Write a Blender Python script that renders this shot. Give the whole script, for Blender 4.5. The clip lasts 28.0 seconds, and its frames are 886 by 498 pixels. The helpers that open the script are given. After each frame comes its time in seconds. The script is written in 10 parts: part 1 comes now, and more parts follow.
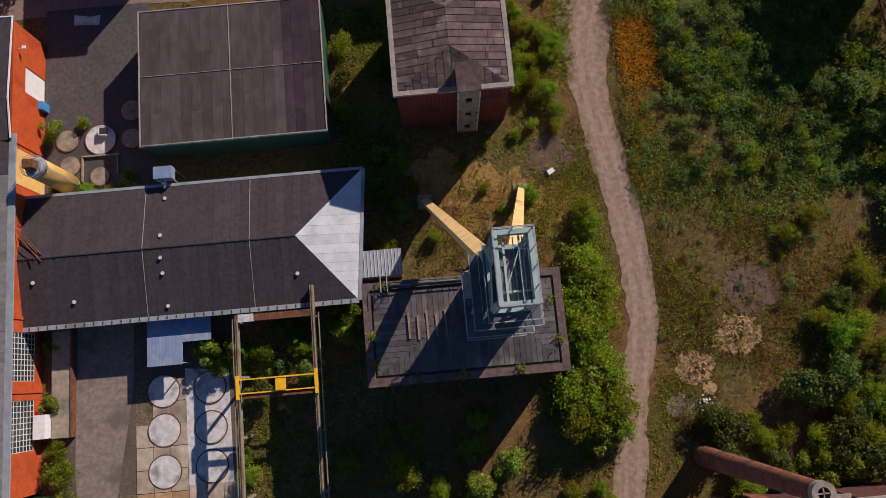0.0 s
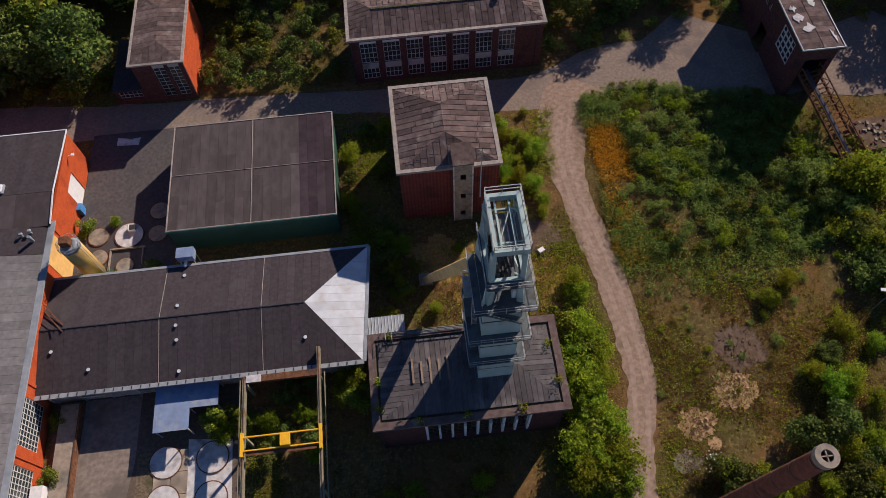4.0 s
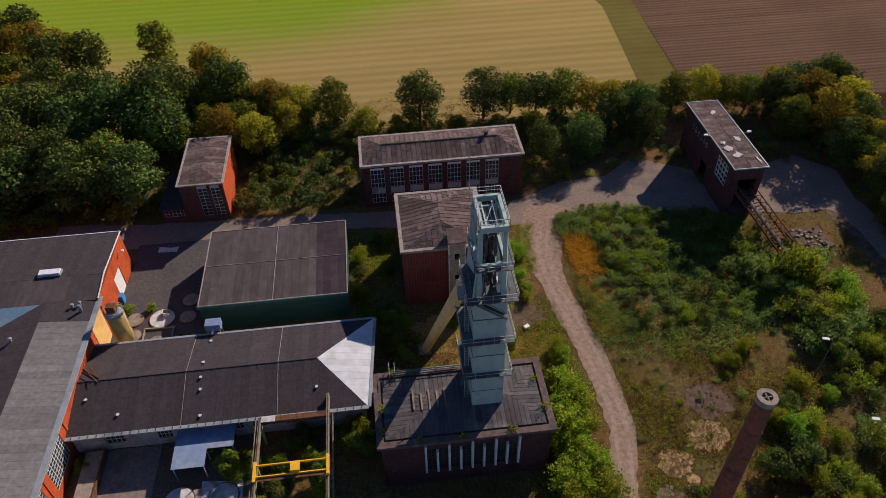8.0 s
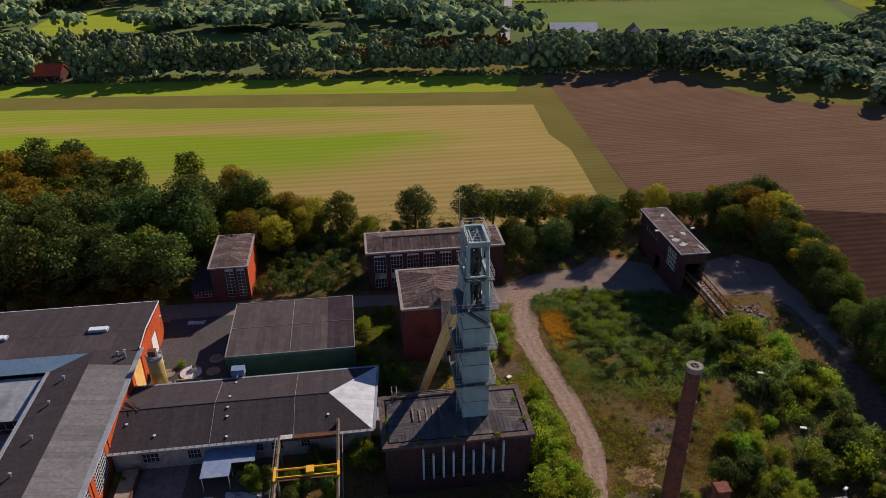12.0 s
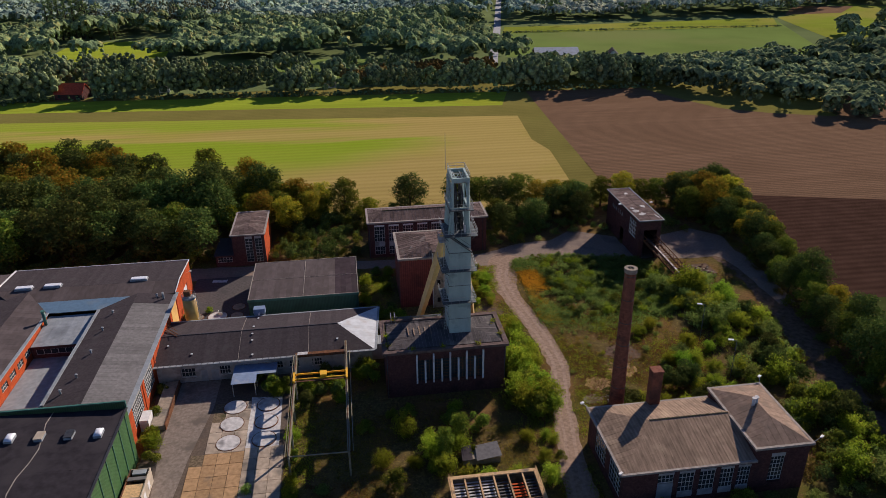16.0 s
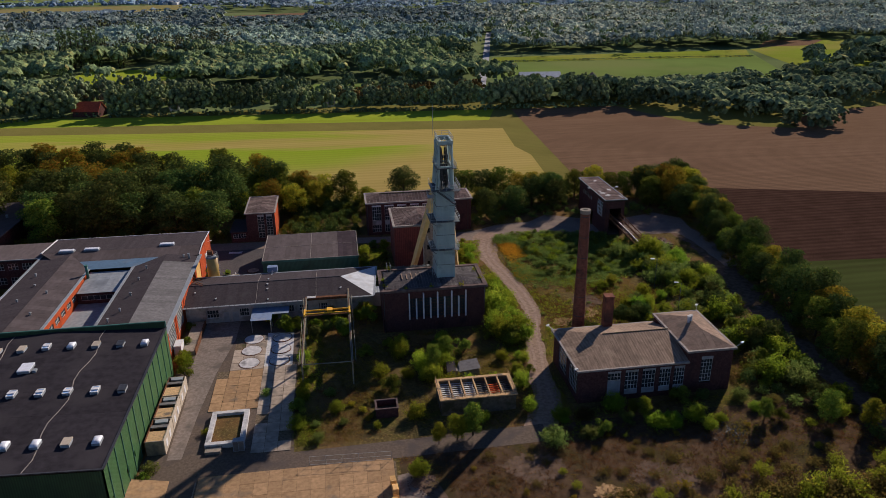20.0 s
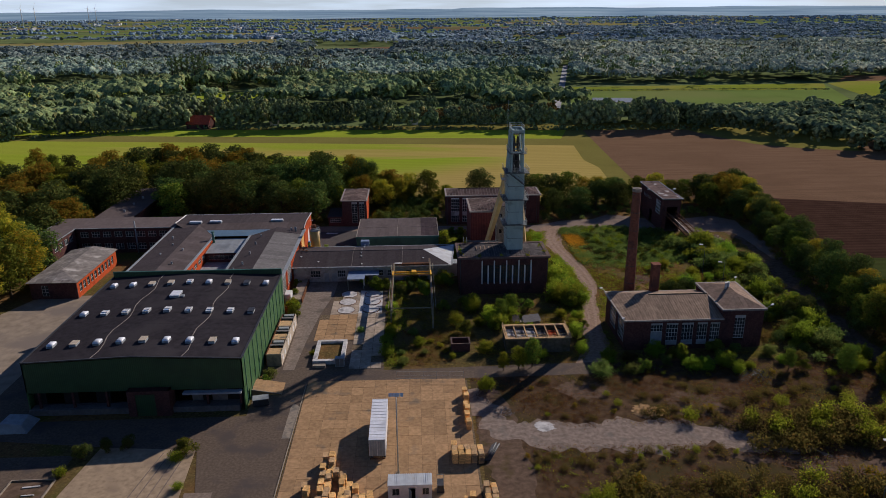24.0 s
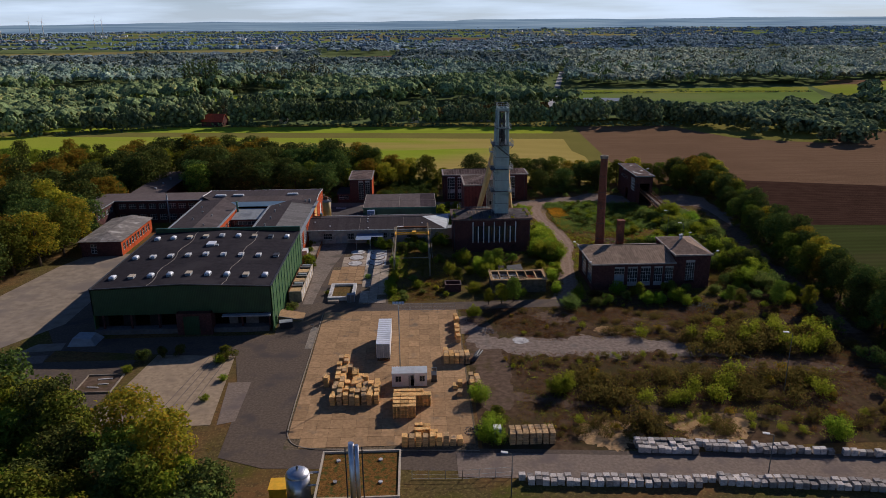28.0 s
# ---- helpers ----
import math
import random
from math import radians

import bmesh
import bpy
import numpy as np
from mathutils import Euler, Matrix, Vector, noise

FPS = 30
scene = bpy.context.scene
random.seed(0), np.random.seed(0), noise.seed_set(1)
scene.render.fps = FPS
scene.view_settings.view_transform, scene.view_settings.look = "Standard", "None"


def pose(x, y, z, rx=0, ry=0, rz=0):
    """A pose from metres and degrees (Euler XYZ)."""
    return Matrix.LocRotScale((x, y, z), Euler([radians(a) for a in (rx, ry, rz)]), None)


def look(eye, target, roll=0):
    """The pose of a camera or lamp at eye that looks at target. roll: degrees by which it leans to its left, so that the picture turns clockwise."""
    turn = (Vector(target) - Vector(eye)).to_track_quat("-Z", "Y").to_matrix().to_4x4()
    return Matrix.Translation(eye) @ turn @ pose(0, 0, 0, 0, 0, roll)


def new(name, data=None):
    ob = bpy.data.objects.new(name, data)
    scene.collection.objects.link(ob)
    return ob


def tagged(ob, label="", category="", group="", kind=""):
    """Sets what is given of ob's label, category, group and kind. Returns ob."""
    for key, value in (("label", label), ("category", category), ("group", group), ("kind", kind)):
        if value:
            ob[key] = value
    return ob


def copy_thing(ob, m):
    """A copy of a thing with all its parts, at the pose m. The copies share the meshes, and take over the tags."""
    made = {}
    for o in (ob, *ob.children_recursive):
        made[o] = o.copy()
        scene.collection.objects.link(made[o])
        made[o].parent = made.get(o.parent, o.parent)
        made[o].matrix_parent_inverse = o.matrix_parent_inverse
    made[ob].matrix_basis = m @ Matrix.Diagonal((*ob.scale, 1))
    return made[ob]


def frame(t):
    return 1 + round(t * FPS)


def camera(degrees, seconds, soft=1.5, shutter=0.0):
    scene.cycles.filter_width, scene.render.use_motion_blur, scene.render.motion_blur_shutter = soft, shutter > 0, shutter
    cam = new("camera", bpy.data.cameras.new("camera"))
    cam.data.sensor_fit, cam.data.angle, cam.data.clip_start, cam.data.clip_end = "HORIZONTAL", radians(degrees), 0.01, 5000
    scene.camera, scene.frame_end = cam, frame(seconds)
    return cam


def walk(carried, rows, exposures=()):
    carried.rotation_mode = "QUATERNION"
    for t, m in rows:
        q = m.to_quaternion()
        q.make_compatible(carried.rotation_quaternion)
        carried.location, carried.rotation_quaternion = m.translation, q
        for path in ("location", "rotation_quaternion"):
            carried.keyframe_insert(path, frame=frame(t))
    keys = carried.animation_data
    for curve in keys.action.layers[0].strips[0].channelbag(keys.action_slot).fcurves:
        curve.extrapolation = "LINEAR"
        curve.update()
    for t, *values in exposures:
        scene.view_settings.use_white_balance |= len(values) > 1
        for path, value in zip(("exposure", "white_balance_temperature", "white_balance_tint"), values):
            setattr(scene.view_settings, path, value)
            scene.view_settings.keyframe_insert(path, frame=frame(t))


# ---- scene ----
cam = camera(63.35, 28.0, soft=0.6)
PATH = [
    (0, (1.357, -0.567, 87.809), (1.396, 2.974, 68.125), -4.47),
    (1, (1.0, -5.254, 87.435), (1.179, -0.056, 68.123), -3.86),
    (2, (0.482, -10.312, 87.136), (0.825, -3.58, 68.306), -3.25),
    (3, (-0.101, -15.822, 86.965), (0.404, -7.647, 68.719), -2.95),
    (3.5, (-0.415, -18.743, 86.904), (0.176, -9.848, 69.001), -2.86),
    (5.5, (-1.983, -32.109, 85.755), (-1.001, -20.314, 69.634), -2.05),
    (6.5, (-2.805, -38.831, 85.101), (-1.634, -25.778, 69.993), -1.86),
    (7.5, (-3.651, -45.549, 84.392), (-2.274, -31.327, 70.398), -1.61),
    (8.5, (-4.553, -52.338, 83.597), (-2.971, -37.042, 70.809), -1.38),
    (9.5, (-5.523, -59.235, 82.774), (-3.73, -42.986, 71.252), -1.13),
    (10.5, (-6.63, -66.136, 82.032), (-4.617, -49.032, 71.863), -0.86),
    (11, (-7.245, -69.594, 81.656), (-5.138, -52.23, 71.957), -0.76),
    (11.5, (-7.917, -73.091, 81.241), (-5.745, -55.631, 71.731), -0.66),
    (12.5, (-9.161, -80.082, 80.399), (-6.892, -62.493, 71.153), -0.47),
    (14.5, (-10.191, -93.823, 78.438), (-7.865, -76.003, 69.662), -0.60),
    (15.5, (-10.886, -100.681, 77.233), (-8.487, -82.75, 68.707), -0.61),
    (16.5, (-11.646, -107.534, 75.81), (-9.183, -89.498, 67.524), -0.69),
    (17.5, (-12.342, -114.265, 74.16), (-9.82, -96.122, 66.13), -0.63),
    (18.5, (-12.964, -120.973, 72.452), (-10.39, -102.719, 64.695), -0.58),
    (19.5, (-13.651, -127.852, 70.899), (-11.013, -109.498, 63.404), -0.60),
    (20.5, (-14.455, -134.865, 69.514), (-11.734, -116.433, 62.242), -0.56),
    (22.5, (-16.236, -148.514, 66.74), (-13.356, -129.923, 59.954), -0.40),
    (23, (-16.663, -151.923, 66.243), (-14.139, -133.241, 59.563), -0.41),
    (23.5, (-17.072, -155.321, 65.779), (-15.583, -136.484, 59.228), -0.38),
    (24, (-17.442, -158.729, 65.338), (-16.694, -139.805, 58.91), -0.39),
    (24.5, (-17.745, -162.164, 64.901), (-17.161, -143.207, 58.553), -0.42),
    (25, (-17.951, -165.639, 64.448), (-17.326, -146.687, 58.09), -0.45),
    (25.5, (-18.009, -169.155, 63.972), (-17.401, -150.203, 57.611), -0.39),
    (26, (-17.953, -172.703, 63.466), (-17.331, -153.754, 57.099), -0.35),
    (26.5, (-17.808, -176.274, 62.927), (-17.167, -157.332, 56.541), -0.37),
    (27, (-17.596, -179.86, 62.356), (-16.944, -160.916, 55.976), -0.42),
    (27.5, (-17.338, -183.461, 61.754), (-16.669, -164.493, 55.448), -0.47),
    (28, (-17.056, -187.074, 61.136), (-16.356, -168.049, 55.009), -0.51),
]
EXPOSURES = [(0, 0.10, 6500, 17), (5, 0.23, 6500, 17), (7.5, 0.16, 6500, 17), (11, 0.06, 6480, 17), (17, 0.07, 6420, 16), (20.5, -0.12, 6350, 15), (25, -0.34, 6200, 14), (28, -0.38, 6150, 14)]
walk(cam, [(t, look(eye, target, roll)) for t, eye, target, roll in PATH], EXPOSURES)

# ---- light: low sun ahead and to the right, clear sky ----
SUN_AZ, SUN_EL = radians(41.5), radians(27.0)
world = bpy.data.worlds.new("world")
scene.world = world
world.use_nodes = True
wn = world.node_tree.nodes
sky = wn.new("ShaderNodeTexSky")
sky.sky_type = "NISHITA"
sky.sun_disc = False
sky.sun_elevation, sky.sun_rotation = SUN_EL, SUN_AZ
sky.air_density, sky.dust_density, sky.ozone_density = 1.0, 0.1, 3.0
cool = wn.new("ShaderNodeMix")
cool.data_type, cool.blend_type = "RGBA", "MULTIPLY"
cool.inputs[0].default_value, cool.inputs[7].default_value = 1.0, (0.80, 0.95, 1.28, 1)
world.node_tree.links.new(sky.outputs[0], cool.inputs[6])
# pale haze and thin cloud that thicken towards the horizon all round
wl = world.node_tree.links
co_ = wn.new("ShaderNodeTexCoord")
sp_ = wn.new("ShaderNodeSeparateXYZ")
wl.new(co_.outputs["Generated"], sp_.inputs[0])
hz = wn.new("ShaderNodeMapRange")
hz.interpolation_type = "SMOOTHSTEP"
hz.inputs[1].default_value, hz.inputs[2].default_value, hz.inputs[3].default_value, hz.inputs[4].default_value = 0.0, 0.12, 0.92, 0.0
wl.new(sp_.outputs[2], hz.inputs[0])
mp_ = wn.new("ShaderNodeMapping")
mp_.inputs["Scale"].default_value = (2.0, 2.0, 22.0)
wl.new(co_.outputs["Generated"], mp_.inputs[0])
cl = wn.new("ShaderNodeTexNoise")
cl.inputs["Scale"].default_value, cl.inputs["Detail"].default_value = 2.2, 6
wl.new(mp_.outputs[0], cl.inputs["Vector"])
cr_ = wn.new("ShaderNodeMapRange")
cr_.inputs[1].default_value, cr_.inputs[2].default_value, cr_.inputs[3].default_value, cr_.inputs[4].default_value = 0.38, 0.66, 0.55, 1.2
wl.new(cl.outputs[0], cr_.inputs[0])
fac = wn.new("ShaderNodeMath")
fac.operation = "MULTIPLY"
wl.new(hz.outputs[0], fac.inputs[0])
wl.new(cr_.outputs[0], fac.inputs[1])
haze = wn.new("ShaderNodeMix")
haze.data_type = "RGBA"
haze.inputs[7].default_value = (17.0, 20.2, 23.4, 1)
wl.new(fac.outputs[0], haze.inputs[0])
wl.new(cool.outputs[2], haze.inputs[6])
wl.new(haze.outputs[2], wn["Background"].inputs[0])
wn["Background"].inputs[1].default_value = 0.052
sun = new("sun", bpy.data.lights.new("sun", "SUN"))
sun.data.energy, sun.data.angle, sun.data.color = 5.0, radians(0.53), (1.0, 0.88, 0.77)
sun.matrix_basis = look((math.sin(SUN_AZ) * math.cos(SUN_EL), math.cos(SUN_AZ) * math.cos(SUN_EL), math.sin(SUN_EL)), (0, 0, 0))

# ---- materials ----
def hue(c, k):
    return tuple(min(1.0, max(0.0, v * k)) for v in c)


def mat(name, base, var=0.25, scale=3.0, rough=0.85, bump=0.25, metal=0.0, stain=None, stain_scale=0.25, stain_at=0.55, island=0.0, objrand=0.0,
        stretch=(1, 1, 1), fine=14.0):
    """A surface with grain, larger stains and fine relief, by the place in metres."""
    m = bpy.data.materials.new(name)
    m.use_nodes = True
    n, l = m.node_tree.nodes, m.node_tree.links
    b = n["Principled BSDF"]
    g = n.new("ShaderNodeNewGeometry")
    mp = n.new("ShaderNodeMapping")
    mp.inputs["Scale"].default_value = stretch
    l.new(g.outputs["Position"], mp.inputs[0])
    t1 = n.new("ShaderNodeTexNoise")
    t1.inputs["Scale"].default_value, t1.inputs["Detail"].default_value = scale, 6
    l.new(mp.outputs[0], t1.inputs["Vector"])
    r = n.new("ShaderNodeValToRGB")
    r.color_ramp.elements[0].position, r.color_ramp.elements[1].position = 0.3, 0.7
    r.color_ramp.elements[0].color = (*hue(base, 1 - var), 1)
    r.color_ramp.elements[1].color = (*hue(base, 1 + var), 1)
    l.new(t1.outputs[0], r.inputs[0])
    col = r.outputs[0]
    t2 = n.new("ShaderNodeTexNoise")
    t2.inputs["Scale"].default_value, t2.inputs["Detail"].default_value = stain_scale, 5
    l.new(g.outputs["Position"], t2.inputs["Vector"])
    r2 = n.new("ShaderNodeValToRGB")
    r2.color_ramp.elements[0].position, r2.color_ramp.elements[1].position = stain_at, min(1.0, stain_at + 0.14)
    l.new(t2.outputs[0], r2.inputs[0])
    mx = n.new("ShaderNodeMix")
    mx.data_type = "RGBA"
    l.new(r2.outputs[0], mx.inputs[0])
    l.new(col, mx.inputs[6])
    mx.inputs[7].default_value = (*(stain or hue(base, 0.7)), 1)
    col = mx.outputs[2]
    if island or objrand:
        hs = n.new("ShaderNodeHueSaturation")
        mr = n.new("ShaderNodeMapRange")
        mr.inputs[3].default_value, mr.inputs[4].default_value = 1 - (island or objrand), 1 + (island or objrand)
        if island:
            l.new(g.outputs["Random Per Island"], mr.inputs[0])
        else:
            oi = n.new("ShaderNodeObjectInfo")
            l.new(oi.outputs["Random"], mr.inputs[0])
        l.new(mr.outputs[0], hs.inputs["Value"])
        l.new(col, hs.inputs["Color"])
        col = hs.outputs[0]
    l.new(col, b.inputs["Base Color"])
    t3 = n.new("ShaderNodeTexNoise")
    t3.inputs["Scale"].default_value, t3.inputs["Detail"].default_value = fine, 4
    l.new(mp.outputs[0], t3.inputs["Vector"])
    bp = n.new("ShaderNodeBump")
    bp.inputs["Strength"].default_value, bp.inputs["Distance"].default_value = bump, 0.05
    l.new(t3.outputs[0], bp.inputs["Height"])
    l.new(bp.outputs[0], b.inputs["Normal"])
    b.inputs["Roughness"].default_value, b.inputs["Metallic"].default_value = rough, metal
    b.inputs["Specular IOR Level"].default_value = 0.5 if rough < 0.6 else 0.25 if rough < 0.82 else 0.05 if rough < 0.93 else 0.0
    return m


def fuzzy(m, weight, tint):
    """Short grass and stalks: a soft nap that lights up at a low angle."""
    b = m.node_tree.nodes["Principled BSDF"]
    b.inputs["Sheen Weight"].default_value, b.inputs["Sheen Roughness"].default_value, b.inputs["Sheen Tint"].default_value = weight, 0.45, (*tint, 1)
    return m


def leaf(name, dark, light, other, share=0.12, glow=0.5, patch=0.12, vary=(0.62, 1.4)):
    """Foliage: leaf by leaf between two greens, some of a third colour, whole plants shifted a little; light passes through."""
    m = bpy.data.materials.new(name)
    m.use_nodes = True
    n, l = m.node_tree.nodes, m.node_tree.links
    n.remove(n["Principled BSDF"])
    g = n.new("ShaderNodeNewGeometry")
    r = n.new("ShaderNodeValToRGB")
    e = r.color_ramp.elements
    dark, light, other = [(1.06 * k[0], k[1], k[2]) for k in (hue(dark, 1.75), hue(light, 1.45), hue(other, 1.3))]
    e[0].position, e[0].color = 0.0, (*dark, 1)
    e[1].position, e[1].color = 1 - share, (*light, 1)
    k = e.new(1.0)
    k.color = (*other, 1)
    l.new(g.outputs["Random Per Island"], r.inputs[0])
    oi = n.new("ShaderNodeObjectInfo")
    t = n.new("ShaderNodeTexNoise")
    t.inputs["Scale"].default_value, t.inputs["Detail"].default_value = patch, 3
    l.new(g.outputs["Position"], t.inputs["Vector"])
    ad = n.new("ShaderNodeMath")
    ad.operation = "ADD"
    l.new(oi.outputs["Random"], ad.inputs[0])
    l.new(t.outputs[0], ad.inputs[1])
    mr = n.new("ShaderNodeMapRange")
    mr.inputs[1].default_value, mr.inputs[2].default_value, mr.inputs[3].default_value, mr.inputs[4].default_value = 0.3, 1.5, vary[0], vary[1]
    l.new(ad.outputs[0], mr.inputs[0])
    hs = n.new("ShaderNodeHueSaturation")
    l.new(mr.outputs[0], hs.inputs["Value"])
    mh = n.new("ShaderNodeMapRange")
    mh.inputs[3].default_value, mh.inputs[4].default_value = 0.47, 0.53
    l.new(oi.outputs["Random"], mh.inputs[0])
    l.new(mh.outputs[0], hs.inputs["Hue"])
    l.new(r.outputs[0], hs.inputs["Color"])
    d, tr, mix = n.new("ShaderNodeBsdfDiffuse"), n.new("ShaderNodeBsdfTranslucent"), n.new("ShaderNodeMixShader")
    l.new(hs.outputs[0], d.inputs[0])
    l.new(hs.outputs[0], tr.inputs[0])
    mix.inputs[0].default_value = glow
    l.new(d.outputs[0], mix.inputs[1])
    l.new(tr.outputs[0], mix.inputs[2])
    l.new(mix.outputs[0], n["Material Output"].inputs[0])
    return m


def striped(m, axis, period, depth, dark=0.75, share=0.5, sharp=True):
    """Adds ribs or furrows of a real period along an axis (0 x, 1 y, 2 z) to a material: relief and a slight tone."""
    n, l = m.node_tree.nodes, m.node_tree.links
    b = n["Principled BSDF"]
    g = n.new("ShaderNodeNewGeometry")
    sx = n.new("ShaderNodeSeparateXYZ")
    l.new(g.outputs["Position"], sx.inputs[0])
    mu = n.new("ShaderNodeMath")
    mu.operation = "MULTIPLY"
    mu.inputs[1].default_value = 2 * math.pi / period
    l.new(sx.outputs[axis], mu.inputs[0])
    si = n.new("ShaderNodeMath")
    si.operation = "SINE"
    l.new(mu.outputs[0], si.inputs[0])
    mr = n.new("ShaderNodeMapRange")
    mr.inputs[1].default_value, mr.inputs[2].default_value = (-0.4, 0.4) if sharp else (-1, 1)
    mr.inputs[3].default_value, mr.inputs[4].default_value = dark, 1.0
    l.new(si.outputs[0], mr.inputs[0])
    hs = n.new("ShaderNodeHueSaturation")
    src = b.inputs["Base Color"].links[0].from_socket
    l.new(src, hs.inputs["Color"])
    l.new(mr.outputs[0], hs.inputs["Value"])
    l.new(hs.outputs[0], b.inputs["Base Color"])
    bp = n.new("ShaderNodeBump")
    bp.inputs["Strength"].default_value, bp.inputs["Distance"].default_value = 1.0, depth
    l.new(mr.outputs[0], bp.inputs["Height"])
    old = b.inputs["Normal"].links[0].from_socket
    l.new(old, bp.inputs["Normal"])
    l.new(bp.outputs[0], b.inputs["Normal"])
    return m


def bricks(m, dark):
    """Adds brick courses and joints of real size to a material, for upright walls along x or y."""
    n, l = m.node_tree.nodes, m.node_tree.links
    b = n["Principled BSDF"]
    g = n.new("ShaderNodeNewGeometry")
    sx = n.new("ShaderNodeSeparateXYZ")
    l.new(g.outputs["Position"], sx.inputs[0])
    ad = n.new("ShaderNodeMath")
    l.new(sx.outputs[0], ad.inputs[0])
    l.new(sx.outputs[1], ad.inputs[1])
    cb = n.new("ShaderNodeCombineXYZ")
    l.new(ad.outputs[0], cb.inputs[0])
    l.new(sx.outputs[2], cb.inputs[1])
    t = n.new("ShaderNodeTexBrick")
    t.inputs["Scale"].default_value = 1.0
    t.inputs["Mortar Size"].default_value = 0.008
    t.inputs["Brick Width"].default_value, t.inputs["Row Height"].default_value = 0.25, 0.077
    t.inputs["Color1"].default_value, t.inputs["Color2"].default_value, t.inputs["Mortar"].default_value = (1, 1, 1, 1), (0.72, 0.72, 0.75, 1), (*dark, 1)
    l.new(cb.outputs[0], t.inputs["Vector"])
    mx = n.new("ShaderNodeMix")
    mx.data_type, mx.blend_type = "RGBA", "MULTIPLY"
    mx.inputs[0].default_value = 0.8
    l.new(b.inputs["Base Color"].links[0].from_socket, mx.inputs[6])
    l.new(t.outputs[0], mx.inputs[7])
    l.new(mx.outputs[2], b.inputs["Base Color"])
    return m


M = {}


def ground_mat():
    """Waste ground: dry grass, green turf and bare brown earth in drifting patches."""
    m = mat("waste_ground", (0.115, 0.088, 0.034), 0.4, 1.6, 0.95, 0.7, stain=(0.09, 0.092, 0.018), stain_scale=0.11, stain_at=0.50, fine=6.0)
    n, l = m.node_tree.nodes, m.node_tree.links
    b = n["Principled BSDF"]
    g = n.new("ShaderNodeNewGeometry")
    for scale, at, c, top in ((0.07, 0.53, (0.185, 0.098, 0.042), 0.9), (0.9, 0.56, (0.09, 0.06, 0.03), 0.7), (2.6, 0.6, (0.27, 0.20, 0.07), 0.6)):
        t = n.new("ShaderNodeTexNoise")
        t.inputs["Scale"].default_value, t.inputs["Detail"].default_value = scale, 6
        l.new(g.outputs["Position"], t.inputs["Vector"])
        r = n.new("ShaderNodeMapRange")
        r.inputs[1].default_value, r.inputs[2].default_value, r.inputs[4].default_value = at - 0.06, at + 0.08, top
        l.new(t.outputs[0], r.inputs[0])
        mx = n.new("ShaderNodeMix")
        mx.data_type = "RGBA"
        l.new(r.outputs[0], mx.inputs[0])
        l.new(b.inputs["Base Color"].links[0].from_socket, mx.inputs[6])
        mx.inputs[7].default_value = (*c, 1)
        l.new(mx.outputs[2], b.inputs["Base Color"])
    return m


M["soil"] = ground_mat()
M["dry"] = mat("dry_grass_ground", (0.30, 0.185, 0.06), 0.35, 2.2, 0.95, 0.7, stain=(0.16, 0.105, 0.045), stain_scale=0.4, stain_at=0.52)
M["earth"] = mat("bare_earth", (0.145, 0.10, 0.07), 0.3, 1.1, 0.95, 0.6, stain=(0.10, 0.075, 0.035), stain_scale=0.3, stain_at=0.55)
M["scrub_earth"] = mat("scrub_earth", (0.0989, 0.0636, 0.0378), 0.35, 0.8, 0.95, 0.7, stain=(0.0731, 0.0585, 0.0258), stain_scale=0.12, stain_at=0.5, fine=5.0)
M["asphalt"] = mat("asphalt", (0.136, 0.104, 0.078), 0.22, 2.4, 0.9, 0.3, stain=(0.098, 0.08, 0.07), stain_scale=0.22, stain_at=0.52)
M["grey_asphalt"] = mat("grey_asphalt", (0.098, 0.088, 0.085), 0.22, 2.0, 0.9, 0.3, stain=(0.075, 0.07, 0.07), stain_scale=0.2, stain_at=0.52)
M["worn_yard"] = mat("worn_yard_asphalt", (0.24, 0.198, 0.162), 0.25, 1.8, 0.95, 0.4, stain=(0.156, 0.132, 0.108), stain_scale=0.3, stain_at=0.52)
M["drive"] = mat("worn_concrete_drive", (0.305, 0.248, 0.185), 0.2, 0.5, 0.95, 0.3, stain=(0.235, 0.195, 0.16), stain_scale=0.12, stain_at=0.5)
M["pale_gravel"] = mat("pale_gravel", (0.26, 0.205, 0.165), 0.3, 1.3, 0.95, 0.5, stain=(0.19, 0.165, 0.14), stain_scale=0.35, stain_at=0.56)
M["pad"] = mat("pad_concrete", (0.37, 0.28, 0.185), 0.22, 1.2, 0.9, 0.35, stain=(0.27, 0.205, 0.145), stain_scale=0.3, stain_at=0.56)
M["old_asphalt"] = mat("old_asphalt", (0.245, 0.192, 0.15), 0.2, 2.2, 0.95, 0.4, stain=(0.185, 0.148, 0.128), stain_scale=0.2, stain_at=0.52)
M["gravel"] = mat("gravel", (0.306, 0.218, 0.158), 0.25, 1.5, 0.95, 0.6, stain=(0.198, 0.147, 0.0933), stain_scale=0.35, stain_at=0.6)
M["track"] = mat("worn_track", (0.345, 0.25, 0.188), 0.2, 1.5, 0.95, 0.5, stain=(0.28, 0.2, 0.15), stain_scale=0.5, stain_at=0.55)
M["slab"] = mat("slab_concrete", (0.4, 0.252, 0.131), 0.2, 1.6, 0.9, 0.3, stain=(0.22, 0.169, 0.116), stain_scale=0.3, stain_at=0.6, objrand=0.14)
M["pale_slab"] = mat("pale_slab_concrete", (0.425, 0.345, 0.259), 0.22, 1.4, 0.9, 0.35, stain=(0.22, 0.19, 0.15), stain_scale=0.35, stain_at=0.54, objrand=0.16)
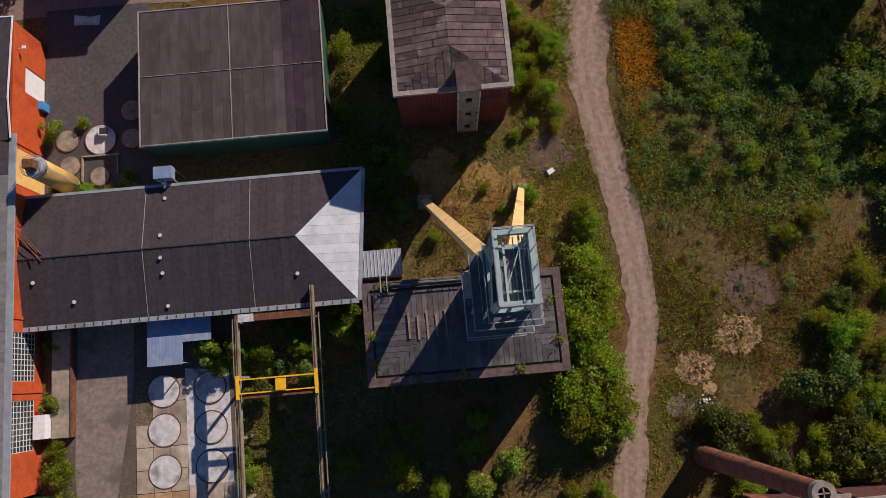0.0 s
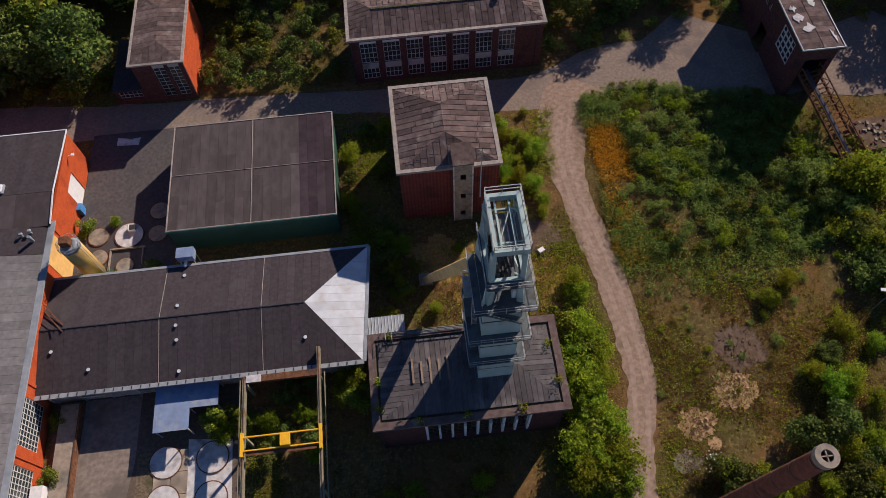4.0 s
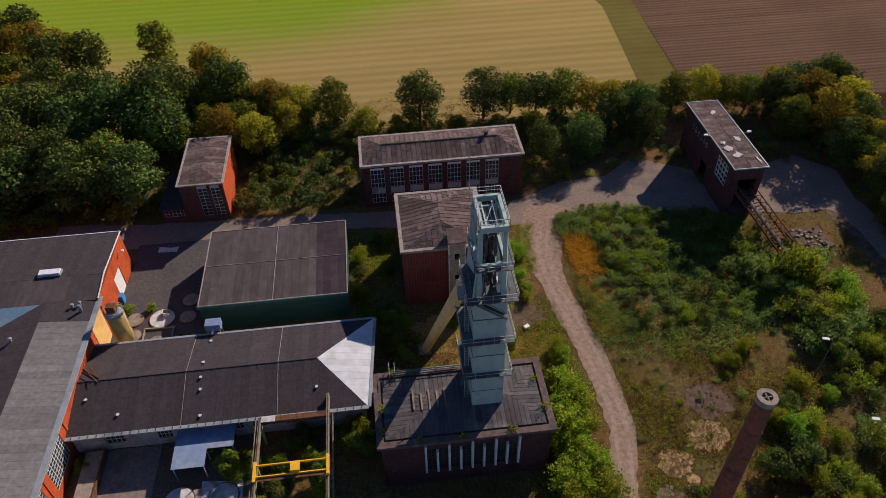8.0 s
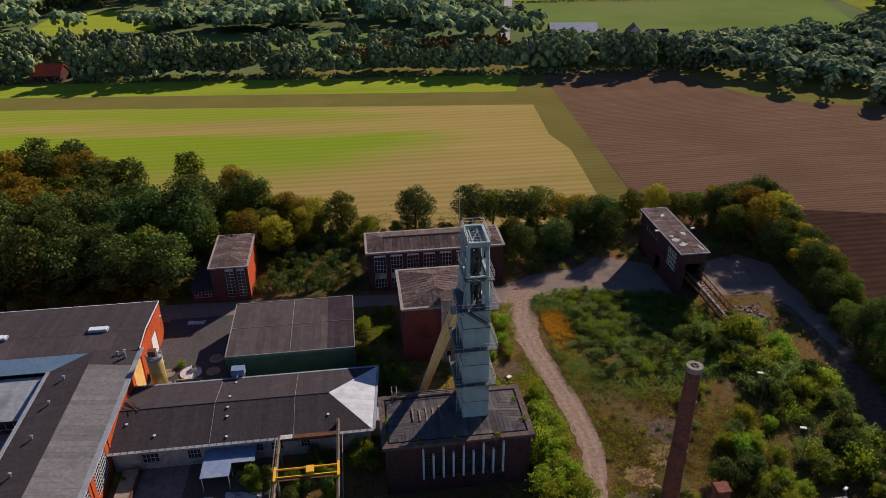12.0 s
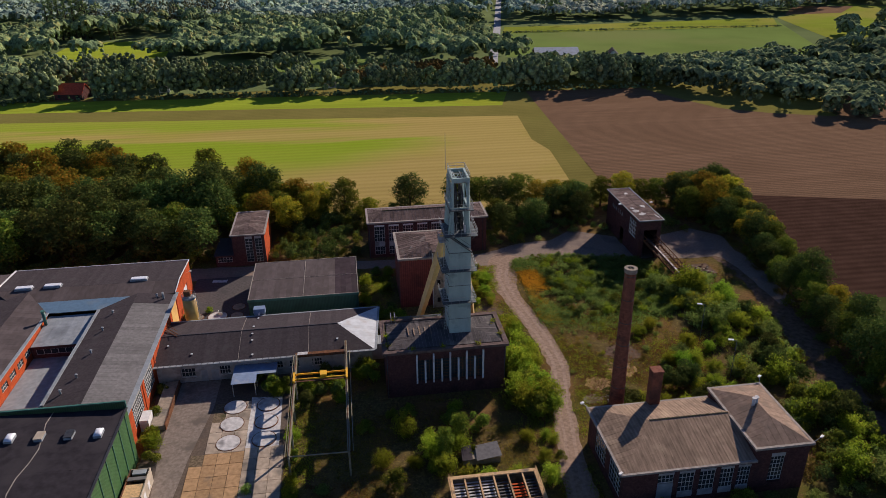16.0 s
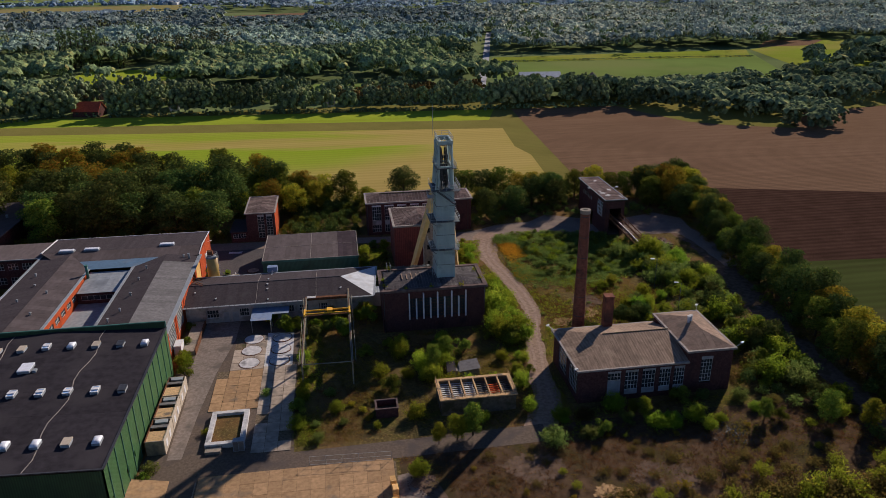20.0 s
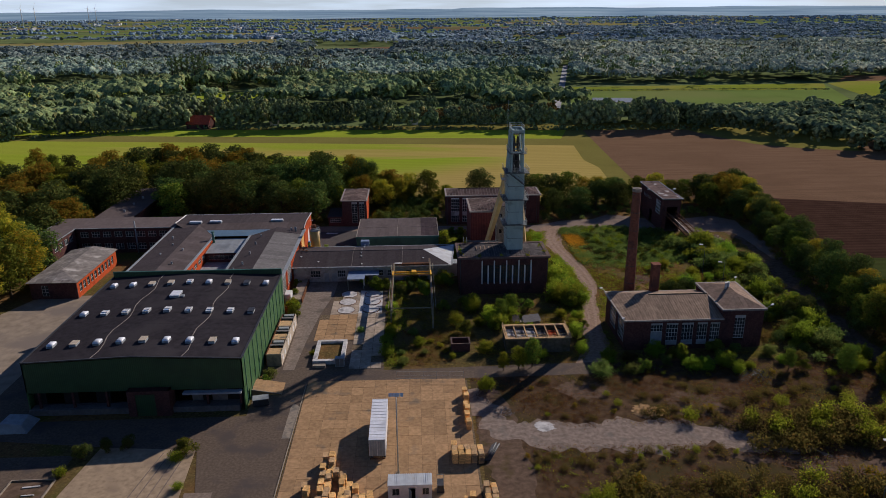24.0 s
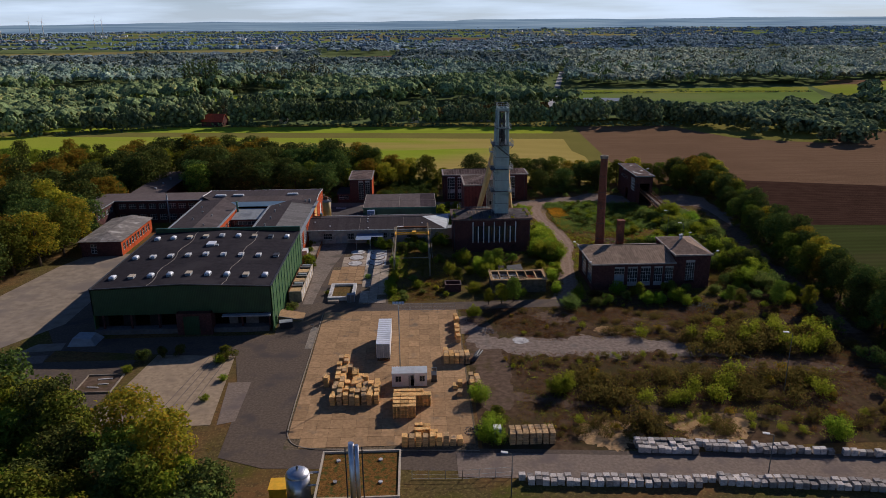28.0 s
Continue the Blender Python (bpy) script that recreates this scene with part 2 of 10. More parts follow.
M["concrete"] = mat("concrete", (0.31, 0.26, 0.20), 0.22, 1.8, 0.9, 0.35, stain=(0.16, 0.15, 0.13), stain_scale=0.5, stain_at=0.55)
M["dark_concrete"] = mat("mossy_concrete", (0.15, 0.125, 0.09), 0.3, 1.6, 0.95, 0.4, stain=(0.085, 0.08, 0.045), stain_scale=0.5, stain_at=0.5)
M["pale_concrete"] = mat("pale_concrete", (0.575, 0.558, 0.529), 0.2, 1.4, 0.9, 0.35, stain=(0.26, 0.25, 0.24), stain_scale=0.5, stain_at=0.55)
M["slab_joint"] = mat("slab_joint", (0.17, 0.13, 0.085), 0.4, 3, 0.95, 0.4, stain=(0.09, 0.085, 0.04), stain_scale=0.5)
M["dark_joint"] = mat("dark_joint", (0.085, 0.072, 0.05), 0.4, 3, 0.95, 0.4, stain=(0.05, 0.07, 0.02), stain_scale=0.6)
# wall light put into colour: dark brick for shade, bright red for sun
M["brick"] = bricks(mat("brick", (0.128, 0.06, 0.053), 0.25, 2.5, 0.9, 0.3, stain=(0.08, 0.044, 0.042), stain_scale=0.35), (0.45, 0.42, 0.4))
M["sunlit_red"] = bricks(mat("sunlit_red", (0.56, 0.105, 0.035), 0.12, 1.5, 0.85, 0.2, stain=(0.42, 0.08, 0.03), stain_scale=0.4), (0.6, 0.55, 0.5))
M["red_cladding"] = striped(mat("red_cladding", (0.20, 0.05, 0.04), 0.2, 1.5, 0.8, 0.2, stain=(0.12, 0.035, 0.03), stain_scale=0.3), 0, 0.45, 0.05)
M["chimney_brick"] = bricks(mat("chimney_brick", (0.26, 0.105, 0.068), 0.25, 2.0, 0.9, 0.3, stain=(0.10, 0.055, 0.045), stain_scale=0.3), (0.5, 0.5, 0.5))
M["yellow_wall"] = mat("yellow_wall", (0.72, 0.46, 0.16), 0.1, 1.2, 0.85, 0.15, stain=(0.6, 0.36, 0.13))
M["render"] = mat("grey_render", (0.40, 0.385, 0.36), 0.15, 1.0, 0.9, 0.2, stain=(0.24, 0.23, 0.21), stain_scale=0.45)
M["white"] = mat("white_paint", (0.72, 0.71, 0.68), 0.08, 2, 0.6, 0.1, stain=(0.55, 0.53, 0.48), stain_scale=0.8, stain_at=0.6)
M["felt"] = mat("roof_felt", (0.0612, 0.051, 0.0538), 0.2, 2.2, 0.85, 0.3, stain=(0.0702, 0.062, 0.0627), stain_scale=0.5, stain_at=0.55, objrand=0.09)
M["felt_brown"] = mat("roof_felt_brown", (0.088, 0.072, 0.07), 0.2, 1.6, 0.9, 0.3, stain=(0.0736, 0.0594, 0.057), stain_scale=0.35, stain_at=0.5, objrand=0.16, stretch=(0.8, 0.27, 1))
M["felt_tan"] = striped(mat("roof_felt_tan", (0.295, 0.209, 0.145), 0.28, 1.2, 0.9, 0.35, stain=(0.389, 0.286, 0.194), stain_scale=0.35, stain_at=0.56, objrand=0.1, stretch=(1.18, 0.408, 0.88)), 0, 0.5, 0.03, 0.85)
M["felt_warm"] = mat("roof_felt_warm", (0.30, 0.21, 0.15), 0.22, 1.2, 0.9, 0.3, stain=(0.23, 0.17, 0.125), stain_scale=0.4, stain_at=0.55, objrand=0.08)
M["felt_black"] = mat("black_roof_felt", (0.034, 0.030, 0.034), 0.25, 0.9, 0.85, 0.3, stain=(0.046, 0.041, 0.044), stain_scale=0.16, stain_at=0.5, objrand=0.1)
M["felt_purple"] = mat("roof_felt_purple", (0.0526, 0.038, 0.0429), 0.22, 0.9, 0.85, 0.3, stain=(0.0677, 0.053, 0.055), stain_scale=0.16, stain_at=0.5, objrand=0.2)
M["felt_pale"] = mat("roof_felt_pale", (0.25, 0.225, 0.20), 0.25, 1.0, 0.9, 0.3, stain=(0.45, 0.42, 0.38), stain_scale=0.4, stain_at=0.56, objrand=0.2)
M["felt_grey"] = mat("roof_felt_grey", (0.185, 0.176, 0.168), 0.2, 1.8, 0.9, 0.3, stain=(0.155, 0.147, 0.14), stain_scale=0.4, stain_at=0.52, objrand=0.13)
M["felt_old"] = mat("roof_felt_old", (0.125, 0.09, 0.08), 0.3, 1.4, 0.95, 0.4, stain=(0.26, 0.22, 0.19), stain_scale=0.45, stain_at=0.6, objrand=0.32)
M["felt_seam"] = mat("felt_seam", (0.336, 0.294, 0.252), 0.25, 2.0, 0.9, 0.2)
M["hall_felt"] = mat("hall_felt", (0.105, 0.094, 0.092), 0.25, 1.2, 0.95, 0.3, stain=(0.22, 0.2, 0.175), stain_scale=0.28, stain_at=0.57, objrand=0.22)
M["white_roof"] = mat("white_roof_sheet", (0.54, 0.57, 0.58), 0.12, 1.0, 0.6, 0.15, stain=(0.45, 0.44, 0.42), stain_scale=0.5, objrand=0.06)
M["blue_flash"] = mat("blue_grey_flashing", (0.13, 0.22, 0.30), 0.15, 1.5, 0.5, 0.1, stain=(0.2, 0.25, 0.28))
M["pale_sheet"] = mat("pale_roof_sheet", (0.30, 0.325, 0.335), 0.15, 1.2, 0.6, 0.15, stain=(0.2, 0.22, 0.23), objrand=0.08)
M["blue_sheet"] = mat("blue_corrugated_sheet", (0.21, 0.28, 0.40), 0.15, 1.2, 0.5, 0.15, stain=(0.33, 0.36, 0.40), stain_scale=0.5)
M["green_clad"] = striped(mat("dark_green_cladding", (0.035, 0.11, 0.075), 0.12, 0.8, 0.5, 0.1, stain=(0.025, 0.08, 0.055)), 0, 0.3, 0.05)
# same cladding twice: lit green, then a copy darkened for the shaded front
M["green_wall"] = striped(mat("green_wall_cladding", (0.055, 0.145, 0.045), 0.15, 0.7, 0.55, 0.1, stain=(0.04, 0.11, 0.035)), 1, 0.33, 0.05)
M["green_shaded"] = striped(mat("shaded_green_cladding", (0.032, 0.085, 0.032), 0.15, 0.7, 0.55, 0.1, stain=(0.025, 0.065, 0.028)), 0, 0.33, 0.05)
M["green_trim"] = mat("green_trim", (0.05, 0.16, 0.12), 0.15, 1.5, 0.5, 0.1)
M["tower"] = mat("pale_green_steel", (0.331, 0.442, 0.413), 0.12, 0.8, 0.55, 0.12, stain=(0.213, 0.288, 0.265), stain_scale=0.5, stretch=(0.97, 1.03, 0.3))
M["tower_dark"] = mat("grey_green_steel", (0.10, 0.115, 0.115), 0.25, 1.2, 0.6, 0.15, stain=(0.07, 0.07, 0.065), stain_scale=0.8)
M["strut"] = mat("cream_steel", (0.68, 0.47, 0.20), 0.14, 0.9, 0.65, 0.15, stain=(0.34, 0.15, 0.06), stain_scale=0.35, stain_at=0.63)
M["rust"] = mat("rusty_steel", (0.16, 0.075, 0.04), 0.35, 2.5, 0.9, 0.4, stain=(0.08, 0.05, 0.04), stain_scale=0.9)
M["rail"] = mat("galvanised_steel", (0.42, 0.43, 0.40), 0.2, 2, 0.5, 0.1, metal=0.3)
M["dark_metal"] = mat("dark_metal", (0.06, 0.062, 0.065), 0.3, 2, 0.5, 0.15, metal=0.4)
M["yellow_paint"] = mat("yellow_paint", (0.85, 0.46, 0.02), 0.1, 2, 0.5, 0.1, stain=(0.5, 0.27, 0.03), stain_scale=0.9, stain_at=0.66)
M["olive"] = mat("weathered_beam", (0.26, 0.24, 0.16), 0.2, 1.5, 0.7, 0.2, stain=(0.18, 0.10, 0.05), stain_scale=0.5)
M["silo"] = mat("ochre_silo_paint", (0.56, 0.36, 0.09), 0.12, 1, 0.5, 0.1, stain=(0.4, 0.25, 0.08))
M["frame"] = mat("window_frame_paint", (0.55, 0.54, 0.50), 0.12, 3, 0.6, 0.1)
M["blue"] = mat("blue_paint", (0.06, 0.25, 0.55), 0.15, 2, 0.5, 0.1)
# near-black base colour stands in for unlit interiors and recesses
M["unlit_room"] = mat("unlit_interior", (0.035, 0.033, 0.032), 0.3, 1, 0.95, 0.1)
M["wood"] = mat("pallet_wood", (0.84, 0.51, 0.2), 0.2, 3.0, 0.85, 0.3, stain=(0.5, 0.29, 0.11), stain_scale=0.7, objrand=0.22, stretch=(1, 1, 4))
M["old_wood"] = mat("weathered_wood", (0.56, 0.37, 0.19), 0.25, 3.0, 0.9, 0.3, stain=(0.2, 0.16, 0.12), stain_scale=0.7, objrand=0.2, stretch=(1, 1, 4))
M["block"] = mat("paving_block_grey", (0.50, 0.45, 0.40), 0.2, 4, 0.85, 0.4, stain=(0.2, 0.2, 0.2), stain_scale=1.2, objrand=0.5)
M["sedum"] = mat("sedum_roof", (0.20, 0.10, 0.03), 0.5, 5, 0.95, 0.9, stain=(0.085, 0.085, 0.024), stain_scale=1.6, stain_at=0.5)
M["steel"] = mat("stainless_steel", (0.68, 0.68, 0.68), 0.06, 2, 0.38, 0.03, metal=1.0)
M["bark"] = mat("bark", (0.10, 0.075, 0.05), 0.3, 5, 0.95, 0.6, stretch=(1, 1, 0.3))
M["meadow"] = striped(mat("meadow", (0.17, 0.21, 0.018), 0.22, 0.05, 0.95, 0.5, stain=(0.25, 0.23, 0.045), stain_scale=0.012, stain_at=0.47, stretch=(0.25, 1.6, 1)), 1, 3.2, 0.06, 0.9, sharp=False)
M["stubble"] = striped(mat("stubble_field", (0.25, 0.20, 0.065), 0.16, 0.05, 0.95, 0.5, stain=(0.24, 0.24, 0.08), stain_scale=0.02, stain_at=0.5, stretch=(0.2, 1.8, 1)), 1, 3.4, 0.08, 0.74, sharp=False)
M["field_green"] = striped(mat("green_crop", (0.20, 0.27, 0.02), 0.2, 0.06, 0.95, 0.5, stain=(0.23, 0.235, 0.025), stain_scale=0.02, stain_at=0.5, stretch=(0.2, 1.8, 1)), 1, 3.4, 0.08, 0.88, sharp=False)
M["field_dark"] = striped(mat("dark_strip", (0.118, 0.092, 0.03), 0.2, 0.06, 0.95, 0.5, stain=(0.085, 0.08, 0.02), stain_scale=0.03), 1, 2.6, 0.08, 0.85, sharp=False)
M["plough"] = striped(mat("ploughed_soil", (0.125, 0.078, 0.052), 0.25, 0.2, 0.95, 0.8, stain=(0.10, 0.062, 0.042), stain_scale=0.03, stain_at=0.5, stretch=(0.12, 1.8, 1)), 1, 1.5, 0.12, 0.68, sharp=False)
M["plough_dark"] = striped(mat("fresh_plough", (0.068, 0.038, 0.027), 0.2, 0.2, 0.95, 0.8, stain=(0.055, 0.032, 0.023), stain_scale=0.03), 1, 2.4, 0.15, 0.75, sharp=False)
M["far_green"] = mat("far_meadow", (0.125, 0.18, 0.045), 0.2, 0.02, 0.95, 0.2, stain=(0.16, 0.185, 0.06), stain_scale=0.008, stain_at=0.5)
M["crop"] = striped(mat("dull_crop", (0.0638, 0.0782, 0.0238), 0.2, 0.1, 0.95, 0.5, stain=(0.0765, 0.0748, 0.0298), stain_scale=0.03, stretch=(0.2, 1.8, 1)), 1, 3.0, 0.08, 0.85, sharp=False)
M["far_ground"] = mat("far_land", (0.15, 0.19, 0.075), 0.3, 0.01, 0.95, 0.2, stain=(0.26, 0.24, 0.12), stain_scale=0.0035, stain_at=0.56, stretch=(0.5, 1.5, 1))
M["ridge"] = mat("hazy_hill_glow", (0.10, 0.15, 0.20), 0.1, 0.004, 0.95, 0.1, stain=(0.09, 0.14, 0.18), stain_scale=0.002)
M["road"] = mat("country_road", (0.33, 0.33, 0.33), 0.15, 0.8, 0.8, 0.2)
M["tile_red"] = mat("clay_roof_tiles", (0.5, 0.09, 0.05), 0.2, 1.2, 0.85, 0.3)
M["glass"] = mat("window_glass", (0.035, 0.045, 0.05), 0.3, 0.6, 0.12, 0.03)
M["glass_pale"] = mat("milky_rooflight", (0.80, 0.82, 0.84), 0.1, 2, 0.3, 0.05)
# blue base colour paints the sky's reflection into the pane
M["glass_blue"] = mat("sky_blue_rooflight", (0.28, 0.50, 0.80), 0.2, 2, 0.12, 0.03)
M["beige"] = mat("beige_panel", (0.52, 0.44, 0.33), 0.15, 2, 0.7, 0.15)
M["leaf_dark"] = leaf("oak_leaves", (0.0309, 0.0482, 0.0129), (0.087, 0.117, 0.0255), (0.141, 0.121, 0.0274), glow=0.2)
M["leaf_mid"] = leaf("maple_leaves", (0.0493, 0.074, 0.0106), (0.141, 0.176, 0.0231), (0.218, 0.176, 0.026), glow=0.26)
M["leaf_yellow"] = leaf("birch_leaves", (0.0576, 0.0957, 0.0106), (0.194, 0.229, 0.0194), (0.283, 0.239, 0.0265), 0.2)
M["leaf_autumn"] = leaf("autumn_leaves", (0.0936, 0.0987, 0.0112), (0.23, 0.203, 0.0207), (0.331, 0.185, 0.0207), 0.28, glow=0.45)
M["leaf_bush"] = leaf("shrub_leaves", (0.0606, 0.104, 0.0105), (0.178, 0.259, 0.0209), (0.261, 0.293, 0.0315), 0.15, 0.55)
M["leaf_grey"] = leaf("grey_shrub_leaves", (0.0519, 0.0817, 0.0171), (0.156, 0.206, 0.0493), (0.208, 0.214, 0.0662), 0.15)
M["leaf_willow"] = leaf("willow_leaves", (0.0772, 0.105, 0.0108), (0.218, 0.272, 0.0216), (0.309, 0.294, 0.0322), 0.18, 0.58)
M["grass"] = leaf("rough_grass", (0.0944, 0.078, 0.0125), (0.221, 0.17, 0.0281), (0.283, 0.174, 0.0468), 0.22)
M["weeds"] = leaf("tall_weeds", (0.0643, 0.0712, 0.0106), (0.151, 0.15, 0.0258), (0.212, 0.146, 0.0304), 0.15)
M["russet"] = leaf("russet_weeds", (0.071, 0.0468, 0.014), (0.152, 0.0936, 0.0265), (0.224, 0.108, 0.0273), 0.2)
M["orange_weeds"] = leaf("orange_weeds", (0.179, 0.0938, 0.012), (0.413, 0.213, 0.02), (0.522, 0.237, 0.02), 0.2)
M["sand_rubble"] = mat("sandy_rubble", (0.46, 0.30, 0.15), 0.25, 2.0, 0.95, 0.5, stain=(0.2, 0.14, 0.08), stain_scale=0.8)
M["leaf_olive"] = leaf("olive_scrub_leaves", (0.0504, 0.0425, 0.0121), (0.0984, 0.08, 0.0209), (0.15, 0.085, 0.0242), 0.25)
for k_, w_, c_ in (("meadow", 0.25, (0.55, 0.6, 0.15)), ("field_green", 0.5, (0.58, 0.62, 0.08)), ("far_green", 0.18, (0.5, 0.6, 0.16)), ("felt_brown", 0.18, (0.75, 0.6, 0.55)), ("felt_tan", 0.12, (0.8, 0.66, 0.56)), ("felt_old", 0.15, (0.7, 0.56, 0.48)), ("felt", 0.05, (0.6, 0.5, 0.45)), ("stubble", 0.25, (0.6, 0.52, 0.25)), ("plough", 0.34, (0.7, 0.42, 0.22)), ("field_dark", 0.4, (0.6, 0.58, 0.14)), ("soil", 0.08, (0.5, 0.4, 0.2))):
    fuzzy(M[k_], w_, c_)


# ---- building tools ----
class Mesh:
    """Collects boxes, beams, tubes and prisms into one mesh."""

    def __init__(self):
        self.v, self.f, self.s = [], [], []

    def add(self, vs, fs, smooth=False):
        k = len(self.v)
        self.v += [tuple(p) for p in vs]
        self.f += [tuple(i + k for i in q) for q in fs]
        self.s += [smooth] * len(fs)
        return self

    def box(self, x0, x1, y0, y1, z0, z1):
        x0, x1, y0, y1, z0, z1 = min(x0, x1), max(x0, x1), min(y0, y1), max(y0, y1), min(z0, z1), max(z0, z1)
        vs = [(x0, y0, z0), (x1, y0, z0), (x1, y1, z0), (x0, y1, z0), (x0, y0, z1), (x1, y0, z1), (x1, y1, z1), (x0, y1, z1)]
        return self.add(vs, [(3, 2, 1, 0), (4, 5, 6, 7), (0, 1, 5, 4), (1, 2, 6, 5), (2, 3, 7, 6), (3, 0, 4, 7)])

    def turned(self, m, sx, sy, sz):
        """A box of that size whose base is centred at the pose m."""
        h = [(-sx / 2, -sy / 2, 0), (sx / 2, -sy / 2, 0), (sx / 2, sy / 2, 0), (-sx / 2, sy / 2, 0)]
        vs = [m @ Vector(p) for p in h] + [m @ Vector((p[0], p[1], sz)) for p in h]
        return self.add(vs, [(3, 2, 1, 0), (4, 5, 6, 7), (0, 1, 5, 4), (1, 2, 6, 5), (2, 3, 7, 6), (3, 0, 4, 7)])

    def beam(self, a, b, w, h=None, w2=None, h2=None):
        """A bar from a to b, w wide and h high, tapering to w2 and h2."""
        a, b = Vector(a), Vector(b)
        h = h or w
        d = (b - a).normalized()
        side = d.cross(Vector((0, 0, 1)))
        side = Vector((1, 0, 0)) if side.length < 1e-4 else side.normalized()
        up = side.cross(d)
        vs = []
        for p, ww, hh in ((a, w, h), (b, w2 or w, h2 or h)):
            for i, j in ((-1, -1), (1, -1), (1, 1), (-1, 1)):
                vs.append(p + side * (i * ww / 2) + up * (j * hh / 2))
        return self.add(vs, [(3, 2, 1, 0), (4, 5, 6, 7), (0, 1, 5, 4), (1, 2, 6, 5), (2, 3, 7, 6), (3, 0, 4, 7)])

    def tube(self, a, b, r0, r1=None, n=12, cap=True):
        a, b = Vector(a), Vector(b)
        r1 = r0 if r1 is None else r1
        d = (b - a).normalized()
        side = d.orthogonal().normalized()
        up = d.cross(side)
        vs = []
        for p, r in ((a, r0), (b, r1)):
            for i in range(n):
                q = 2 * math.pi * i / n
                vs.append(p + side * (r * math.cos(q)) + up * (r * math.sin(q)))
        self.add(vs, [(i, (i + 1) % n, n + (i + 1) % n, n + i) for i in range(n)], n > 6)
        if cap:
            k = len(self.v) - 2 * n
            self.f += [tuple(k + i for i in range(n - 1, -1, -1)), tuple(k + n + i for i in range(n))]
            self.s += [False, False]
        return self

    def ring(self, c, r0, r1, z0, z1, n=32):
        vs, fs = [], []
        for i in range(n):
            q = 2 * math.pi * i / n
            cs, sn = math.cos(q), math.sin(q)
            vs += [(c[0] + r * cs, c[1] + r * sn, z) for r, z in ((r0, z0), (r1, z0), (r1, z1), (r0, z1))]
        for i in range(n):
            a, b = 4 * i, 4 * ((i + 1) % n)
            fs += [(a + 1, b + 1, b + 2, a + 2), (a + 2, b + 2, b + 3, a + 3), (a + 3, b + 3, b, a)]
        return self.add(vs, fs)

    def prism(self, pts, z0, z1):
        """A flat plate over an outline (counterclockwise)."""
        n = len(pts)
        vs = [(p[0], p[1], z0) for p in pts] + [(p[0], p[1], z1) for p in pts]
        return self.add(vs, [tuple(range(n - 1, -1, -1)), tuple(range(n, 2 * n))] + [(i, (i + 1) % n, n + (i + 1) % n, n + i) for i in range(n)])

    def plate(self, pts, t):
        """A plate of thickness t under a flat outline in space."""
        p = []
        for q in pts:
            q = Vector(q)
            if not p or ((q - p[-1]).length > 0.02 and (q - p[0]).length > 0.02):
                p.append(q)
        n = len(p)
        if n < 3:
            return self
        nn = Vector((0, 0, 0))
        for a, b in zip(p, p[1:] + p[:1]):
            nn += a.cross(b)
        nn.normalize()
        if nn.z < 0:
            p.reverse()
            nn = -nn
        vs = [q - nn * t for q in p] + p
        return self.add(vs, [tuple(range(n - 1, -1, -1)), tuple(range(n, 2 * n))] + [(i, (i + 1) % n, n + (i + 1) % n, n + i) for i in range(n)])

    def wall(self, axis, at, thick, a0, a1, z0, z1, holes=()):
        """An upright wall along x (axis 0, its outer or lower face at y = at) or along y (axis 1), with openings (a0, a1, z0, z1) through it."""
        us = sorted({a0, a1, *[v for q in holes for v in q[:2] if a0 < v < a1]})
        ws = sorted({z0, z1, *[v for q in holes for v in q[2:4] if z0 < v < z1]})
        nu, nw = len(us) - 1, len(ws) - 1
        full = [[not any(q[0] < (us[i] + us[i + 1]) / 2 < q[1] and q[2] < (ws[j] + ws[j + 1]) / 2 < q[3] for q in holes) for j in range(nw)] for i in range(nu)]
        vs, fs, at_ = [], [], {}

        def p(i, j, k):
            if (i, j, k) not in at_:
                at_[i, j, k] = len(vs)
                d = at + thick * k
                vs.append((us[i], d, ws[j]) if axis == 0 else (d, us[i], ws[j]))
            return at_[i, j, k]
        for i in range(nu):
            for j in range(nw):
                if not full[i][j]:
                    continue
                fs += [(p(i, j, 0), p(i + 1, j, 0), p(i + 1, j + 1, 0), p(i, j + 1, 0)), (p(i + 1, j, 1), p(i, j, 1), p(i, j + 1, 1), p(i + 1, j + 1, 1))]
                for di, dj, e in ((-1, 0, ((0, 1), (0, 0))), (1, 0, ((1, 0), (1, 1))), (0, -1, ((0, 0), (1, 0))), (0, 1, ((1, 1), (0, 1)))):
                    ii, jj = i + di, j + dj
                    if 0 <= ii < nu and 0 <= jj < nw and full[ii][jj]:
                        continue
                    (u0, w0), (u1, w1) = e
                    fs.append((p(i + u1, j + w1, 0), p(i + u0, j + w0, 0), p(i + u0, j + w0, 1), p(i + u1, j + w1, 1)))
        if axis == 1:
            fs = [tuple(reversed(f)) for f in fs]
        return self.add(vs, fs)

    def islands(self):
        """The loose pieces of this mesh, each as a mesh of its own."""
        up = list(range(len(self.v)))

        def root(k):
            while up[k] != k:
                up[k] = up[up[k]]
                k = up[k]
            return k
        for f in self.f:
            for k in f[1:]:
                up[root(k)] = root(f[0])
        out = {}
        for f, sm in zip(self.f, self.s):
            m, idx = out.setdefault(root(f[0]), (Mesh(), {}))
            for k in f:
                if k not in idx:
                    idx[k] = len(m.v)
                    m.v.append(self.v[k])
            m.f.append(tuple(idx[k] for k in f))
            m.s.append(sm)
        return [m for m, _ in out.values()]


ORIGIN = {}
